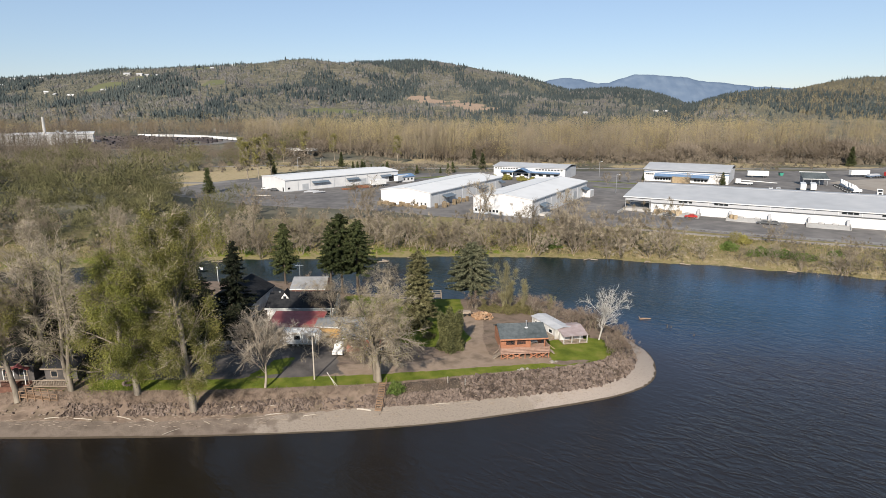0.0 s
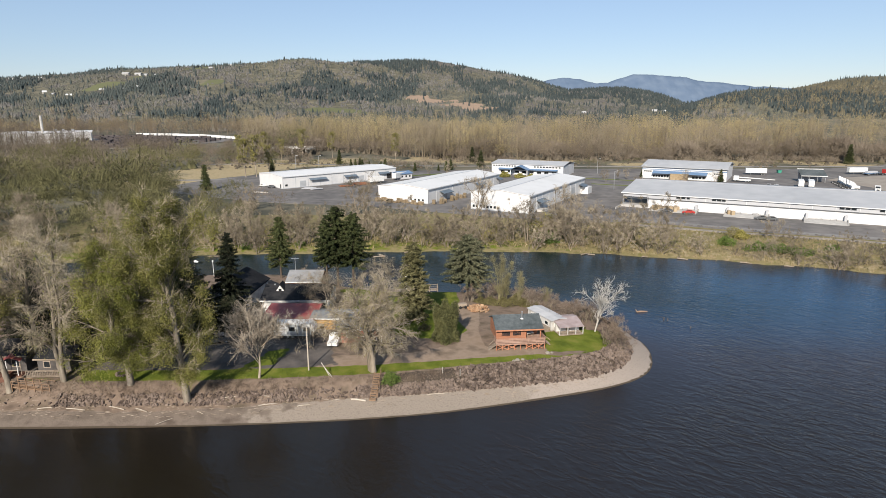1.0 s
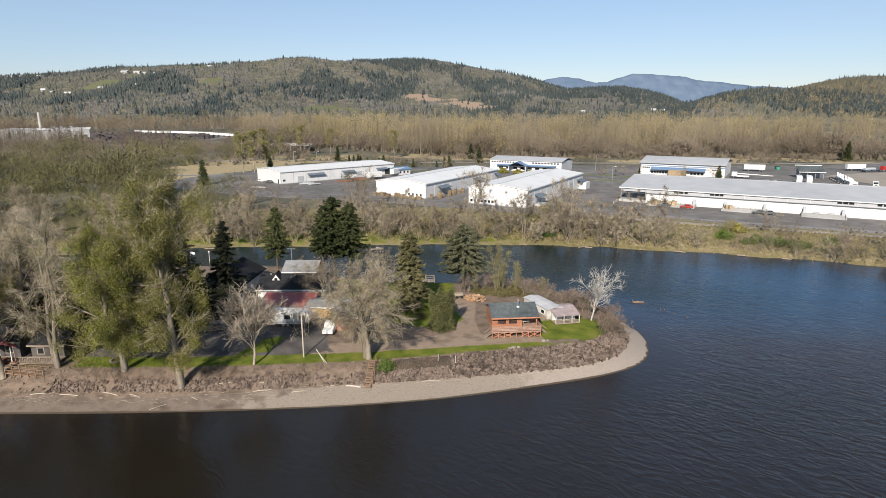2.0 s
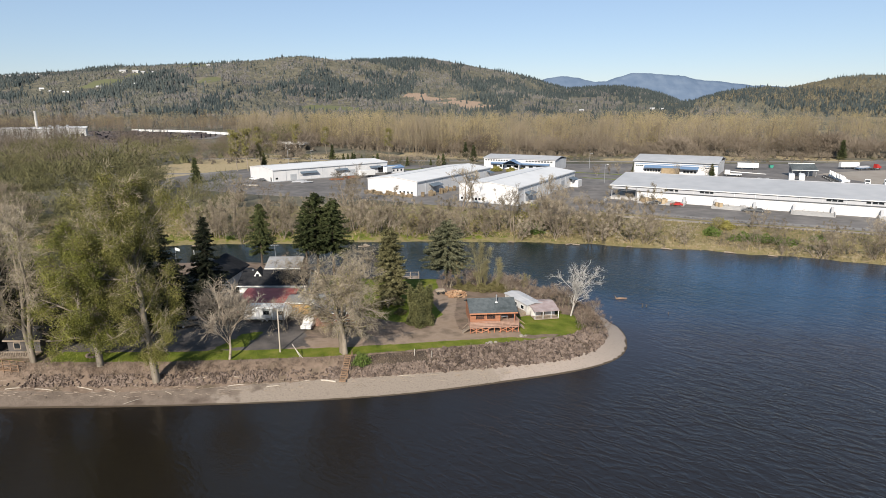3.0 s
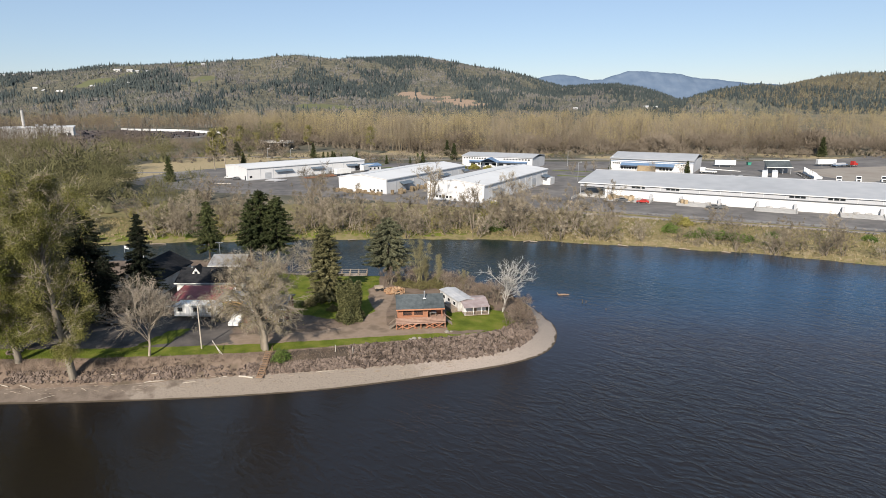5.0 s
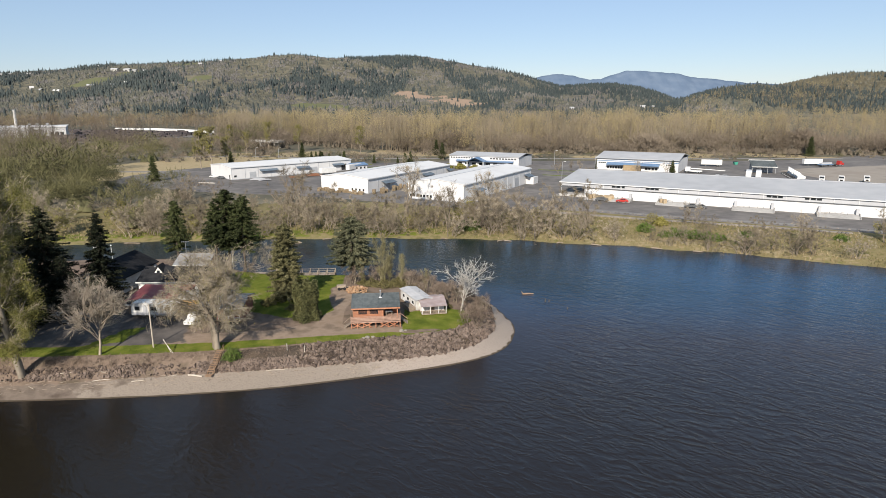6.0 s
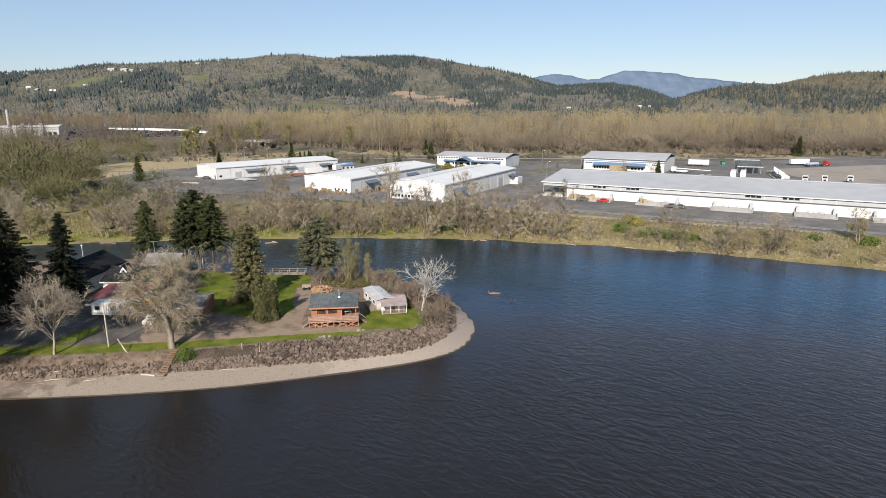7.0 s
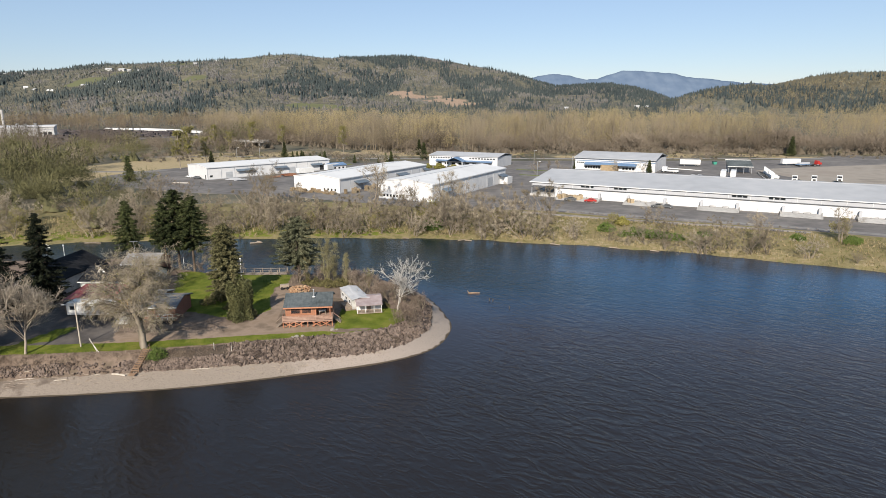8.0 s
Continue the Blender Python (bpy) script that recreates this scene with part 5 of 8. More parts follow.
def car(m, paint, label, group="parked cars", pickup=False, length=4.6):
    root = thing("pickup_truck" if pickup else "car", m, label, "car", group)
    L = length
    if pickup:
        prof = [(0, .35), (0, .95), (1.3, 1.05), (1.9, 1.7), (3.2, 1.72), (3.4, 1.05), (L, 1.0), (L, .35)]
    else:
        prof = [(0, .35), (.05, .8), (1.1, .95), (1.8, 1.45), (3.2, 1.5), (4.1, 1.0), (L, .9), (L, .35)]
    bm = prism(bmesh.new(), prof, -.88, .88)
    bmesh.ops.bevel(bm, geom=bm.edges[:], offset=.05, segments=1, affect="EDGES")
    part("body", bm, paint, root)
    x0, x1 = (1.45, 3.25) if pickup else (1.3, 3.7)
    part("side_glass", boxes((x0 + .45, x1 - .25, -.9, .9, 1.12, 1.5 if pickup else 1.4)), M["glass"], root)
    part("windscreen", prism(bmesh.new(), [(x0 - .02, 1.08), (x0 + .5, 1.62 if pickup else 1.42), (x0 + .46, 1.64 if pickup else 1.45), (x0 - .06, 1.1)], -.75, .75), M["glass"], root)
    if pickup:
        part("bed_liner", boxes((3.55, L - .15, -.72, .72, .98, 1.06)), M["tyre"], root)
    for x in (.9, L - .95):
        for y in (-.82, .82):
            wheel(root, x, y, .34, .2)
    for y in (-.62, .62):
        part("headlight", boxes((-.03, .05, y - .16, y + .16, .68, .82)), M["steel"], root)
    return root


YZ = 3.14
trailer(pose(185, 365, YZ, 0, 0, -17), "white box trailer on the asphalt yard", 11.5)
trailer(pose(246.5, 364.5, 3.18, 0, 0, 0), "white box trailer on the gravel lot", 11)
flat = thing("flatbed_trailer", pose(252, 357.5, 3.18, 0, 0, 18), "blue flatbed trailer with a grey load", "trailer")
part("bed", boxes((0, 10, -1.25, 1.25, 1.0, 1.3)), M["blue_metal"], flat)
part("load", boxes((1, 9, -1.0, 1.0, 1.3, 2.3), bevel=.1), M["band_grey"], flat)
for x in (1.2, 2.4, 8.5):
    for y in (-1, 1):
        wheel(flat, x, y)
tractor(pose(268, 361, 3.18, 0, 0, 198), M["red_paint"], "red truck tractor with a flatbed", False)
for k in range(6):
    tractor(pose(205.5 + k * 2.0, 293 + k * 5.2, 3.2, 0, 0, 150 + (k % 3) * 3), M["white_paint"], "white truck tractor parked in a row")
for x, y in ((206.8, 282.3), (215.9, 281.9), (227.7, 281.4)):
    tractor(pose(x, y, 3.2, 0, 0, 60), M["white_paint"], "white truck tractor parked behind the long warehouse", False)
trailer(pose(181, 300, YZ, 0, 0, 62), "white box trailer beside the open shed", 9)
trailer(pose(185.5, 299, YZ, 0, 0, 62), "white box trailer beside the open shed", 9)
shed = thing("open_shed", pose(195.5, 325, YZ, 0, 0, -14), "open-sided loading shed with a dark roof and white edges", "shed")
part("roof", prism(bmesh.new(), [(2.6, 4.75), (7, 6.3), (7, 6.5), (2.6, 4.95)], -.5, 12.2, axis="x"), M["dark_roof"], shed)
part("front_roof", prism(bmesh.new(), [(-1, 3.5), (2.6, 4.65), (2.6, 4.85), (-1, 3.7)], -.5, 12.2, axis="x"), M["dark_roof"], shed)
part("roof_edge", boxes((-.6, 12.3, 6.9, 7.2, 6.1, 6.75), (-.6, 12.3, -1.1, -1.0, 3.45, 3.75)), M["white_paint"], shed)
part("back_wall", boxes((0, 11.7, 6, 6.2, 0, 5.9)), M["band_grey"], shed)
for x in (0, 3.8, 7.6, 11.4):
    part("post", boxes((x, x + .25, 0, .25, 0, 3.8)), M["steel"], shed)
for x, y, a, p, lb in ((167.5, 305, 60, M["white_paint"], "white car parked behind the long warehouse"), (170.5, 303.5, 60, M["white_paint"], "white van-like car parked behind the long warehouse"),
                       (-92, 318, -40, M["white_paint"], "white pickup beside the warehouse gable"), (-86.5, 313, -35, M["grey_paint"], "dark grey car beside the warehouse gable")):
    car(pose(x, y, YZ, 0, 0, a), p, lb)
for lx, p in ((24.5, M["red_paint"]), (16.5, M["grey_paint"]), (49.5, M["grey_paint"]), (52.5, M["grey_paint"])):
    w = Matrix.Translation((77, 248.4, 3.14)) @ pose(0, 0, 0, 0, 0, GRID) @ pose(lx, -7.6 if lx > 40 else -6.8, 0, 0, 0, 12)
    car(w, p, "red car parked at the loading docks" if p is M["red_paint"] else "dark car parked at the loading docks")
trailer(pose(-24, 342, YZ, 0, 0, 62), "white box trailer at the end of the warehouse", 12)
trailer(pose(-36, 325, YZ, 0, 0, 40), "white box trailer along the warehouse", 9)
water_tank = thing("green_bin", pose(209, 372, YZ), "green steel waste bin on the yard", "bin")
part("body", prism(bmesh.new(), [(0, 0), (1.6, 0), (2.0, 1.7), (-.4, 1.7)], 0, 2), M["teal_paint"], water_tank)
part("lid", boxes((-.5, 2.1, -.05, 2.05, 1.7, 1.8)), M["tyre"], water_tank)
mast = thing("crane_truck", pose(162, 331, YZ, 0, 0, -32), "white crane truck with its boom lowered", "truck")
part("cab", boxes((0, 2.6, -1.2, 1.2, .8, 3.2), bevel=.15), M["white_paint"], mast)
part("bed", boxes((2.6, 8.5, -1.2, 1.2, .8, 1.4)), M["white_paint"], mast)
part("boom", rod(bmesh.new(), (2.8, 0, 2.4), (20, 0, 1.9), .28, .16), M["white_paint"], mast)
for x in (1, 6.3, 7.5):
    for y in (-1, 1):
        wheel(mast, x, y)


def pallet_stack(x, y, turn, n, label, z=YZ):
    root = thing("pallet_stack", pose(x, y, z, 0, 0, turn), label, "pallets", "pallet stacks")
    for k in range(n):
        part("pallet", boxes((0, 1.2, 0, 1.0, k * .16 + .10, k * .16 + .14), (0, .1, 0, 1, k * .16, k * .16 + .1), (.55, .65, 0, 1, k * .16, k * .16 + .1), (1.1, 1.2, 0, 1, k * .16, k * .16 + .1)), M["pale_wood"], root)
    return root


rr = random.Random(5)
for k in range(34):
    u, v = rr.uniform(-1, 25), rr.uniform(-5.5, -1.5)
    c, s = math.cos(radians(-31)), math.sin(radians(-31))
    pallet_stack(-25.5 + u * c - v * s, 269.8 + u * s + v * c, rr.uniform(-50, -10), rr.randint(3, 10), "stack of worn wooden pallets beside the warehouse gable")
for k in range(14):
    u, v = rr.uniform(27, 30.5), rr.uniform(-2, 24)
    c, s = math.cos(radians(-31)), math.sin(radians(-31))
    pallet_stack(-25.5 + u * c - v * s, 269.8 + u * s + v * c, rr.uniform(-50, -10), rr.randint(6, 14), "tall stack of brown pallets along the warehouse side")
for k in range(12):
    lx, ly = rr.uniform(12, 22), rr.uniform(-3.6, -1)
    p = Matrix.Translation((77, 248.4, 3.99)) @ pose(0, 0, 0, 0, 0, GRID) @ Vector((lx, ly, 0))
    pallet_stack(p.x, p.y, rr.uniform(-40, -20), rr.randint(3, 7), "stack of wooden pallets on the loading dock", 3.98)


def stock_pile(x, y, turn, length, width, high, mat, label, n=12):
    root = thing("timber_pile", pose(x, y, YZ, 0, 0, turn), label, "timber pile")
    rq = random.Random(int(x * 7 + y))
    for k in range(n):
        w, q = rq.uniform(.25, .6), rq.uniform(0, width)
        z0 = rq.uniform(0, high * .6)
        part("beam", boxes((rq.uniform(0, length * .3), length * rq.uniform(.7, 1), q, q + w, z0, z0 + rq.uniform(.2, .4))), mat, root)
    return root


M["rust"] = ramp_mat("rusty_steel", [(0.16, 0.06, 0.035), (0.25, 0.11, 0.06), (0.30, 0.18, 0.12)], 1.0, 0.8)
stock_pile(-42, 318, 30, 9, 6, 1.2, M["rust"], "rusty steel beams piled on the yard", 18)
stock_pile(-50, 313, 20, 8, 5, 1.0, M["rust"], "rusty brown steel stock on the yard", 14)
stock_pile(-68, 304, 10, 8, 3, .8, M["band_grey"], "grey scrap and stock on the yard", 12)
stock_pile(-62, 300, 30, 7, 3, .8, M["band_grey"], "grey scrap and stock on the yard", 10)
stock_pile(-90, 293, -12, 11, 1.2, .6, M["white_bark"], "pale logs laid on the yard edge", 5)
for k in range(46):
    u = k / 45
    x, y = np.interp(u, [0, .5, 1], [84, 112, 160]), np.interp(u, [0, .5, 1], [208.5, 193.5, 171.5])
    bm = bmesh.new()
    bmesh.ops.create_icosphere(bm, subdivisions=1, radius=.55)
    for v in bm.verts:
        v.co *= rr.uniform(.7, 1.2)
        v.co.z *= .7
    r = thing("boulder", pose(x + rr.uniform(-.5, .5), y + rr.uniform(-.6, .6), 3.15, 0, 0, rr.uniform(0, 90)), "grey boulder edging the road on the bank", "boulder", "road edge boulders")
    part("stone", bm, M["old_stone"], r)


def street_lamp(x, y, h=9.0, z=YZ, turn=0):
    root = thing("street_lamp", pose(x, y, z, 0, 0, turn), "grey street lamp on a tall pole", "lamp", "street lamps")
    part("pole", rod(bmesh.new(), (0, 0, 0), (0, 0, h), .14, .09), M["steel"], root)
    part("arm", rod(bmesh.new(), (0, 0, h - .1), (1.2, 0, h + .1), .07), M["steel"], root)
    part("head", boxes((.9, 1.7, -.2, .2, h + .02, h + .2), bevel=.04), M["white_paint"], root)


for x, y in ((98, 372), (112, 330), (-94, 408), (-78, 405), (88, 300)):
    street_lamp(x, y)

stone_rng = random.Random(77)
for k in range(44):
    u = k / 43
    x, y = np.interp(u, [0, .35, 1], [92, 112, 145]) + stone_rng.uniform(-.6, .6), np.interp(u, [0, .35, 1], [194, 184.6, 170.6]) + stone_rng.uniform(-.6, .6)
    bm = bmesh.new()
    bmesh.ops.create_icosphere(bm, subdivisions=1, radius=stone_rng.uniform(.3, .6))
    for v in bm.verts:
        v.co *= stone_rng.uniform(.8, 1.2)
    b = thing("edge_stone", pose(x, y, 3.2), "dark stone along the edge of the yard", "stone", "edge stones")
    part("stone", bm, M["asphalt"], b)

# ---- factory across the fields ----
M["stock"] = ramp_mat("dark_stacked_stock", [(0.035, 0.03, 0.033), (0.065, 0.055, 0.056), (0.10, 0.085, 0.08)], 0.6, 0.85, per_object=0.4)
M["factory_wall"] = ramp_mat("grey_white_factory_siding", [(0.36, 0.355, 0.33), (0.44, 0.435, 0.41), (0.50, 0.495, 0.47)], 0.2, 0.7)
M["factory_white"] = ramp_mat("white_factory_siding", [(0.46, 0.455, 0.44), (0.54, 0.535, 0.52), (0.60, 0.595, 0.58)], 0.2, 0.7)
fac = thing("factory", pose(-507, 687, 3.0, 0, 0, 28), "long pale factory with chimneys across the fields", "factory")
part("wall", boxes((20, 108, 0, 60, 0, 12)), M["factory_white"], fac)
part("roof", boxes((19, 109, -1, 61, 12, 12.8)), M["white_roof"], fac)
part("band", boxes((20, 108, -.2, 0, 8.6, 9.4)), M["band_grey"], fac)
part("annex", boxes((-90, 19, 4, 50, 0, 13)), M["factory_wall"], fac)
for x, h in ((59, 32), (-9, 31)):
    part("chimney", rod(bmesh.new(), (x, 10, 0), (x, 10, h), 1.7, 1.3, 10), M["concrete"], fac)
for x in (70, 78, 88):
    part("vent", boxes((x, x + 3, 10, 14, 12.8, 16)), M["steel"], fac)
for x in (92, 97, 102):
    part("gate", boxes((x, x + 3.4, -.3, 0, 0, 6)), M["dark"], fac)
slab("pavement", [(-420, 640), (-296, 622), (-258, 722), (-250, 785), (-312, 850), (-430, 912), (-520, 890), (-420, 770)], 3.4, M["asphalt"], "asphalt storage yard by the factory", "asphalt")
slab("road", rounded([(-440, 922), (-372, 896), (-308, 856), (-244, 788), (-252, 784), (-316, 846), (-376, 886), (-440, 910)], 3), 3.5, M["lot_gravel"], "pale curved road round the storage yard", "road")
STOCK = [(-414, 646), (-300, 628), (-266, 722), (-262, 780), (-320, 838), (-430, 894), (-500, 878), (-412, 770)]
for i in range(17):
    for j in range(22):
        x, y = -500 + j * 11.5 + rr.uniform(-.8, .8), 636 + i * 15.5
        if poly_distance(np.array([x + 4.]), np.array([y + 2.]), STOCK)[0] > 4 and rr.random() < .85:
            root = thing("stock_stack", pose(x, y, 3.42, 0, 0, rr.uniform(-4, 4)), "dark stacked stock in the storage yard", "stacked stock", "stacks in the storage yard")
            part("crate", boxes((0, 8.5, 0, 4, 0, rr.uniform(1.6, 3.6)), bevel=.2), M["stock"], root)
for k in range(17):
    a = k / 16
    x, y = np.interp(a, [0, .3, .65, 1], [-440, -380, -322, -262]), np.interp(a, [0, .3, .65, 1], [907, 887, 850, 790])
    root = thing("semi_trailer", pose(x, y, 3.5, 0, 0, -18 - 27 * a), "white trailer in the curved row by the storage yard", "trailer", "trailers by the storage yard")
    part("box", boxes((0, 11, -1.3, 1.3, 1.0, 3.9), bevel=.1), M["white_paint"], root)
    part("axle_unit", boxes((8.5, 11, -1.1, 1.1, 0, 1.0), bevel=.2), M["tyre"], root)
bridge = thing("bridge", pose(-146, 541, 5, 0, 0, -20), "grey concrete road bridge among the trees", "bridge")
part("deck", boxes((0, 40, 0, 8, 3.2, 4.2)), M["concrete"], bridge)
for y in (0, 7.7):
    part("parapet", boxes((0, 40, y, y + .3, 4.2, 5.2)), M["concrete"], bridge)
for x in (6, 20, 34):
    part("pier", boxes((x, x + 1.2, 1, 7, -1, 3.2)), M["concrete"], bridge)

# houses on the hillside
def hill_house(x, y, w, h):
    z = float(height(np.array([x]), np.array([y]))[0])
    root = thing("house", pose(x, y, z, 0, 0, rr.uniform(-25, 25)), "small white house on the wooded hillside", "house", "hillside houses")
    part("wall", boxes((0, w, 0, 12, -4, h)), M["factory_wall"], root)
    part("roof", prism(bmesh.new(), [(-1, h - .2), (6, h + 4), (13, h - .2), (13, h + .3), (6, h + 4.6), (-1, h + .3)], -1, w + 1, axis="x"), M["grey_roof"] if rr.random() < .6 else M["white_roof"], root)
    part("window", boxes((w * .3, w * .6, -.2, 0, 2, h - 2)), M["glass"], root)


for px, dist, w in ((30, 2900, 22), (45, 2900, 26), (80, 2880, 20), (85, 2200, 16), (100, 2150, 14), (125, 2120, 24), (185, 2150, 26), (228, 2500, 34), (250, 2520, 36), (265, 2500, 18), (283, 2500, 16),
                    (225, 2080, 14), (250, 2090, 18), (206, 2800, 14), (340, 2850, 14), (412, 2980, 34), (380, 2700, 18), (330, 2900, 12), (578, 3000, 22), (1160, 1900, 16), (1180, 1900, 16), (1035, 1850, 14), (10, 2600, 22)):
    hill_house(1.1 + (px - 781) / 1079 * dist * .974, dist, w * .8, 6)

# ---- trees and thickets of the far bank ----
def thicket_kinds():
    out = []
    for k in range(6):
        out.append(grown("bank_thicket", 100 + k, 8.0, 8.5, .12, "grey-brown leafless thicket on the far bank", "thicket", M["thicket_wood"], M["twig"], 2600, (.3, .8), (.045, .085),
                         thick=(.035, .025), first=.08, limbs=6, kids=(2, 0), tilt=(.35, .95), leader=.9, stems=5, spread_r=1.0, crook=.16, low=.6, group="far bank thickets"))
    for k in range(4):
        out.append(grown("bank_tree", 120 + k, 12.0, 8.5, .2, "leafless grey-brown tree on the far bank", "tree", M["thicket_wood"], M["twig"], 2600, (.3, .85), (.03, .065),
                         thick=(.045, .024), first=.18, limbs=9, kids=(5, 2), tilt=(.4, .85), leader=.9, stems=2, spread_r=.5, crook=.14, group="far bank trees"))
    return out


def far_bank():
    rq = random.Random(11)
    kinds = thicket_kinds()
    used = set()

    def put(k, x, y, size):
        if k not in used:
            used.add(k)
            plant(kinds[k], x, y, turn=rq.uniform(0, 360), size=size)
        else:
            again(kinds[k], x, y, rq.uniform(0, 360), size)

    for i in range(48):
        x = -68 + i * 2.95 + rq.uniform(-1.4, 1.4)
        y = np.interp(x, [p[0] for p in FAR_SHORE], [p[1] for p in FAR_SHORE])
        front = rq.random() < .6
        put(rq.randint(0, 5), x, y + (rq.uniform(1, 5) if front else rq.uniform(7, 15)), rq.uniform(.45, 1.25) if front else rq.uniform(.7, 1.5))
        if i % 3 == 0 and x < 58:
            put(rq.randint(6, 9), x + rq.uniform(-3, 3), y + rq.uniform(6, 18), rq.uniform(.65, 1.3))
    for i in range(12):
        x = rq.uniform(76, 160)
        y = np.interp(x, [p[0] for p in FAR_SHORE], [p[1] for p in FAR_SHORE])
        put(rq.randint(0, 5), x, y + rq.uniform(2, 20), rq.uniform(.3, .85))
    for x, y, k, s in ((101.5, 156.5, 2, .75), (109.5, 158, 3, .95), (111.5, 157.5, 0, .85), (116.5, 160, 1, .7), (121.5, 155.5, 4, .9), (125.5, 153.5, 5, .8), (102.7, 185.2, 2, .5), (88, 171.5, 3, .5), (134, 150, 1, .7)):
        put(k, x, max(y, np.interp(x, [p[0] for p in FAR_SHORE], [p[1] for p in FAR_SHORE]) + 1.6), s)
    for i in range(46):
        x = rq.uniform(-185, -62)
        y = np.interp(x, [p[0] for p in FAR_SHORE], [p[1] for p in FAR_SHORE])
        put(rq.randint(0, 9), x, y + 5 + rq.uniform(0, 1) ** 1.4 * 60, rq.uniform(.7, 1.15))
    for i in range(10):
        put(rq.randint(0, 5), rq.uniform(-70, -10), rq.uniform(200, 232), rq.uniform(.4, .7))
    for x, y, k, s in ((14.3, 220, 6, 1.5), (41, 194, 7, 1.35), (44, 197, 8, 1.1), (-30, 232, 9, 1.25), (-26, 228, 6, 1.1), (128, 160, 8, .8), (106, 184, 9, .55), (149, 160, 7, .75),
                       (95, 345, 6, .5), (101, 338, 7, .5), (107, 341, 8, .5), (92, 330, 9, .45), (104, 315, 6, .45), (148, 322, 7, .55), (134, 330, 8, .55), (5, 360, 8, .6), (-5, 372, 9, .6)):
        put(k, x, y, s)


far_bank()


def leafy_bush(name, seed, size, mat, n, label, category="bush", group="", leaf=(.12, .3), flat=.8):
    rng = np.random.default_rng(seed)
    root = thing(name, Matrix(), label, category, group)
    pts = rng.normal(0, 1, (n, 3))
    pts /= np.linalg.norm(pts, axis=1, keepdims=True)
    lump = 1 + .28 * np.sin(pts[:, 0] * 5 + seed) * np.cos(pts[:, 1] * 4 + 2 * seed) + .15 * np.sin(pts[:, 2] * 9 + seed)
    pts *= (rng.uniform(.45, 1.0, (n, 1)) ** .4) * lump[:, None] * size
    pts[:, 2] = np.abs(pts[:, 2]) * flat
    v, f = leaves(rng, pts, leaf)
    mesh_object("foliage", v, f, mat, parent=root)
    st = [(*(rng.normal(0, .1, 2) * size), -.2, *(rng.normal(0, .35, 2) * size), size * flat * rng.uniform(.5, .9), .05 * size, .012) for _ in range(7)]
    v, f = prisms(st, 4)
    tagged(mesh_object("branchwork", v, f, M["dark_bark"], parent=root), kind="stuff")
    return root


gb = leafy_bush("green_bush", 3, 2.6, M["green_bush"], 2600, "green bush among the dry grass of the bank", group="green bank bushes", leaf=(.25, .5))
plant(gb, 97, 175.5)
for x, y, s in ((99.5, 173.8, .9), (102.5, 172.5, .9), (105.6, 171.4, .95), (107.6, 170.6, .8), (90, 182.5, .95), (94, 176, .7), (139, 164, .7), (151, 158.5, .8), (153, 160, .6), (36, 190, 1.3), (38, 196, 1.2), (-58, 184, .7), (-30, 183, .6), (-42, 186, .6), (116, 171, .7)):
    again(gb, x, y, x * 7, s)
bud = grown("budding_tree", 131, 9.5, 7.0, .14, "olive budding tree among the bare bank thickets", "tree", M["bark"], M["twig"], 900, (.35, .9), (.04, .08), M["gold_bush"], 1500, (.22, .42),
            thick=(.05, .03), first=.14, limbs=9, kids=(5, 2), tilt=(.4, .9), leader=.88, stems=2, spread_r=.5, crook=.14, group="budding bank trees")
plant(bud, 36.5, 189)
for x, y, s in ((-4, 186.5, .7), (58.5, 184, .8), (20.5, 189, .6), (-49, 186, .7), (91, 183.5, .55), (-72, 192, 1.0), (-88, 186, .9), (152, 161, .7), (64, 182, .45)):
    again(bud, x, y, x * 19, s)
pop = grown("poplar", 141, 24.0, 8.5, .3, "tall yellow-green budding poplar beside the dry field", "tree", M["bark"], M["olive_twig"], 2600, (.6, 1.5), (.07, .14), M["gold_bush"], 1500, (.35, .6),
            thick=(.09, .05), first=.16, limbs=16, kids=(4, 1), tilt=(.3, .6), leader=.96, low=1.0, crown=.4, crook=.1, group="field poplars")
plant(pop, -113, 362)
for x, y, k in ((-107, 363, 1.1), (-104, 380, .8), (-107, 490, 1.05), (-84, 494, .95), (-150, 466, .9), (-31, 462, .95), (-120, 474, .75), (-140, 500, .95)):
    again(pop, x, y, x * 13, k)
yb = leafy_bush("budding_bush", 4, 2.5, M["gold_bush"], 2000, "yellow-green budding bush by the office", group="budding bushes", leaf=(.3, .6))
plant(yb, 33, 360, 3.2)
for x, y, s in ((40, 358, 1.2), (48, 352, 1.1), (54, 350, 1), (0, 345, 1.1), (96, 186, .9), (62, 346, .8)):
    again(yb, x, y, x * 11, s, 3.1)
fir_small = conifer("fir", 31, 8.0, 4.6, "small dark fir by the far road", bare=.02, boughs=7, density=.45, group="far firs", sliver=(.4, .9))
plant(fir_small, -114.8, 303.5, size=1.6)
for x, y, s in ((-33, 392, 1), (-35.5, 390, .8), (-14, 392, .7), (6, 391, .85), (1, 394, .5), (-106, 394, 1.0), (-57.5, 410, .8), (-54.5, 410, .8), (-51, 407, .9), (-49, 403, .85), (-44.5, 403, .7), (9, 398, .9), (119, 352, .75),
                (154, 329, .85), (30, 420, 1.4), (26, 455, 1.4), (-36, 388, .7), (290, 430, 1.7), (-70, 440, 1.3)):
    again(fir_small, x, y, x * 13, s, 3.05)

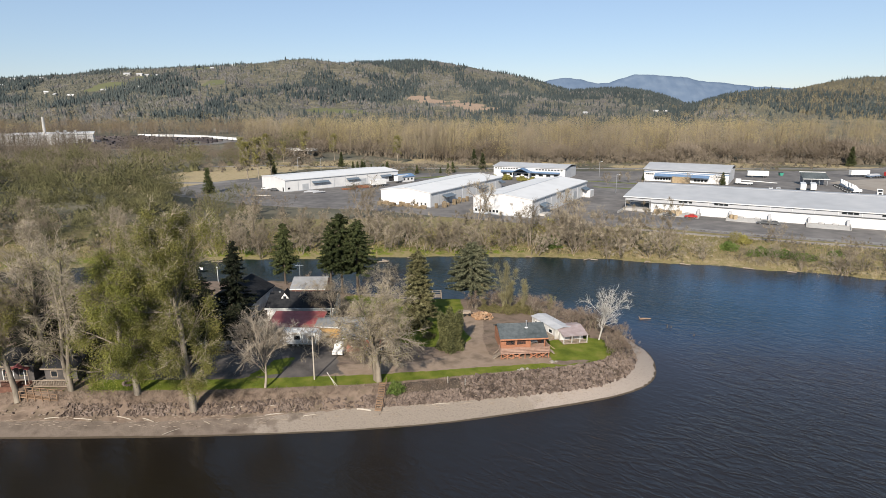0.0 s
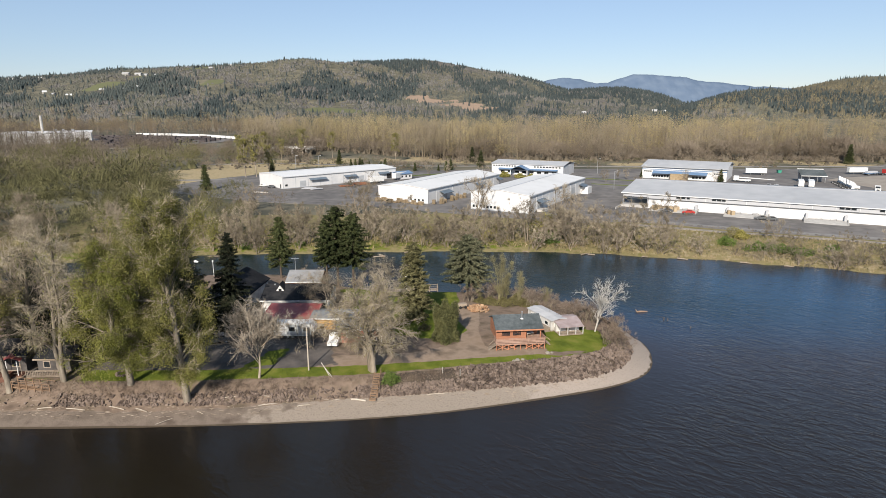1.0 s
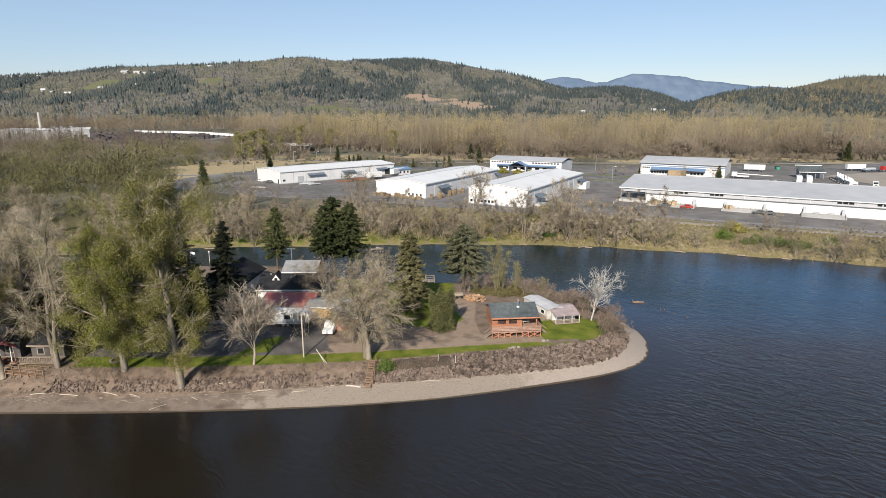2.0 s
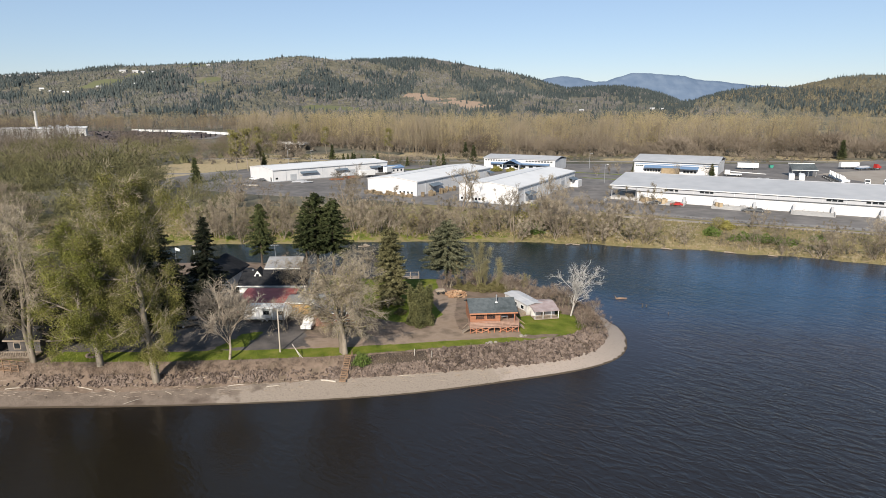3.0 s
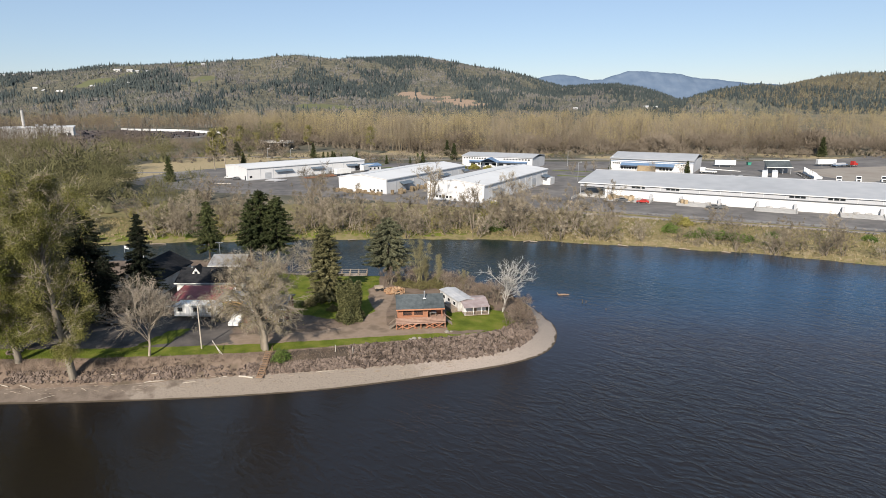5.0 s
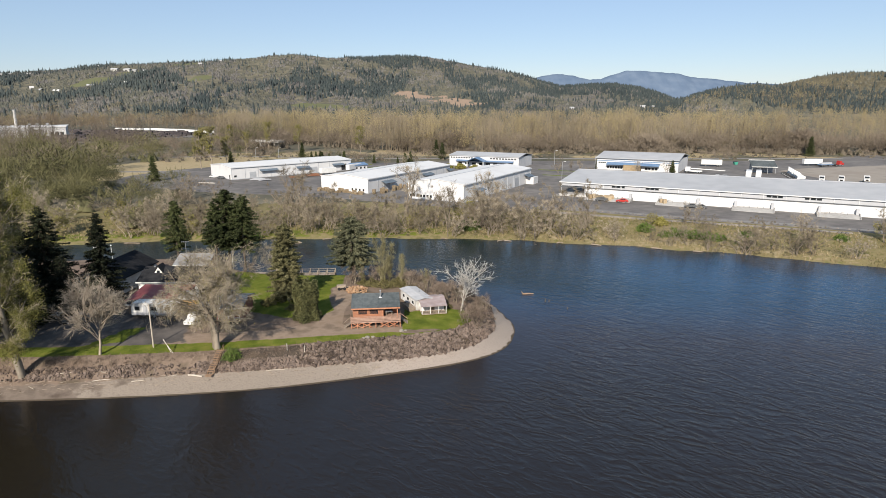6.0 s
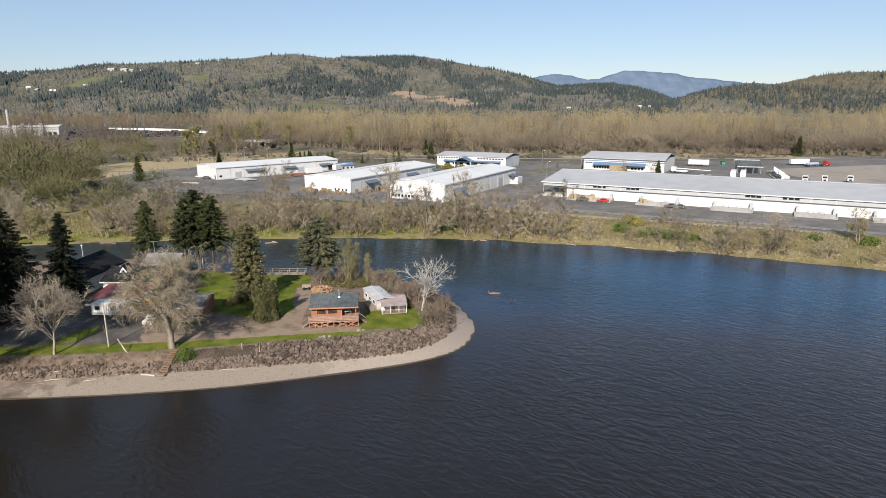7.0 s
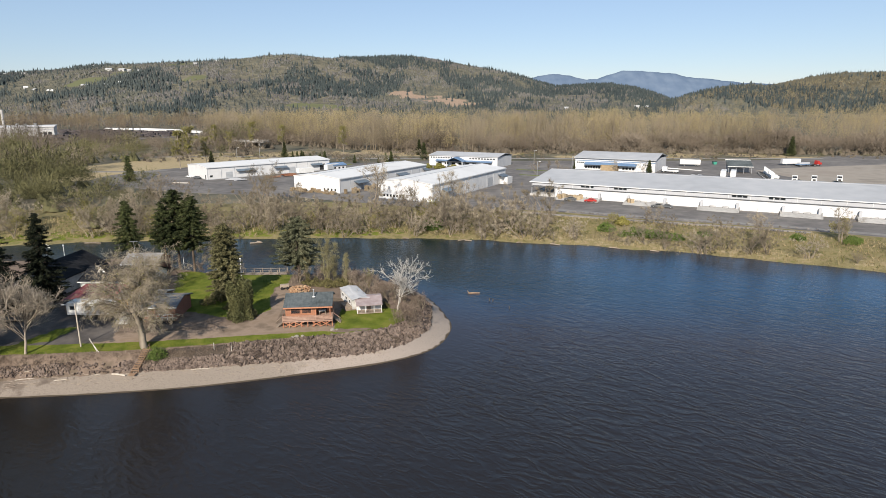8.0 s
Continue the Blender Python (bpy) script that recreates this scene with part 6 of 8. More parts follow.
# ---- island: buildings ----
M["red_roof"] = ramp_mat("red_metal_roof", [(0.24, 0.055, 0.055), (0.32, 0.08, 0.075), (0.38, 0.12, 0.11)], 0.8, 0.5)
M["pink_roof"] = ramp_mat("faded_corrugated_roof", [(0.30, 0.235, 0.225), (0.38, 0.31, 0.30), (0.45, 0.40, 0.39)], 0.9, 0.6)
M["pale_roof"] = ramp_mat("pale_grey_metal_roof", [(0.36, 0.36, 0.37), (0.45, 0.455, 0.465), (0.52, 0.52, 0.52)], 0.7, 0.5)
M["old_roof"] = ramp_mat("old_grey_roof", [(0.13, 0.14, 0.145), (0.19, 0.20, 0.205), (0.24, 0.25, 0.25)], 1.0, 0.85, 0.02, 6)
# black shingles, darkened further for the tree shade on these roofs
M["shaded_black_roof"] = ramp_mat("shaded_black_shingles", [(0.014, 0.015, 0.017), (0.022, 0.023, 0.026), (0.036, 0.036, 0.038)], 1.5, 0.95, 0.02, 6, spec=0.1)
M["mid_roof"] = ramp_mat("grey_metal_roof_old", [(0.20, 0.205, 0.21), (0.26, 0.265, 0.27), (0.31, 0.31, 0.31)], 0.8, 0.6)
M["white_siding"] = ramp_mat("white_lap_siding", [(0.62, 0.62, 0.60), (0.74, 0.74, 0.72), (0.80, 0.80, 0.78)], 0.9, 0.6)
M["worn_siding"] = ramp_mat("worn_white_siding", [(0.40, 0.38, 0.35), (0.60, 0.59, 0.57), (0.70, 0.70, 0.68)], 1.4, 0.7, stretch=(1, 1, .4), coarse=.3)
M["brush"] = ramp_mat("olive_brown_leaves", [(0.09, 0.08, 0.03), (0.14, 0.125, 0.05), (0.19, 0.165, 0.075)], 0.6, 0.9, per_island=.3)
M["ramp_wood"] = ramp_mat("brown_ramp_timber", [(0.19, 0.12, 0.075), (0.27, 0.175, 0.11), (0.33, 0.225, 0.15)], 1.6, 0.85)
M["ochre"] = ramp_mat("ochre_wood_siding", [(0.34, 0.19, 0.06), (0.46, 0.27, 0.09), (0.52, 0.33, 0.13)], 1.2, 0.8, stretch=(1, 1, 5))
M["brick_red"] = ramp_mat("red_brown_siding", [(0.24, 0.10, 0.07), (0.32, 0.14, 0.10)], 1.2, 0.8)
M["russet_wood"] = ramp_mat("russet_timber", [(0.085, 0.04, 0.028), (0.13, 0.062, 0.042), (0.18, 0.09, 0.062)], 1.6, 0.8)
# siding darkened for the tree shade on the west houses
M["shaded_siding"] = ramp_mat("shade_toned_siding", [(0.045, 0.04, 0.038), (0.075, 0.068, 0.064), (0.11, 0.10, 0.095)], 1.0, 0.8)
M["grey_siding"] = ramp_mat("grey_blue_siding", [(0.11, 0.125, 0.14), (0.155, 0.17, 0.185)], 1.0, 0.7)
M["weathered"] = ramp_mat("weathered_wood", [(0.20, 0.155, 0.115), (0.29, 0.235, 0.18), (0.37, 0.31, 0.25)], 1.6, 0.9, stretch=(1, 1, 3), per_object=.3)
M["fresh_cut"] = ramp_mat("cut_firewood", [(0.24, 0.13, 0.07), (0.35, 0.21, 0.12), (0.42, 0.29, 0.18)], 1.5, 0.85, per_object=.5)
M["drift"] = ramp_mat("bleached_driftwood", [(0.33, 0.28, 0.22), (0.44, 0.39, 0.32), (0.52, 0.47, 0.40)], 1.4, 0.9)
M["rock"] = ramp_mat("riprap_basalt", [(0.048, 0.035, 0.028), (0.11, 0.082, 0.066), (0.20, 0.154, 0.126)], 0.9, 0.9, 0.03, 5, per_object=.35, per_island=.35)
M["bramble"] = ramp_mat("dry_brambles", [(0.125, 0.092, 0.068), (0.20, 0.15, 0.115), (0.29, 0.235, 0.18)], 0.5, 0.95, per_island=.4)
M["stain_wood"] = ramp_mat("red_stained_timber", [(0.30, 0.12, 0.065), (0.42, 0.18, 0.10), (0.48, 0.24, 0.14)], 1.6, 0.75)


def gz(x, y):
    return float(height(np.array([x]), np.array([y]))[0])


def make_cabin():
    c = thing("cabin", pose(11.35, 95.2, gz(14, 97) - .02, 0, 0, 5), "orange cedar cabin with a dark metal roof and front deck", "cabin")
    w = part("wall", boxes((0, 5.2, 1.75, 7.4, 1.1, 3.35), (5.2, 7.7, 4.1, 7.4, 1.1, 3.35)), M["cedar"], c)
    part("gable", prism(bmesh.new(), [(1.75, 3.35), (4.6, 4.38), (7.4, 3.35)], .05, 7.65, axis="x"), M["cedar"], c)
    for k in range(11):
        part("lap_board", boxes((0, 5.2, 1.72, 1.75, 1.15 + k * .2, 1.17 + k * .2)), M["stain_wood"], w)
    for x0, x1 in ((.95, 2.45), (2.85, 4.35)):
        small_window(c, x0, x1, 1.85, 2.85, 1.75, proud=-.06, frame_mat=M["stain_wood"])
    part("door", boxes((5.9, 6.8, 4.02, 4.1, 1.15, 3.1)), M["glass"], c)
    part("corner_post", boxes((5.05, 5.2, 1.68, 1.8, 1.1, 3.3)), M["stain_wood"], c)
    part("porch_post", boxes((7.5, 7.65, 1.3, 1.45, 1.1, 3.3)), M["stain_wood"], c)
    roof = part("roof", prism(bmesh.new(), [(.95, 3.05), (4.6, 4.42), (8.2, 3.05), (8.2, 3.22), (4.6, 4.62), (.95, 3.22)], -.2, 8.05, axis="x"), M["dark_roof"], c)
    for k in range(19):
        x = -.16 + k * .452
        bm = prism(bmesh.new(), [(.93, 3.2), (4.6, 4.61), (4.6, 4.67), (.93, 3.26)], x, x + .05, axis="x")
        part("seam", bm, M["dark_roof"], roof)
    part("ridge_cap", rod(bmesh.new(), (-.2, 4.6, 4.62), (8.05, 4.6, 4.62), .09), M["dark_roof"], roof)
    part("fascia", boxes((-.21, 8.06, .88, .95, 2.98, 3.2)), M["stain_wood"], roof)
    pipe = part("chimney_pipe", rod(bmesh.new(), (4.75, 3.3, 4.2), (4.75, 3.3, 5.5), .1, .1, 10), M["steel"], c, "silver stove pipe")
    part("cap", rod(bmesh.new(), (4.75, 3.3, 5.5), (4.75, 3.3, 5.62), .16, .12, 10), M["steel"], pipe)
    part("flashing", rod(bmesh.new(), (4.75, 3.3, 4.25), (4.75, 3.3, 4.42), .3, .14, 10), M["white_paint"], pipe)
    deck = part("deck", boxes((-.3, 8.1, -.1, 0, .92, 1.12)), M["deck_wood"], c, "reddish timber deck")
    for k in range(12):
        y = 0 + k * .148
        part("plank", boxes((-.3, 8.1, y + .008, y + .14, 1.06, 1.1)), M["deck_wood"], deck)
    for k in range(16):
        y = 1.8 + k * .148
        part("plank", boxes((5.2, 8.1, y + .008, y + .14, 1.06, 1.1)), M["deck_wood"], deck)
    rail = part("railing", boxes((-.3, 8.1, -.08, 0, 1.98, 2.06)), M["deck_wood"], c)
    for k in range(3):
        part("rail_board", boxes((-.3, 8.1, -.05, -.01, 1.22 + k * .24, 1.4 + k * .24)), M["deck_wood"], rail)
    for k in range(7):
        x = -.3 + k * 1.37
        part("rail_post", boxes((x, x + .1, -.1, 0, .9, 2.0)), M["deck_wood"], rail)
    for k in range(4):
        part("rail_board", boxes((8.05, 8.1, 0, 4.1, 1.2 + k * .24, 1.36 + k * .24), (-.3, -.25, 0, 1.7, 1.2 + k * .24, 1.36 + k * .24)), M["deck_wood"], rail)
    for k in range(9):
        x = -.25 + k * 1.02
        part("pier", boxes((x, x + .13, -.05, .1, 0, .95)), M["stain_wood"], deck)
    for x0, x1 in ((0, 1.6), (1.6, 3.3), (4.6, 6.1), (6.1, 7.7)):
        for a, b in (((x0, .08), (x1, .9)), ((x0, .9), (x1, .08))):
            part("cross_brace", rod(bmesh.new(), (a[0], 0, a[1]), (b[0], 0, b[1]), .07, sides=4), M["stain_wood"], deck)
    # near-black sheet for the shade under the cabin floor
    part("skirt", boxes((0, 7.8, 1.6, 1.7, 0, 1.05)), M["dark"], c)
    for k in range(5):
        part("step", boxes((-1.5 + k * .26, -1.2 + k * .26, .3, 1.5, .18 * k, .18 * k + .08)), M["weathered"], c)
    part("step_rail", rod(bmesh.new(), (-1.5, .3, .9), (-.3, .3, 1.95), .04), M["weathered"], c)
    for k in range(5):
        part("side_step", boxes((8.15 + k * .24, 8.4 + k * .24, 1.2, 2.6, .9 - .2 * k, .98 - .2 * k)), M["weathered"], c)
    part("side_step_rail", rod(bmesh.new(), (8.1, 1.2, 2.0), (9.3, 1.2, 1.0), .05), M["deck_wood"], c)
    return c


make_cabin()
t = thing("patio_table", pose(17.2, 98.8, gz(14, 97) + 1.08, 0, 0, 10), "small grey table and bench on the cabin deck", "table")
part("top", boxes((-.6, .6, -.4, .4, .7, .76)), M["white_siding"], t)
for x in (-.5, .5):
    for y in (-.3, .3):
        part("leg", boxes((x - .04, x + .04, y - .04, y + .04, 0, .7)), M["weathered"], t)


def make_mobile_home():
    m = thing("mobile_home", pose(22.7, 102.2, gz(24, 103) - .02, 0, 0, 10) @ Matrix.Diagonal((1, 1, .76, 1)), "old white mobile home with a faded porch roof", "mobile home")
    part("front_wall", boxes((0, 4.4, .9, 4.6, .3, 2.5)), M["worn_siding"], m)
    part("front_roof", prism(bmesh.new(), [(.8, 2.5), (2.8, 2.95), (4.8, 2.5), (4.8, 2.6), (2.8, 3.05), (.8, 2.6)], -.2, 4.7, axis="x"), M["pink_roof"], m, "faded pinkish metal roof")
    pr = part("porch_roof", prism(bmesh.new(), [(-1.1, 2.15), (1.3, 2.62), (1.3, 2.7), (-1.1, 2.23)], -.1, 4.6, axis="x"), M["pink_roof"], m, "faded corrugated porch roof")
    for k in range(15):
        x = -.05 + k * .32
        part("corrugation", prism(bmesh.new(), [(-1.1, 2.22), (1.3, 2.69), (1.3, 2.73), (-1.1, 2.26)], x, x + .1, axis="x"), M["pink_roof"], pr)
    part("porch_floor", boxes((0, 4.5, -1, .9, .2, .35)), M["weathered"], m)
    for x in (.0, 1.5, 3.0, 4.35):
        part("porch_post", boxes((x, x + .1, -1.0, -.9, .3, 2.2)), M["white_paint"], m)
    part("porch_rail", boxes((0, 4.4, -1.0, -.94, 1.05, 1.11), (0, 4.4, -1.0, -.95, .42, .47)), M["weathered"], m)
    for k in range(9):
        part("baluster", boxes((.3 + k * .46, .34 + k * .46, -.98, -.94, .4, 1.1)), M["weathered"], m)
    for x in (.5, 2.9):
        small_window(m, x, x + 1.0, 1.25, 2.05, .9, proud=-.05)
    part("door", boxes((1.9, 2.6, .84, .9, .35, 2.2)), M["weathered"], m)
    for y in (1.6, 3.2):
        small_window(m, y, y + .8, 1.3, 2.0, 0, proud=-.05, axis="x")
    part("skirting", boxes((.02, 4.38, .92, 4.58, 0, .3)), M["weathered"], m)
    b = thing("mobile_home", pose(23.3, 104.0, gz(22, 106) - .02, 0, 0, 24) @ Matrix.Diagonal((1, 1, .76, 1)), "rear white trailer with a pale metal roof", "mobile home")
    part("wall", boxes((-1.6, 1.5, .2, 8, .3, 2.8)), M["worn_siding"], b)
    roof = part("roof", prism(bmesh.new(), [(-1.75, 2.75), (-.05, 3.1), (1.65, 2.75), (1.65, 2.87), (-.05, 3.22), (-1.75, 2.87)], -.1, 8.2), M["pale_roof"], b)
    for k in range(12):
        y = .2 + k * .66
        part("seam", prism(bmesh.new(), [(-1.75, 2.86), (-.05, 3.21), (1.65, 2.86), (1.65, 2.9), (-.05, 3.25), (-1.75, 2.9)], y, y + .06), M["pale_roof"], roof)
    part("vent_pipe", rod(bmesh.new(), (.6, 4, 2.9), (.6, 4, 3.7), .08), M["steel"], b)
    for y in (1.2, 3.6, 5.8):
        small_window(b, y, y + 1.0, 1.3, 2.1, -1.6, proud=-.05, axis="x")
    part("skirting", boxes((-1.58, 1.48, .22, 7.98, 0, .3)), M["weathered"], b)
    part("lean_to", boxes((-2.9, -1.62, .4, 3.4, 0, 1.0)), M["weathered"], b, "weathered wooden entry deck")


make_mobile_home()


def house(name, x, y, turn, w, d, eave, rise, wall, roof, label, over=.4, ridge="x", base=0.0, windows=(), z=None, trim=None):
    """A plain gabled house: local x along the front, y back."""
    z = gz(x, y) if z is None else z
    h = thing(name, pose(x, y, z, 0, 0, turn), label, "house")
    part("wall", boxes((0, w, 0, d, -.3, eave)), wall, h)
    o, t = over, .18
    if ridge == "x":
        s = rise / (d / 2)
        part("gable", prism(bmesh.new(), [(.02, eave), (d / 2, eave + rise - .05), (d - .02, eave)], .02, w - .02, axis="x"), wall, h)
        pts = [(-o, eave - o * s), (d / 2, eave + rise), (d + o, eave - o * s), (d + o, eave - o * s + t), (d / 2, eave + rise + t), (-o, eave - o * s + t)]
        part("roof", prism(bmesh.new(), pts, -o, w + o, axis="x"), roof, h)
        part("fascia", boxes((-o, w + o, -o - .06, -o, eave - o * s - .05, eave - o * s + t)), trim or M["white_paint"], h)
    else:
        s = rise / (w / 2)
        part("gable", prism(bmesh.new(), [(.02, eave), (w / 2, eave + rise - .05), (w - .02, eave)], .02, d - .02), wall, h)
        pts = [(-o, eave - o * s), (w / 2, eave + rise), (w + o, eave - o * s), (w + o, eave - o * s + t), (w / 2, eave + rise + t), (-o, eave - o * s + t)]
        part("roof", prism(bmesh.new(), pts, -o, d + o), roof, h)
    for x0, x1, z0, z1 in windows:
        small_window(h, x0, x1, z0, z1, 0, proud=-.06, frame_mat=trim)
    return h


dk = house("house", -33.4, 114.6, 0, 13.0, 9.4, 2.7, 1.8, M["white_siding"], M["shaded_black_roof"], "large house with a dark shingle roof and white dormer", windows=((10, 11, 1.1, 2.1), (11.6, 12.5, 1.1, 2.1)))
part("dormer", prism(bmesh.new(), [(1.7, 3.1), (3.0, 4.95), (4.3, 3.1)], 2.5, 4.6), M["white_siding"], dk, "white A-shaped dormer")
part("dormer_roof", prism(bmesh.new(), [(1.45, 2.95), (3.0, 5.1), (4.55, 2.95), (4.55, 3.15), (3.0, 5.34), (1.45, 3.15)], 2.4, 5.0), M["shaded_black_roof"], dk)
part("dormer_window", boxes((2.7, 3.3, 2.44, 2.5, 3.7, 4.3)), M["glass"], dk)
part("flue", boxes((1.4, 1.75, 4.3, 4.65, 4.1, 4.75)), M["old_roof"], dk)
rh = thing("house", pose(-30.9, 105.0, gz(-28, 107), 0, 0, -2), "low house with a red metal lean-to roof", "house")
part("wall", boxes((0, 9.4, 0, 7.2, -.3, 1.9)), M["brick_red"], rh)
red = part("roof", prism(bmesh.new(), [(-.5, 1.95), (7.3, 2.75), (7.3, 2.9), (-.5, 2.1)], -.3, 9.7, axis="x"), M["red_roof"], rh)
for k in range(20):
    x = -.25 + k * .515
    part("seam", prism(bmesh.new(), [(-.5, 2.09), (7.3, 2.89), (7.3, 2.94), (-.5, 2.14)], x, x + .05, axis="x"), M["red_roof"], red)
small_window(rh, 6.5, 7.5, .7, 1.5, 0, proud=-.06)
house("shed", -30.0, 103.3, 0, 3.4, 1.5, 1.9, .35, M["weathered"], M["shaded_black_roof"], "dark lean-to shed in front of the red roof")
house("shed", -24.6, 103.4, 0, 2.6, 1.5, 2.0, .3, M["grey_siding"], M["old_roof"], "grey lean-to shed in front of the red roof")
gr = house("house", -31.6, 127.8, 0, 7.0, 8.2, 2.7, 1.4, M["brick_red"], M["mid_roof"], "red-walled house with a grey metal roof", ridge="x")
an = part("antenna_mast", rod(bmesh.new(), (.9, 4.3, 3.6), (.9, 4.3, 6.9), .05), M["steel"], gr)
part("antenna", boxes((0, 1.8, 4.25, 4.35, 6.8, 6.86), (.3, .36, 3.8, 4.8, 6.8, 6.86), (.85, .91, 3.7, 4.9, 6.8, 6.86), (1.4, 1.46, 3.8, 4.8, 6.8, 6.86)), M["steel"], an)
# dull worn siding stands in for white walls in the firs' shade
lh = house("house", -46.4, 115.4, -4, 9.4, 14, 3.2, 2.4, M["worn_siding"], M["shaded_black_roof"], "pale-walled house with a dark gable roof under firs", ridge="y", windows=((2, 3.2, 1, 2.2), (5.5, 6.7, 1, 2.2)))
oc = house("shed", -21.8, 105.7, -6, 4.3, 4.6, 2.1, .5, M["ochre"], M["old_roof"], "ochre wooden shed with an old grey roof")
oc2 = house("house", -17.4, 105.3, -6, 3.7, 4.8, 2.2, .5, M["brick_red"], M["old_roof"], "small red-brown house with a white window", windows=((.9, 1.9, .8, 1.8),))
part("door", boxes((.05, .75, -.08, 0, .1, 1.95)), M["grey_siding"], oc2)
gh = house("house", -15.6, 98.8, 2, 7.2, 7.6, 2.5, .9, M["brick_red"], M["grey_siding"], "low house with a blue-grey roof and white porch rails", windows=((1.2, 2.4, 1, 2), (4.4, 5.4, 1, 2)))
part("porch_floor", boxes((3.6, 7.4, -1.7, 0, .55, .7)), M["weathered"], gh)
for k in range(5):
    part("porch_post", boxes((3.7 + k * .88, 3.78 + k * .88, -1.65, -1.57, .7, 1.75)), M["white_paint"], gh)
part("porch_rail", boxes((3.6, 7.4, -1.66, -1.58, 1.7, 1.78), (3.6, 7.4, -1.66, -1.6, 1.2, 1.25)), M["white_paint"], gh)
# near-black sheet for the shade under the porch
part("under_porch_shade", boxes((3.7, 7.3, -1.55, -1.5, -.2, .55)), M["dark"], gh)
# house at the west end with its deck, ramp and red canopy
# walls, roofs and trim are coloured dark for the tree shade here
wh = house("house", -71, 87.5, 4, 8.5, 7, 2.8, 1.3, M["shaded_siding"], M["shaded_black_roof"], "house coloured dark for shade behind the leaning cottonwood", windows=((1, 2.2, 1, 2.1), (4, 5.2, 1, 2.1), (6.4, 7.4, 1, 2.1)), trim=M["weathered"])
for k in range(6):
    part("porch_post", boxes((.2 + k * 1.55, .3 + k * 1.55, -1.6, -1.5, 0, 2.5)), M["white_paint"], wh)
part("porch_rail", boxes((.2, 8.0, -1.62, -1.54, .9, 1.0), (.2, 8, -1.6, -1.55, .4, .46)), M["weathered"], wh)
part("porch_deck", boxes((0, 8.5, -1.7, 0, -.3, .1)), M["russet_wood"], wh)
cn = thing("red_canopy", pose(-65.4, 85.9, gz(-65, 87), 0, 0, 20), "faded red canopy on posts by the house", "canopy")
part("cover", prism(bmesh.new(), [(0, 2.3), (1.5, 3.0), (3.0, 2.3), (3.0, 2.36), (1.5, 3.07), (0, 2.36)], 0, 3), M["red_roof"], cn)
for x in (.05, 2.9):
    for y in (.05, 2.9):
        part("post", rod(bmesh.new(), (x, y, 0), (x, y, 2.3), .05), M["weathered"], cn)
hb = house("house", -60.5, 87.6, 0, 5, 5, 2.4, 1.0, M["shaded_siding"], M["shaded_black_roof"], "small house and deck rail coloured dark for shade", windows=((1, 1.9, .9, 1.8), (3, 4, .9, 1.8)), trim=M["weathered"])
part("deck", boxes((-.4, 5.2, -2.4, 0, .3, .45)), M["weathered"], hb)
part("deck_rail", boxes((-.4, 5.2, -2.4, -2.32, 1.3, 1.38), (-.4, 5.2, -2.4, -2.34, .55, .6)), M["weathered"], hb)
for k in range(22):
    part("baluster", boxes((-.36 + k * .255, -.31 + k * .255, -2.4, -2.35, .5, 1.32)), M["weathered"], hb)
wd = thing("wooden_deck", pose(-69.5, 84.0, gz(-66, 84.6), 0, 0, 4), "red-brown timber deck with a rail by the house", "deck")
part("skirt", boxes((0, 5.9, .02, .08, -.6, .75), (5.84, 5.9, .1, 2.6, -.6, .75)), M["russet_wood"], wd)
for k in range(14):
    part("plank", boxes((-.1, 6.0, -.05 + k * .19, .12 + k * .19, .76, .81)), M["russet_wood"], wd)
for k in range(5):
    part("rail_post", boxes((.05 + k * 1.42, .15 + k * 1.42, 0, .1, .81, 1.75)), M["weathered"], wd)
part("top_rail", boxes((0, 5.9, -.02, .12, 1.75, 1.82)), M["weathered"], wd)
rp = thing("wooden_ramp", pose(-61.6, 83.0, gz(-59, 83), 0, 0, 0), "brown timber ramp with post and rail sides", "ramp")
part("floor", prism(bmesh.new(), [(0, .6), (5.6, 0), (5.6, .12), (0, .75)], 0, 1.4), M["ramp_wood"], rp)
for y in (-.05, 1.35):
    part("top_rail", rod(bmesh.new(), (0, y, 1.65), (5.6, y, 1.05), .05, sides=4), M["ramp_wood"], rp)
    part("mid_rail", rod(bmesh.new(), (0, y, 1.2), (5.6, y, .6), .04, sides=4), M["ramp_wood"], rp)
    for k in range(6):
        part("post", boxes((k * 1.1, k * 1.1 + .1, y - .05, y + .05, 0, 1.7 - k * .115)), M["ramp_wood"], rp)
bt = house("shed", -64, 107, 10, 5, 6, 1.8, .5, M["grey_siding"], M["pale_roof"], "shed with a pale blue-grey roof behind the trees")

# ---- island: vehicles and garden things ----
rv = thing("travel_trailer", pose(-28.4, 101.0, gz(-25, 101) + .02, 0, 0, -3), "white travel trailer with grey stripes", "travel trailer")
bm = prism(bmesh.new(), [(0, .55), (0, 2.5), (.35, 2.85), (7.3, 2.85), (8.0, 2.2), (8.0, 1.4), (7.3, .55)], -2.3, 0)
bmesh.ops.bevel(bm, geom=bm.edges[:], offset=.06, segments=1, affect="EDGES")
for v in bm.verts:
    v.co.y += 2.3
part("body", bm, M["white_paint"], rv)
for z0, z1 in ((.75, .92), (1.02, 1.1)):
    part("stripe", boxes((.1, 7.3, -.02, 0, z0, z1)), M["band_grey"], rv)
for x0, x1 in ((.8, 1.5), (3.6, 4.5), (6.2, 7.0)):
    small_window(rv, x0, x1, 1.55, 2.1, 0, proud=-.04, frame_mat=M["grey_paint"])
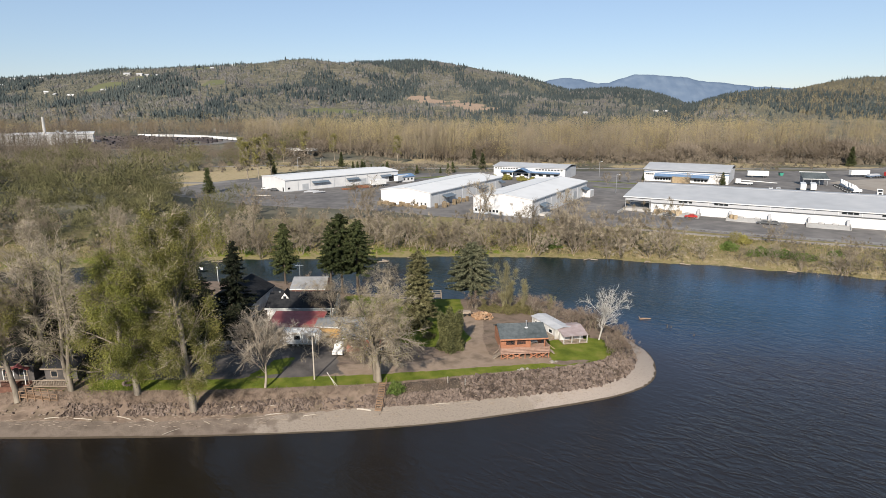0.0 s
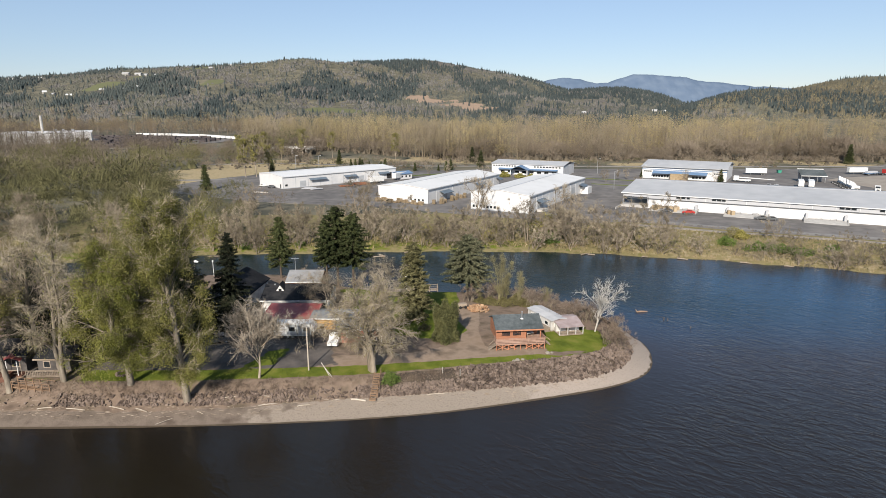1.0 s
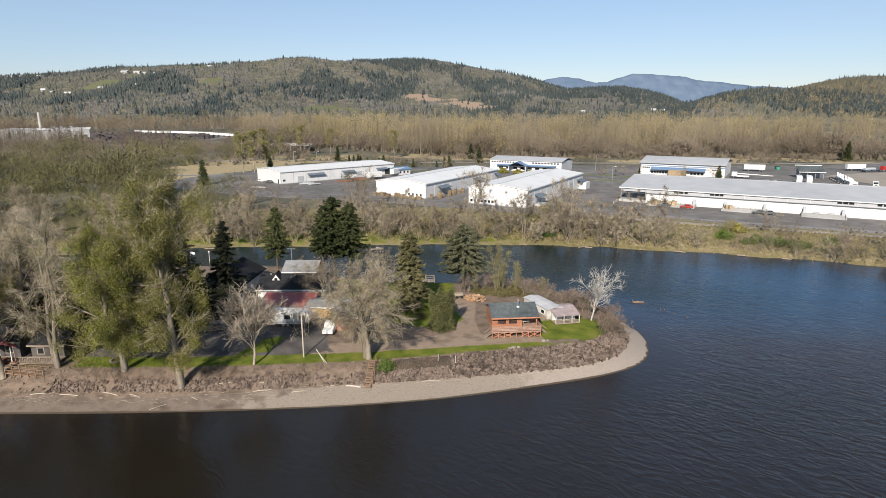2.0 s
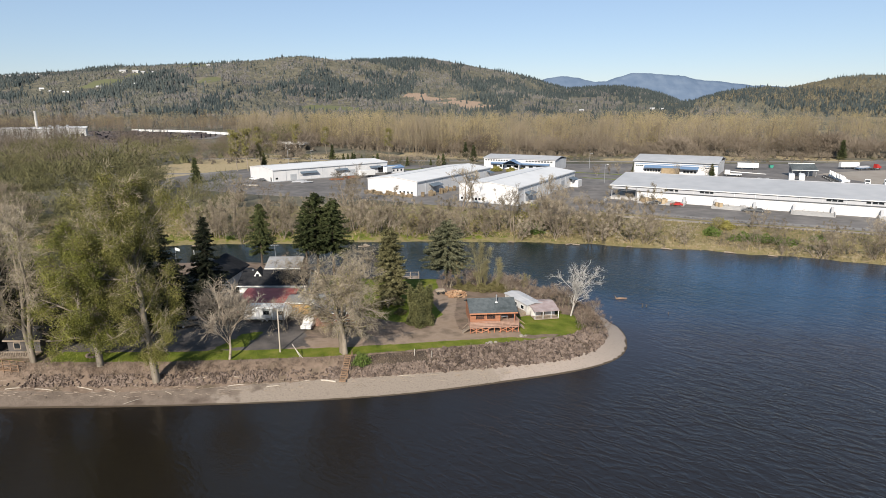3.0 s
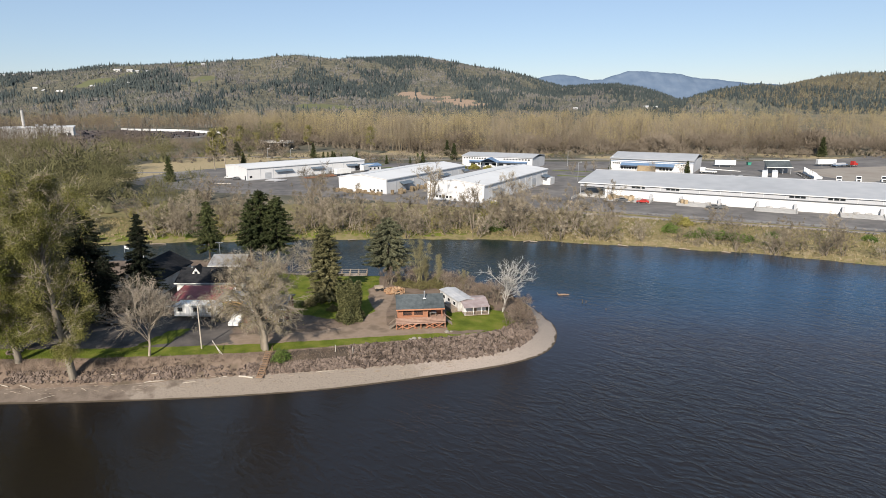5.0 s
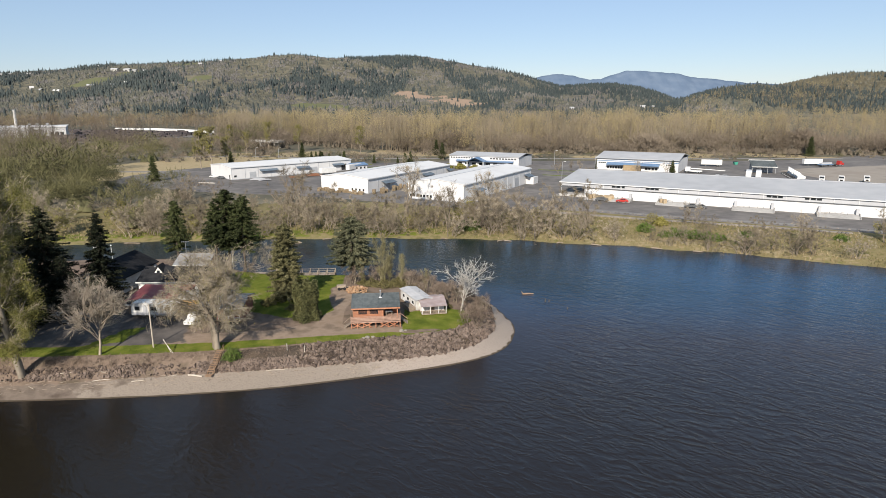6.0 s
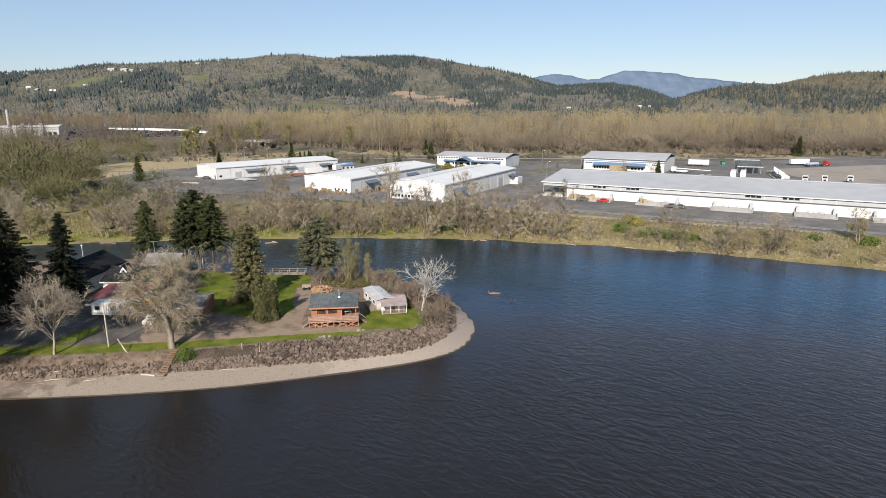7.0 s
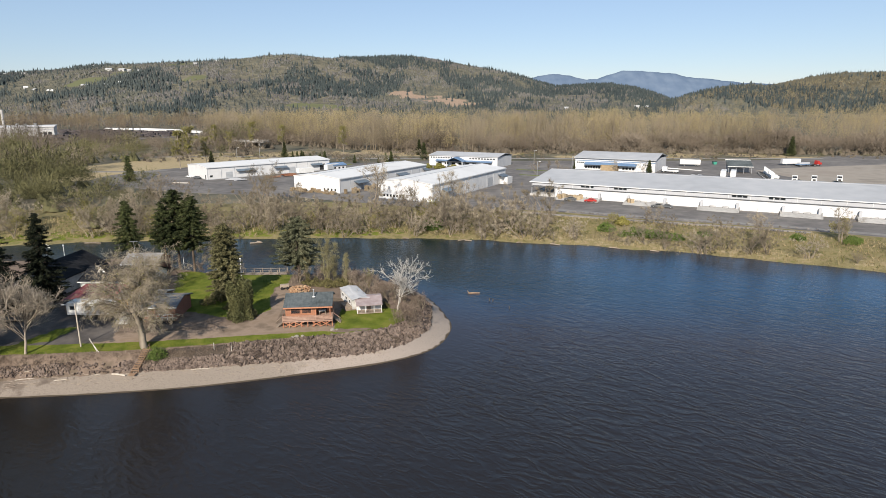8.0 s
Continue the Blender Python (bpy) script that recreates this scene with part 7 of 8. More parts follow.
for x in (2.2, 5.2):
    part("door", boxes((x, x + .65, -.04, 0, .7, 2.4)), M["band_grey"], rv)
part("awning_roll", rod(bmesh.new(), (2.4, -.12, 2.6), (6.8, -.12, 2.6), .09), M["white_paint"], rv)
part("roof_unit", boxes((3, 3.9, .8, 1.6, 2.85, 3.1), bevel=.08), M["white_paint"], rv)
for x in (3.3, 4.1):
    for y in (.15, 2.1):
        wheel(rv, x, y, .36, .22)
part("hitch", boxes((8.0, 9.0, 1.0, 1.2, .5, .62)), M["grey_paint"], rv)
car(pose(-16.6, 96.4, gz(-17, 97), 0, 0, 86), M["white_paint"], "white pickup under the bare willow", pickup=True, length=5.2)
car(pose(-39, 98.5, gz(-39, 98), 0, 0, 20), M["grey_paint"], "dark car in the shade of the trees")
car(pose(-45, 100.5, gz(-45, 100), 0, 0, 12), M["white_paint"], "white car parked under the cottonwoods")

up = thing("utility_pole", pose(-18.8, 88.0, gz(-18.8, 88)), "bare grey wooden pole on the lawn", "pole")
part("post", rod(bmesh.new(), (0, 0, -.3), (0, 0, 7.1), .12, .09, 8), M["drift"], up)
part("cap", rod(bmesh.new(), (0, 0, 7.1), (0, 0, 7.16), .12, .08, 8), M["steel"], up)
for x, y, dx in ((-15.6, 86.3, .9), (-15.2, 86.1, 1.3)):
    b = thing("plank", pose(x, y, gz(x, y), 0, 0, 0), "pale plank propped against the bank", "plank", "propped planks")
    part("board", rod(bmesh.new(), (-dx, .4, 1.9), (.4, -.3, -.1), .05, sides=4), M["white_bark"], b)
for x in (2.1, 4.8):
    b = thing("garden_stake", pose(x, 87.6, gz(x, 87.6)), "pale wooden stake on the lawn", "stake", "lawn stakes")
    part("post", rod(bmesh.new(), (0, 0, -.1), (0, 0, 1.1), .06, .05), M["white_bark"], b)


def make_steps():
    s = thing("wooden_steps", pose(-8.0, 86.6, 0, 0, 0, -4), "brown timber steps down the rocks to the beach", "steps")
    n = 10
    for k in range(n):
        u = k / (n - 1) * .84
        part("tread", boxes((-.42, .42, -4.4 * u - .16, -4.4 * u + .16, 3.4 - 2.2 * u, 3.47 - 2.2 * u)), M["ramp_wood"], s)
    for x in (-.46, .46):
        part("stringer", prism(bmesh.new(), [(.2, 3.3), (.2, 3.55), (-3.9, 1.5), (-3.9, 1.2)], x - .04, x + .04, axis="x"), M["ramp_wood"], s)
    part("landing", boxes((-.5, .5, -4.7, -4.0, 1.25, 1.36)), M["ramp_wood"], s)
    part("handrail", rod(bmesh.new(), (.62, .1, 4.4), (.62, -3.8, 2.45), .04), M["ramp_wood"], s)
    for u in (0, .42, .84):
        part("rail_post", rod(bmesh.new(), (.62, -4.4 * u, 3.2 - 2.2 * u), (.62, -4.4 * u, 4.4 - 2.2 * u), .04), M["ramp_wood"], s)


make_steps()


def log_mesh(rng, length, r, bend=.1, sides=8):
    bm, rings, n = bmesh.new(), [], 6
    for i in range(n + 1):
        u = i / n
        c = Vector((length * (u - .5), math.sin(u * 3) * bend * length * .3, r * .8 + math.sin(u * 5) * .03))
        rr2 = r * (1 - .35 * u) * rng.uniform(.9, 1.1)
        rings.append([bm.verts.new(c + Vector((0, rr2 * math.cos(a), rr2 * math.sin(a)))) for a in [k * math.tau / sides for k in range(sides)]])
    for a, b in zip(rings, rings[1:]):
        for k in range(sides):
            bm.faces.new((a[k], a[(k + 1) % sides], b[(k + 1) % sides], b[k]))
    bm.faces.new(rings[0][::-1])
    bm.faces.new(rings[-1])
    return bm


rl = random.Random(21)
for x, y, L, r, a in ((-45.2, 80.4, 3.6, .13, -18), (-28.6, 82.2, 3.2, .12, 8), (-10.4, 82.4, 2.6, .22, -12), (-23.2, 81.3, 3.8, .10, 12), (-41.5, 80, 3, .12, -24), (-50.9, 80.2, 3.4, .12, -8),
                      (-18.1, 81.2, 2.6, .1, 14), (-31.5, 81.2, 4.4, .11, 5), (-55, 80.5, 3.5, .12, 10), (-24.8, 82.6, 3, .09, -6), (-33, 79.6, 2.4, .08, -30), (1, 84.2, 3.2, .09, 10), (-13.5, 82.5, 2, .08, 20),
                      (-36.2, 78.4, 5.5, .05, 40)):
    l = thing("driftwood_log", pose(x, y, gz(x, y) - .03, 0, 0, a), "bleached driftwood log on the gravel beach", "driftwood", "beach logs")
    part("log", log_mesh(rl, L * .85, r * .7), M["drift"], l)
snag = thing("driftwood_snag", pose(45.4, 124.6, -.1, 0, 0, 8), "brown driftwood snag standing out of the river", "driftwood")
part("log", log_mesh(rl, 2.4, .22), M["ramp_wood"], snag)
part("root", rod(bmesh.new(), (-1.2, 0, .2), (-1.5, .2, .8), .14, .05), M["ramp_wood"], snag)
for x, y, hgt in ((48.2, 119.4, .8), (48.9, 119.1, .6), (17.4, 140.6, 1.3), (18.3, 140.9, 1.1), (51.8, 114.5, .5)):
    l = thing("piling", pose(x, y, -.5), "worn wooden piling stub in the river", "piling", "piling stubs")
    part("post", rod(bmesh.new(), (0, 0, 0), (.05, 0, hgt * .8 + .5), .13, .1, 8), M["dark_bark"], l)
for x, y, L, a in ((-65, 176.3, 8, 0), (-16.3, 175, 5.5, 12), (-15.5, 176.4, 4, -35), (72, 170.5, 5, -30), (98, 161.6, 4, -20), (62, 173.5, 3.5, 20), (45, 177, 4.5, 35), (47, 176.4, 3.5, -15), (88, 165.6, 5, -28), (-8, 180.6, 4, 25), (28, 180.2, 3.2, -20)):
    l = thing("driftwood_log", pose(x, y, .05, 0, 0, a), "pale stranded log along the far shore", "driftwood", "far shore logs")
    part("log", log_mesh(rl, L * .6, .2), M["weathered"], l)
# firewood pile, cart, boulder, fire ring
fw = thing("firewood_pile", pose(9.4, 116.2, gz(9.4, 116)), "pile of split orange firewood", "firewood")
for k in range(110):
    a, r = rl.uniform(0, math.tau), rl.uniform(0, 1) ** .6
    x, y = math.cos(a) * r * 2.1, math.sin(a) * r * 2.3
    z = rl.uniform(.05, 1.05) * (1 - r * .75)
    d = Vector((rl.uniform(-1, 1), rl.uniform(-1, 1), rl.uniform(-.3, .3))).normalized() * .28
    c = Vector((x, y, z + .1))
    part("split_log", rod(bmesh.new(), c - d, c + d, rl.uniform(.10, .2), sides=5), M["fresh_cut"], fw)
ct = thing("garden_cart", pose(6.2, 117.2, gz(6.2, 117), 0, 0, 15), "brown wooden cart beside the fir", "cart")
part("box", boxes((-.9, .9, -.5, .5, .45, 1.0), bevel=.04), M["weathered"], ct)
for x in (-.55, .55):
    for y in (-.55, .55):
        part("wheel", rod(bmesh.new(), (x, y - .05, .3), (x, y + .05, .3), .3, sides=12), M["tyre"], ct)
part("shaft", rod(bmesh.new(), (.9, 0, .6), (1.9, 0, .4), .04), M["weathered"], ct)
for x, y, s in ((19.6, 94.2, .42), (20.3, 94.4, .26), (14.2, 91.4, .42), (13.6, 91.2, .3), (15.1, 91.7, .3)):
    bm = bmesh.new()
    bmesh.ops.create_icosphere(bm, subdivisions=2, radius=s)
    for v in bm.verts:
        v.co *= 1 + .25 * noise.noise(v.co * 2.2 / s + Vector((x, y, 0)))
        v.co.z *= .65
    l = thing("boulder", pose(x, y, gz(x, y) + s * .2), "pale boulder at the lawn edge", "boulder", "lawn boulders")
    part("stone", bm, M["pale_stone"], l)
fr = thing("fire_ring", pose(-47.2, 87.0, gz(-47, 87)), "dark stone fire ring on the lawn", "fire ring")
for k in range(12):
    a = k * math.tau / 12
    bm = bmesh.new()
    bmesh.ops.create_icosphere(bm, subdivisions=1, radius=.26)
    for v in bm.verts:
        v.co = v.co * rl.uniform(.8, 1.1) + Vector((math.cos(a) * .9, math.sin(a) * .9, .12))
    part("stone", bm, M["rock"], fr)
# dock with posts and rail, garden lamp, flag
dk2 = thing("dock", pose(-10.8, 138.4, 0, 0, 0, 3), "grey timber dock with posts and railing", "dock")
for k in range(40):
    part("plank", boxes((k * .3, k * .3 + .27, 0, 2.4, .55, .62)), M["weathered"], dk2)
for k in range(7):
    for y in (.1, 2.2):
        part("post", rod(bmesh.new(), (k * 2, y, -1.5), (k * 2, y, 1.7), .1), M["weathered"], dk2)
part("rail", boxes((0, 12, 2.2, 2.28, 1.5, 1.58), (0, 12, 2.2, 2.26, 1.05, 1.1)), M["weathered"], dk2)
dk3 = thing("floating_dock", pose(-19, 140.6, 0, 0, 0, -2), "low floating dock on the side channel", "dock")
for k in range(26):
    part("plank", boxes((k * .3, k * .3 + .27, 0, 2.0, .35, .42)), M["weathered"], dk3)
part("float", boxes((.2, 7.6, .2, 1.8, -.3, .34)), M["dark"], dk3)
for x, y, h in ((-5.6, 127, 4.0), (-53.4, 143.2, 3.6), (-22.5, 138, 5)):
    l = thing("garden_lamp", pose(x, y, gz(x, y)), "white garden lamp on a slim post", "lamp", "garden lamps")
    part("post", rod(bmesh.new(), (0, 0, -.1), (0, 0, h), .06), M["white_paint"], l)
    bm = bmesh.new()
    bmesh.ops.create_uvsphere(bm, u_segments=10, v_segments=6, radius=.2)
    for v in bm.verts:
        v.co.z += h + .15
    part("globe", bm, M["white_paint"], l)
fl = thing("flag", pose(-58.5, 144.6, gz(-58.5, 144.6), 0, 0, 0), "small white flag on a pole by the shore", "flag")
part("pole", rod(bmesh.new(), (0, 0, -.1), (0, 0, 4.2), .04), M["steel"], fl)
part("cloth", prism(bmesh.new(), [(0, 4.1), (.5, 4.0), (1.1, 3.7), (1.0, 3.1), (.5, 3.3), (0, 3.4)], -.02, .02), M["white_paint"], fl)

# ---- island: trees ----
COTTON = dict(thick=(.055, .026), limbs=26, kids=(6, 4), tilt=(.45, .95), leader=.93, crook=.13)
LEAF = dict(leaf_mat=M["spring_leaf"], leaf_size=(.09, .19), leaf_sag=1.5, leaf_puff=.40)
B, TW = M["bark"], M["twig"]
CB = M["cotton_bark"]
plant(grown("cottonwood", 41, 26.0, 12, .52, "tall cottonwood with fresh yellow-green leaves on the bank", "tree", CB, TW, 3000, (.4, 1.2), (.03, .06), n_leaves=76000, clumps=620, group="cottonwoods", first=.17, low=.9, crown=.3, droop=.32, **LEAF, **dict(COTTON, limbs=30)), -44.5, 83.9)
plant(grown("cottonwood", 42, 31.0, 14.5, .58, "tallest cottonwood with olive spring leaves and bare limbs", "tree", CB, TW, 5500, (.5, 1.3), (.03, .06), n_leaves=98000, clumps=820, group="cottonwoods", first=.2, low=.6, crown=.62, droop=.06, lean=(-.04, 0), **dict(LEAF, leaf_mat=M["olive_leaf"]), **dict(COTTON, limbs=36)), -35.3, 81.6)
plant(grown("cottonwood", 43, 27.0, 11, .38, "pale-barked cottonwoods with mostly bare twigs", "tree", CB, TW, 8000, (.5, 1.4), (.025, .05), n_leaves=3500, group="cottonwoods", stems=2, spread_r=.7, first=.16, low=.9, droop=.3, **LEAF, **dict(COTTON, limbs=18, kids=(6, 3))), -55.2, 84.3)
plant(grown("cottonwood", 44, 18.0, 13, .48, "leaning cottonwood with olive leaves at the water's edge", "tree", CB, TW, 6000, (.5, 1.2), (.03, .06), n_leaves=24000, clumps=300, lean=(-.32, .05), group="cottonwoods", first=.3, **dict(LEAF, leaf_mat=M["olive_leaf"]), **dict(COTTON, limbs=16)), -62.0, 83.0)
plant(grown("cottonwood", 45, 22.0, 9, .38, "leaning cottonwood with bright green leaves", "tree", CB, TW, 2000, (.5, 1.2), (.03, .06), n_leaves=46000, clumps=430, lean=(-.2, 0), group="cottonwoods", first=.12, low=1.0, crown=.3, droop=.3, **LEAF, **dict(COTTON, limbs=18)), -46.5, 87.5)
plant(grown("cottonwood", 46, 24.0, 13, .42, "bare cottonwood behind the west house", "tree", B, TW, 7000, (.5, 1.4), (.02, .04), group="cottonwoods", first=.25, **COTTON), -62.5, 91)
plant(grown("cottonwood", 47, 23.0, 10, .4, "olive budding cottonwood among the houses", "tree", CB, TW, 2500, (.5, 1.3), (.03, .06), n_leaves=36000, clumps=300, group="cottonwoods", first=.3, crown=.6, **dict(LEAF, leaf_mat=M["olive_leaf"]), **dict(COTTON, limbs=18)), -40.5, 92)
plant(grown("cottonwood", 48, 21.0, 11, .4, "bare cottonwood with pale limbs behind the green ones", "tree", B, TW, 1800, (.5, 1.4), (.02, .04), group="cottonwoods", first=.25, **dict(COTTON, limbs=20)), -56, 97)
plant(grown("bare_tree", 51, 12.0, 14, .22, "leafless grey tree with upswept branches on the lawn", "tree", B, M["pale_twig"], 7500, (.3, .9), (.02, .036), thick=(.06, .032), first=.3, limbs=28, kids=(8, 5), tilt=(.3, 1.4), leader=.66, rise=.35, stems=1, crown=.5, low=1.0), -25.8, 85.5)
plant(grown("willow", 52, 14.4, 17.5, .55, "broad leafless willow with arching twigs above the steps", "tree", M["willow_bark"], M["brown_twig"], 19000, (.35, 1.0), (.025, .045), M["gold_bush"], 2600, (.1, .2), twig_droop=.25, thick=(.065, .034), droop=.2, first=.16, limbs=17, kids=(8, 5), tilt=(.6, 1.2), leader=.82, stems=2, spread_r=.3, crown=.4, low=.8, crook=.17), -8.8, 87.9)
plant(grown("shrub_willow", 53, 5.2, 9, .08, "low leafless willow beside the pickup", "shrub", B, TW, 1500, (.3, .9), (.02, .04), twig_droop=.5, droop=.5, first=.1, limbs=6, kids=(5, 2), stems=6, spread_r=.6), -20.8, 98.6)
curly = grown("bare_tree", 54, 9.5, 12.5, .16, "leafless tangled tree among the houses", "tree", B, TW, 4000, (.4, 1.1), (.025, .05), twig_droop=.5, droop=.45, first=.2, limbs=11, kids=(6, 3), stems=2, spread_r=.4, leader=.8, tilt=(.6, 1.1), crook=.18, group="tangled trees")
plant(curly, -19.8, 111.4)
for x, y, s in ((-10.6, 132, .9), (-23, 116.5, .85)):
    again(curly, x, y, x * 31, s)
plant(grown("bleached_tree", 57, 8.8, 8.4, .15, "bleached white leafless tree on the point", "tree", M["white_bark"], M["white_bark"], 1500, (.2, .6), (.018, .034), thick=(.032, .02), first=.28, limbs=13, kids=(6, 4), stems=2, spread_r=.16, tilt=(.35, .9), leader=.8, lean=(.17, 0), crook=.12, crown=.75, low=.45), 29.9, 104.3)
sap = grown("sapling", 56, 9.8, 1.7, .09, "slim budding sapling with upright olive twigs", "tree", M["olive_twig"], M["olive_twig"], 4200, (.3, .8), (.02, .045), first=.1, limbs=14, kids=(3, 1), stems=4, spread_r=.22, tilt=(.22, .42), leader=.97, low=1.0, crook=.05, group="saplings")
plant(sap, 14.3, 120.6)
for x, y, s in ((18.2, 120.5, .66), (9.9, 121.6, .55), (15.6, 121.8, .6), (23.3, 117.5, .42)):
    again(sap, x, y, x * 17, s)
plant(conifer("fir", 61, 14.0, 11.0, "broad grey-green fir with a bare trunk foot on the lawn", bare=.25, boughs=13, tip=.5, ragged=.5, density=1.5, droop=.22, needle="grey_fir", sliver=(.25, .55)), 7.6, 124.4)
plant(conifer("fir", 62, 18.8, 9.6, "tall dark firs standing close together by the channel", bare=.31, boughs=12, tip=.45, ragged=.5, density=1.5, group="channel firs"), -21.5, 133.5)
plant(conifer("fir", 63, 17.6, 8.6, "tall dark firs standing close together by the channel", bare=.33, boughs=12, tip=.45, ragged=.5, density=1.5, group="channel firs"), -17.8, 132.4)
plant(conifer("fir", 69, 16.2, 6.0, "tall dark firs standing close together by the channel", bare=.38, boughs=11, tip=.6, ragged=.5, density=1.4, group="channel firs"), -23.6, 131.6)
plant(conifer("fir", 64, 15.2, 6.8, "slender fir beside the dark house", bare=.22, boughs=12, tip=.55, ragged=.4, density=1.4), -36.4, 141.0)
plant(conifer("fir", 65, 15.0, 6.9, "slim olive-green fir on the lawn", bare=.01, boughs=17, tip=.4, droop=.42, ragged=.3, density=1.7, needle="olive_fir"), -3.3, 111.2)
plant(conifer("fir", 66, 17.3, 8.8, "dark fir shading the houses", bare=.03, boughs=13, tip=.75, density=1.3, ragged=.5, needle="shaded_fir", group="shade firs"), -38.1, 111.0)
plant(conifer("fir", 67, 19.6, 14, "tall dark fir shading the houses", bare=.03, boughs=13, tip=.75, density=1.3, ragged=.5, needle="shaded_fir", group="shade firs"), -46.0, 106.8)
plant(conifer("fir", 68, 21.0, 12.5, "tall dark fir shading the houses", bare=.03, boughs=13, tip=.75, density=1.3, ragged=.5, needle="shaded_fir", group="shade firs"), -51.5, 107.4)
# several are added to darken ground and roofs that lie in tree shade
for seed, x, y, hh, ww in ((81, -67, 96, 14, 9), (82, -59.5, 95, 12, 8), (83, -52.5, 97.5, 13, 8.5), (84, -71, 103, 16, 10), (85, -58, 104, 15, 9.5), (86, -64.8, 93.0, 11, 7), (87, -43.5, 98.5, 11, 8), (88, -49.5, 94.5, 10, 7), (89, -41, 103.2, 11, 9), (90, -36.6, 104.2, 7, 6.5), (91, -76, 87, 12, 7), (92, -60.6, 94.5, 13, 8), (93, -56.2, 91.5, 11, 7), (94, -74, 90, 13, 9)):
    plant(conifer("cedar", seed, hh, ww, "dense dark cedar among the houses, some added to darken", bare=.0, boughs=11, tip=.6, density=.6, ragged=.5, needle="shaded_fir", group="cedars"), x, y)
dome = leafy_bush("round_bush", 71, 2.25, M["bush_olive"], 17000, "dense round green bush beside the drive", leaf=(.15, .32), flat=2.9)
plant(dome, 2.8, 100.2)
plant(leafy_bush("ivy_bush", 72, 1.25, M["green_bush"], 2600, "bright green bush beside the steps", leaf=(.1, .22), flat=1.2), -5.9, 85.6)


gd = leafy_bush("garden_bush", 74, 1.5, M["brush"], 1800, "olive-brown bush at the foot of the saplings", group="garden bushes", leaf=(.1, .24), flat=.9)
plant(gd, 12.0, 119.8)
for x, y, s in ((14.6, 119.2, 1.1), (16.8, 119.4, 1.0), (19.2, 118.6, .9), (10.2, 121.0, .8), (17.9, 121.5, 1.1), (21.2, 117.2, .7), (-6.2, 108.2, .9), (-1.2, 105.2, .7), (27.5, 105.6, .6)):
    again(gd, x, y, x * 23, s)


def hedge():
    """Brown scrub round the back of the point, and single low shrubs."""
    rq = random.Random(33)
    kind = [grown("scrub", 80 + k, 3.0, 3.4, .05, "brown leafless scrub along the island's back shore", "scrub", M["twig"], M["bramble"], 800, (.3, .8), (.03, .06),
                  first=.08, limbs=3, kids=(2, 0), stems=5, spread_r=.7, tilt=(.3, .8), group="back shore scrub") for k in range(3)]
    first = [True] * 3
    rim = [(8, 121), (11, 123), (14, 124.5), (17, 124), (19, 122.5), (21.5, 120), (24, 117.5), (26.5, 115), (28, 112), (29.5, 109.5), (31.5, 107), (32.6, 104), (32.6, 101.5), (31.6, 99), (30.4, 97.2), (20, 118), (23, 113.5), (26.5, 109.5)]
    for x, y in rim:
        for _ in range(2):
            k, px, py, s = rq.randint(0, 2), x + rq.uniform(-1, 1), y + rq.uniform(-1, 1), rq.uniform(.5, 1.0)
            if first[k]:
                first[k] = False
                plant(kind[k], px, py, size=s)
            else:
                again(kind[k], px, py, rq.uniform(0, 360), s)
    for k in range(9):
        x = rq.uniform(-33, -14)
        again(kind[k % 3], x, np.interp(x, [-62, -30, -14], [141, 136, 133]) + rq.uniform(-2, 2), rq.uniform(0, 360), rq.uniform(.5, .9))


hedge()


def strip_points(rng, n, lo, hi, x0, x1):
    """Points on the front slope of the island between beach and lawn."""
    out = []
    while len(out) < n:
        x, y = rng.uniform(x0, x1, 4000), rng.uniform(78, 118, 4000)
        f, t = poly_distance(x, y, BANK_FOOT), poly_distance(x, y, BANK_TOP)
        k = f / np.maximum(f - t, 1e-6)
        ok = (f > lo) & (t < .25) & (k < hi) & ((y < 97) | (x > 30))
        out += list(zip(x[ok], y[ok]))
    p = np.array(out[:n])
    return np.column_stack([p, height(p[:, 0], p[:, 1])])


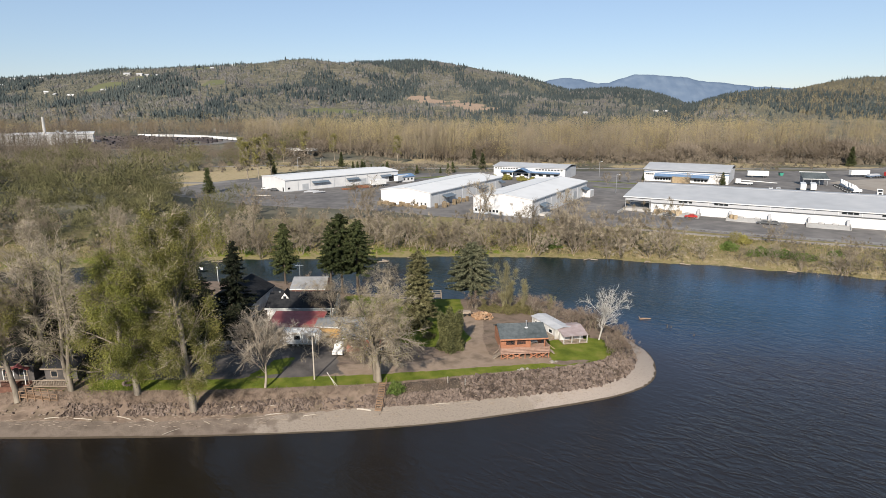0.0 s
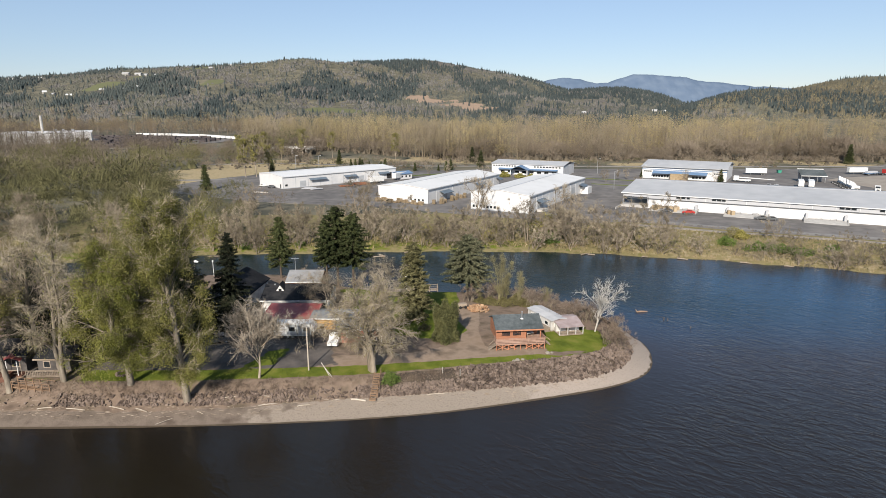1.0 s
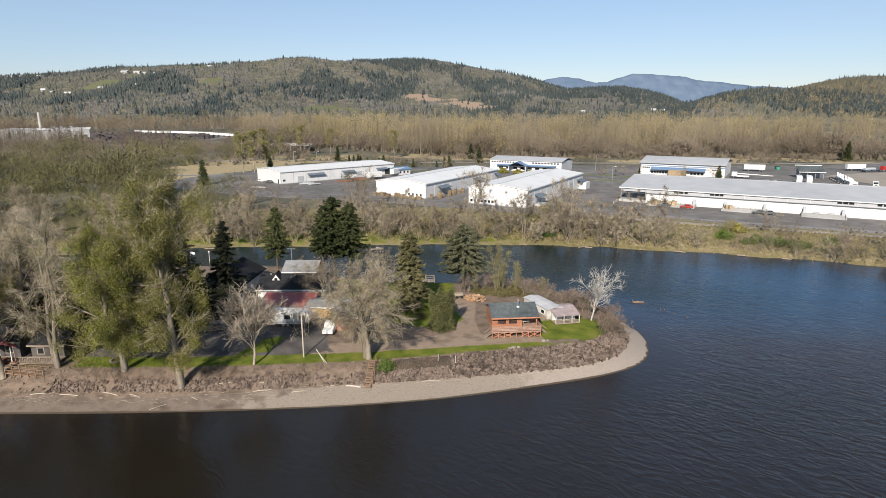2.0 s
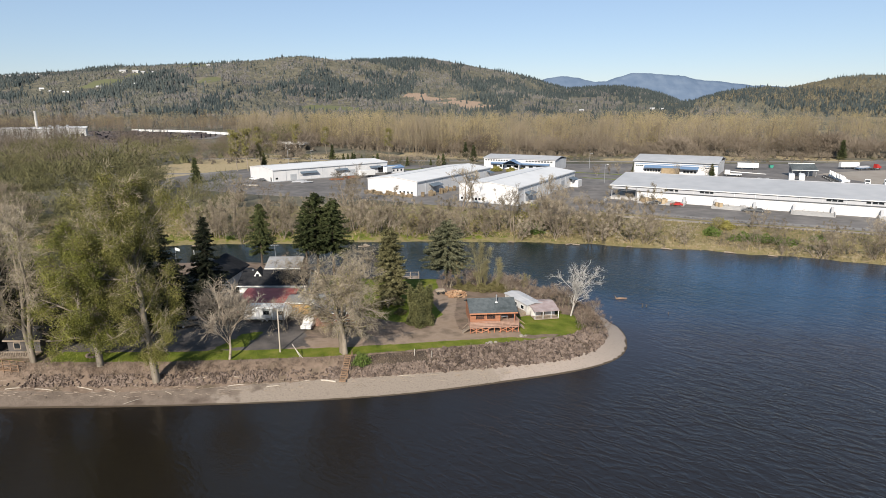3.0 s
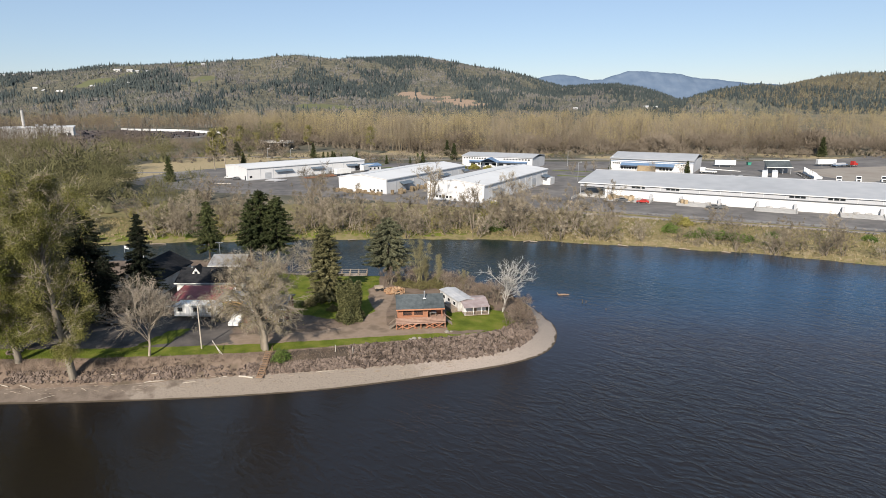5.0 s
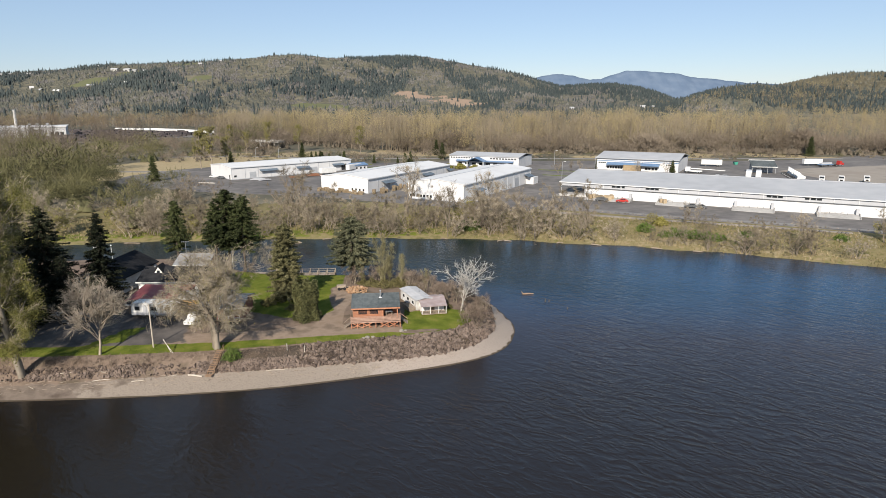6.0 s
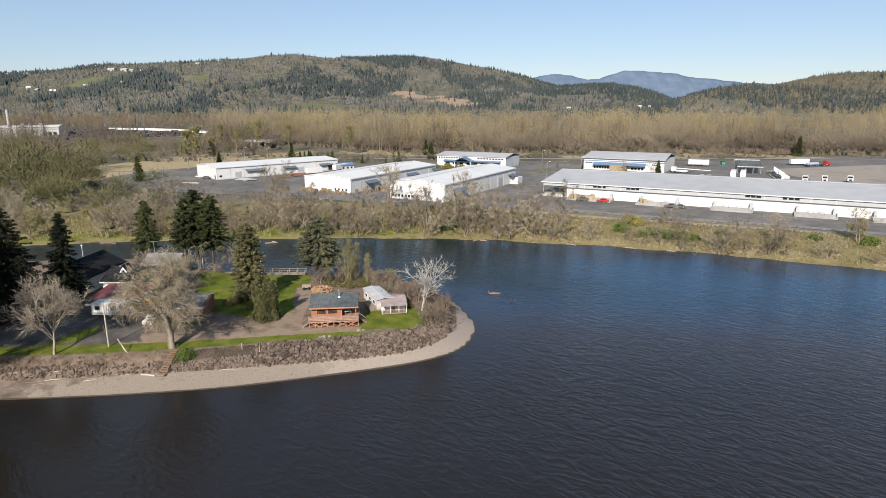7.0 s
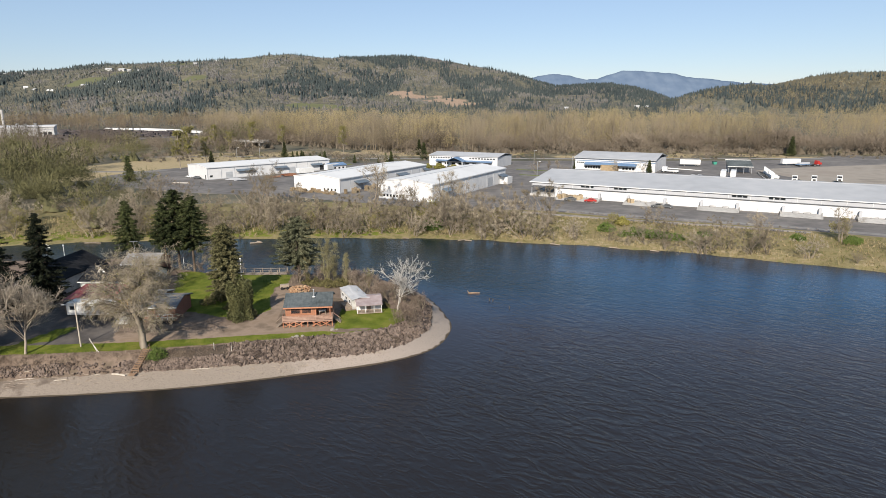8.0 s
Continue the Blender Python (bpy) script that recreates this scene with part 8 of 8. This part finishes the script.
def riprap():
    rng = np.random.default_rng(91)
    shapes = []
    for k in range(8):
        bm = bmesh.new()
        for q in rng.uniform(-.5, .5, (11, 3)) * rng.uniform(.75, 1.2, 3):
            bm.verts.new(q)
        hull = bmesh.ops.convex_hull(bm, input=bm.verts[:])
        bmesh.ops.delete(bm, geom=[v for v in set(hull["geom_interior"] + hull["geom_unused"]) if isinstance(v, bmesh.types.BMVert)], context="VERTS")
        bmesh.ops.triangulate(bm, faces=bm.faces[:])
        bm.verts.index_update()
        me = bpy.data.meshes.new("rock")
        bm.to_mesh(me)
        me.materials.append(M["rock"])
        shapes.append((me, np.array([v.co for v in bm.verts]), np.array([[v.index for v in f.verts] for f in bm.faces])))
        bm.free()
    wall = tagged(new("riprap_wall"), "bank of dark angular riprap rocks above the beach", "riprap", kind="structure")
    near = strip_points(rng, 300, -.6, 1.0, 4, 36)
    for i, (x, y, z) in enumerate(near):
        o = new("rock", shapes[i % 8][0])
        s = rng.uniform(.4, 1.0)
        o.parent = wall
        o.matrix_world = pose(x, y, z + .1, *rng.uniform(0, 360, 3)) @ Matrix.Diagonal((s, s * rng.uniform(.7, 1.1), s * .9, 1))
    rest = np.concatenate([strip_points(rng, 4600, -.5, 1.0, -66, 4), strip_points(rng, 4400, -.5, 1.0, -10, 36)])
    side = rest[:, 0] < 4
    ramp_k = poly_distance(rest[:, 0], rest[:, 1], BANK_FOOT)
    thin = (~side | (ramp_k < 1.25)) & (rng.uniform(0, 1, len(rest)) < np.where(side, np.where(rest[:, 0] < -54.5, .06, np.where(fbm(rest[:, 0] * .3, rest[:, 1] * .3, 95) > .45, 1.0, .3)), .8))
    rest = rest[thin]
    vs, fs, base = [], [], 0
    for x, y, z in rest:
        me, v, f = shapes[rng.integers(0, 8)]
        m = np.array(Euler(rng.uniform(0, 6.28, 3)).to_matrix())
        s = rng.uniform(.25, .85) * rng.uniform(.7, 1.1, 3)
        s = s * (.85 if x < 2 else 1.0)
        vs.append((v * s) @ m.T + [x, y, z + .1])
        fs.append(f + base)
        base += len(v)
    o = mesh_object("loose_rocks", np.concatenate(vs), np.concatenate(fs), M["rock"], parent=wall)
    tagged(o, kind="stuff")
    # thin driftwood litter along the upper beach
    q = strip_points(rng, 480, -2.6, .15, -66, 30)
    q = q[poly_distance(q[:, 0], q[:, 1], WATERLINE) > 1.2]
    a = rng.uniform(-.6, .6, len(q)) + rng.choice([0, 1.5], len(q), p=[.8, .2])
    half = (np.stack([np.cos(a), np.sin(a), 0 * a], 1) * rng.uniform(.15, .8, (len(q), 1))) * rng.uniform(.3, 1, (len(q), 1))
    mid = q + [0, 0, .05]
    v, f = prisms(np.concatenate([mid - half, mid + half, np.full((len(q), 1), .035), np.full((len(q), 1), .02)], 1), 4)
    tagged(mesh_object("driftwood_litter", v, f, M["weathered"]), "thin bleached sticks scattered on the beach", "driftwood", kind="stuff")
    # dry brambles and grass between the rocks
    p = strip_points(rng, 3800, -.2, 1.0, -66, 36)
    p = p[(poly_distance(p[:, 0], p[:, 1], BANK_FOOT) > .9) | (p[:, 0] > 6)]
    p = p[(p[:, 0] < 6) | (rng.uniform(0, 1, len(p)) < .3)]
    p = p[rng.uniform(0, 1, len(p)) < .35 + .65 * (fbm(p[:, 0] * .25, p[:, 1] * .25, 97) > .47)]
    r = np.repeat(p, 12, 0) + rng.normal(0, .25, (len(p) * 12, 3)) * [1, 1, .3]
    v, f = slivers(rng, r, rng.normal(0, .7, (len(r), 3)) + [0, -.2, .8], (.25, .75), (.025, .06))
    tagged(mesh_object("dry_brambles", v, f, M["bramble"]), "dry brown brambles among the bank rocks", "brambles", kind="stuff")


riprap()


def lawn_grass():
    """Grass tufts on the lawns and dry tufts along both shores."""
    rng = np.random.default_rng(93)
    x, y = rng.uniform(-62, 34, 60000), rng.uniform(84, 136, 60000)
    t = poly_distance(x, y, BANK_TOP)
    deep = np.interp(x, [-60, -20, 0, 18, 22], [3.6, 3.2, 2.6, 1.6, 0.3])
    ok = (t > .3) & ((t < deep + .4) & (y < 100) | (poly_distance(x, y, [(19.6, 94.6), (28, 95.4), (31.6, 99), (31, 104), (25, 107), (19.6, 105)]) > .3) | (poly_distance(x, y, GARDEN) > .3))
    p = np.column_stack([x, y, height(x, y)])[ok]
    r = np.repeat(p, 3, 0) + rng.normal(0, .12, (len(p) * 3, 3)) * [1, 1, 0]
    v, f = slivers(rng, r, rng.normal(0, .5, (len(r), 3)) + [0, 0, 1], (.06, .16), (.04, .08))
    tagged(mesh_object("lawn_grass", v, f, M["verge_grass"]), "short bright green lawn grass", "grass", kind="stuff")
    n = 26000
    x = rng.uniform(-180, 170, n)
    s = np.interp(x, [q[0] for q in FAR_SHORE], [q[1] for q in FAR_SHORE])
    y = s + rng.uniform(.5, 30, n)
    dry = (x > 36) | (y - s > 3)
    x, y, n = x[dry], y[dry], int(dry.sum())
    p = np.column_stack([x, y, height(x, y)])
    v, f = slivers(rng, p, rng.normal(0, .4, (n, 3)) + [0, 0, 1], (.35, .9), (.12, .3))
    tagged(mesh_object("bank_grass", v, f, M["dry_grass"]), "dry straw and green grass tufts on the far bank", "grass", kind="stuff")


M["dry_grass"] = ramp_mat("dry_bank_grass", [(0.12, 0.12, 0.04), (0.25, 0.195, 0.10), (0.37, 0.295, 0.18)], 0.15, 0.95, per_island=.4, coarse=.3)
lawn_grass()
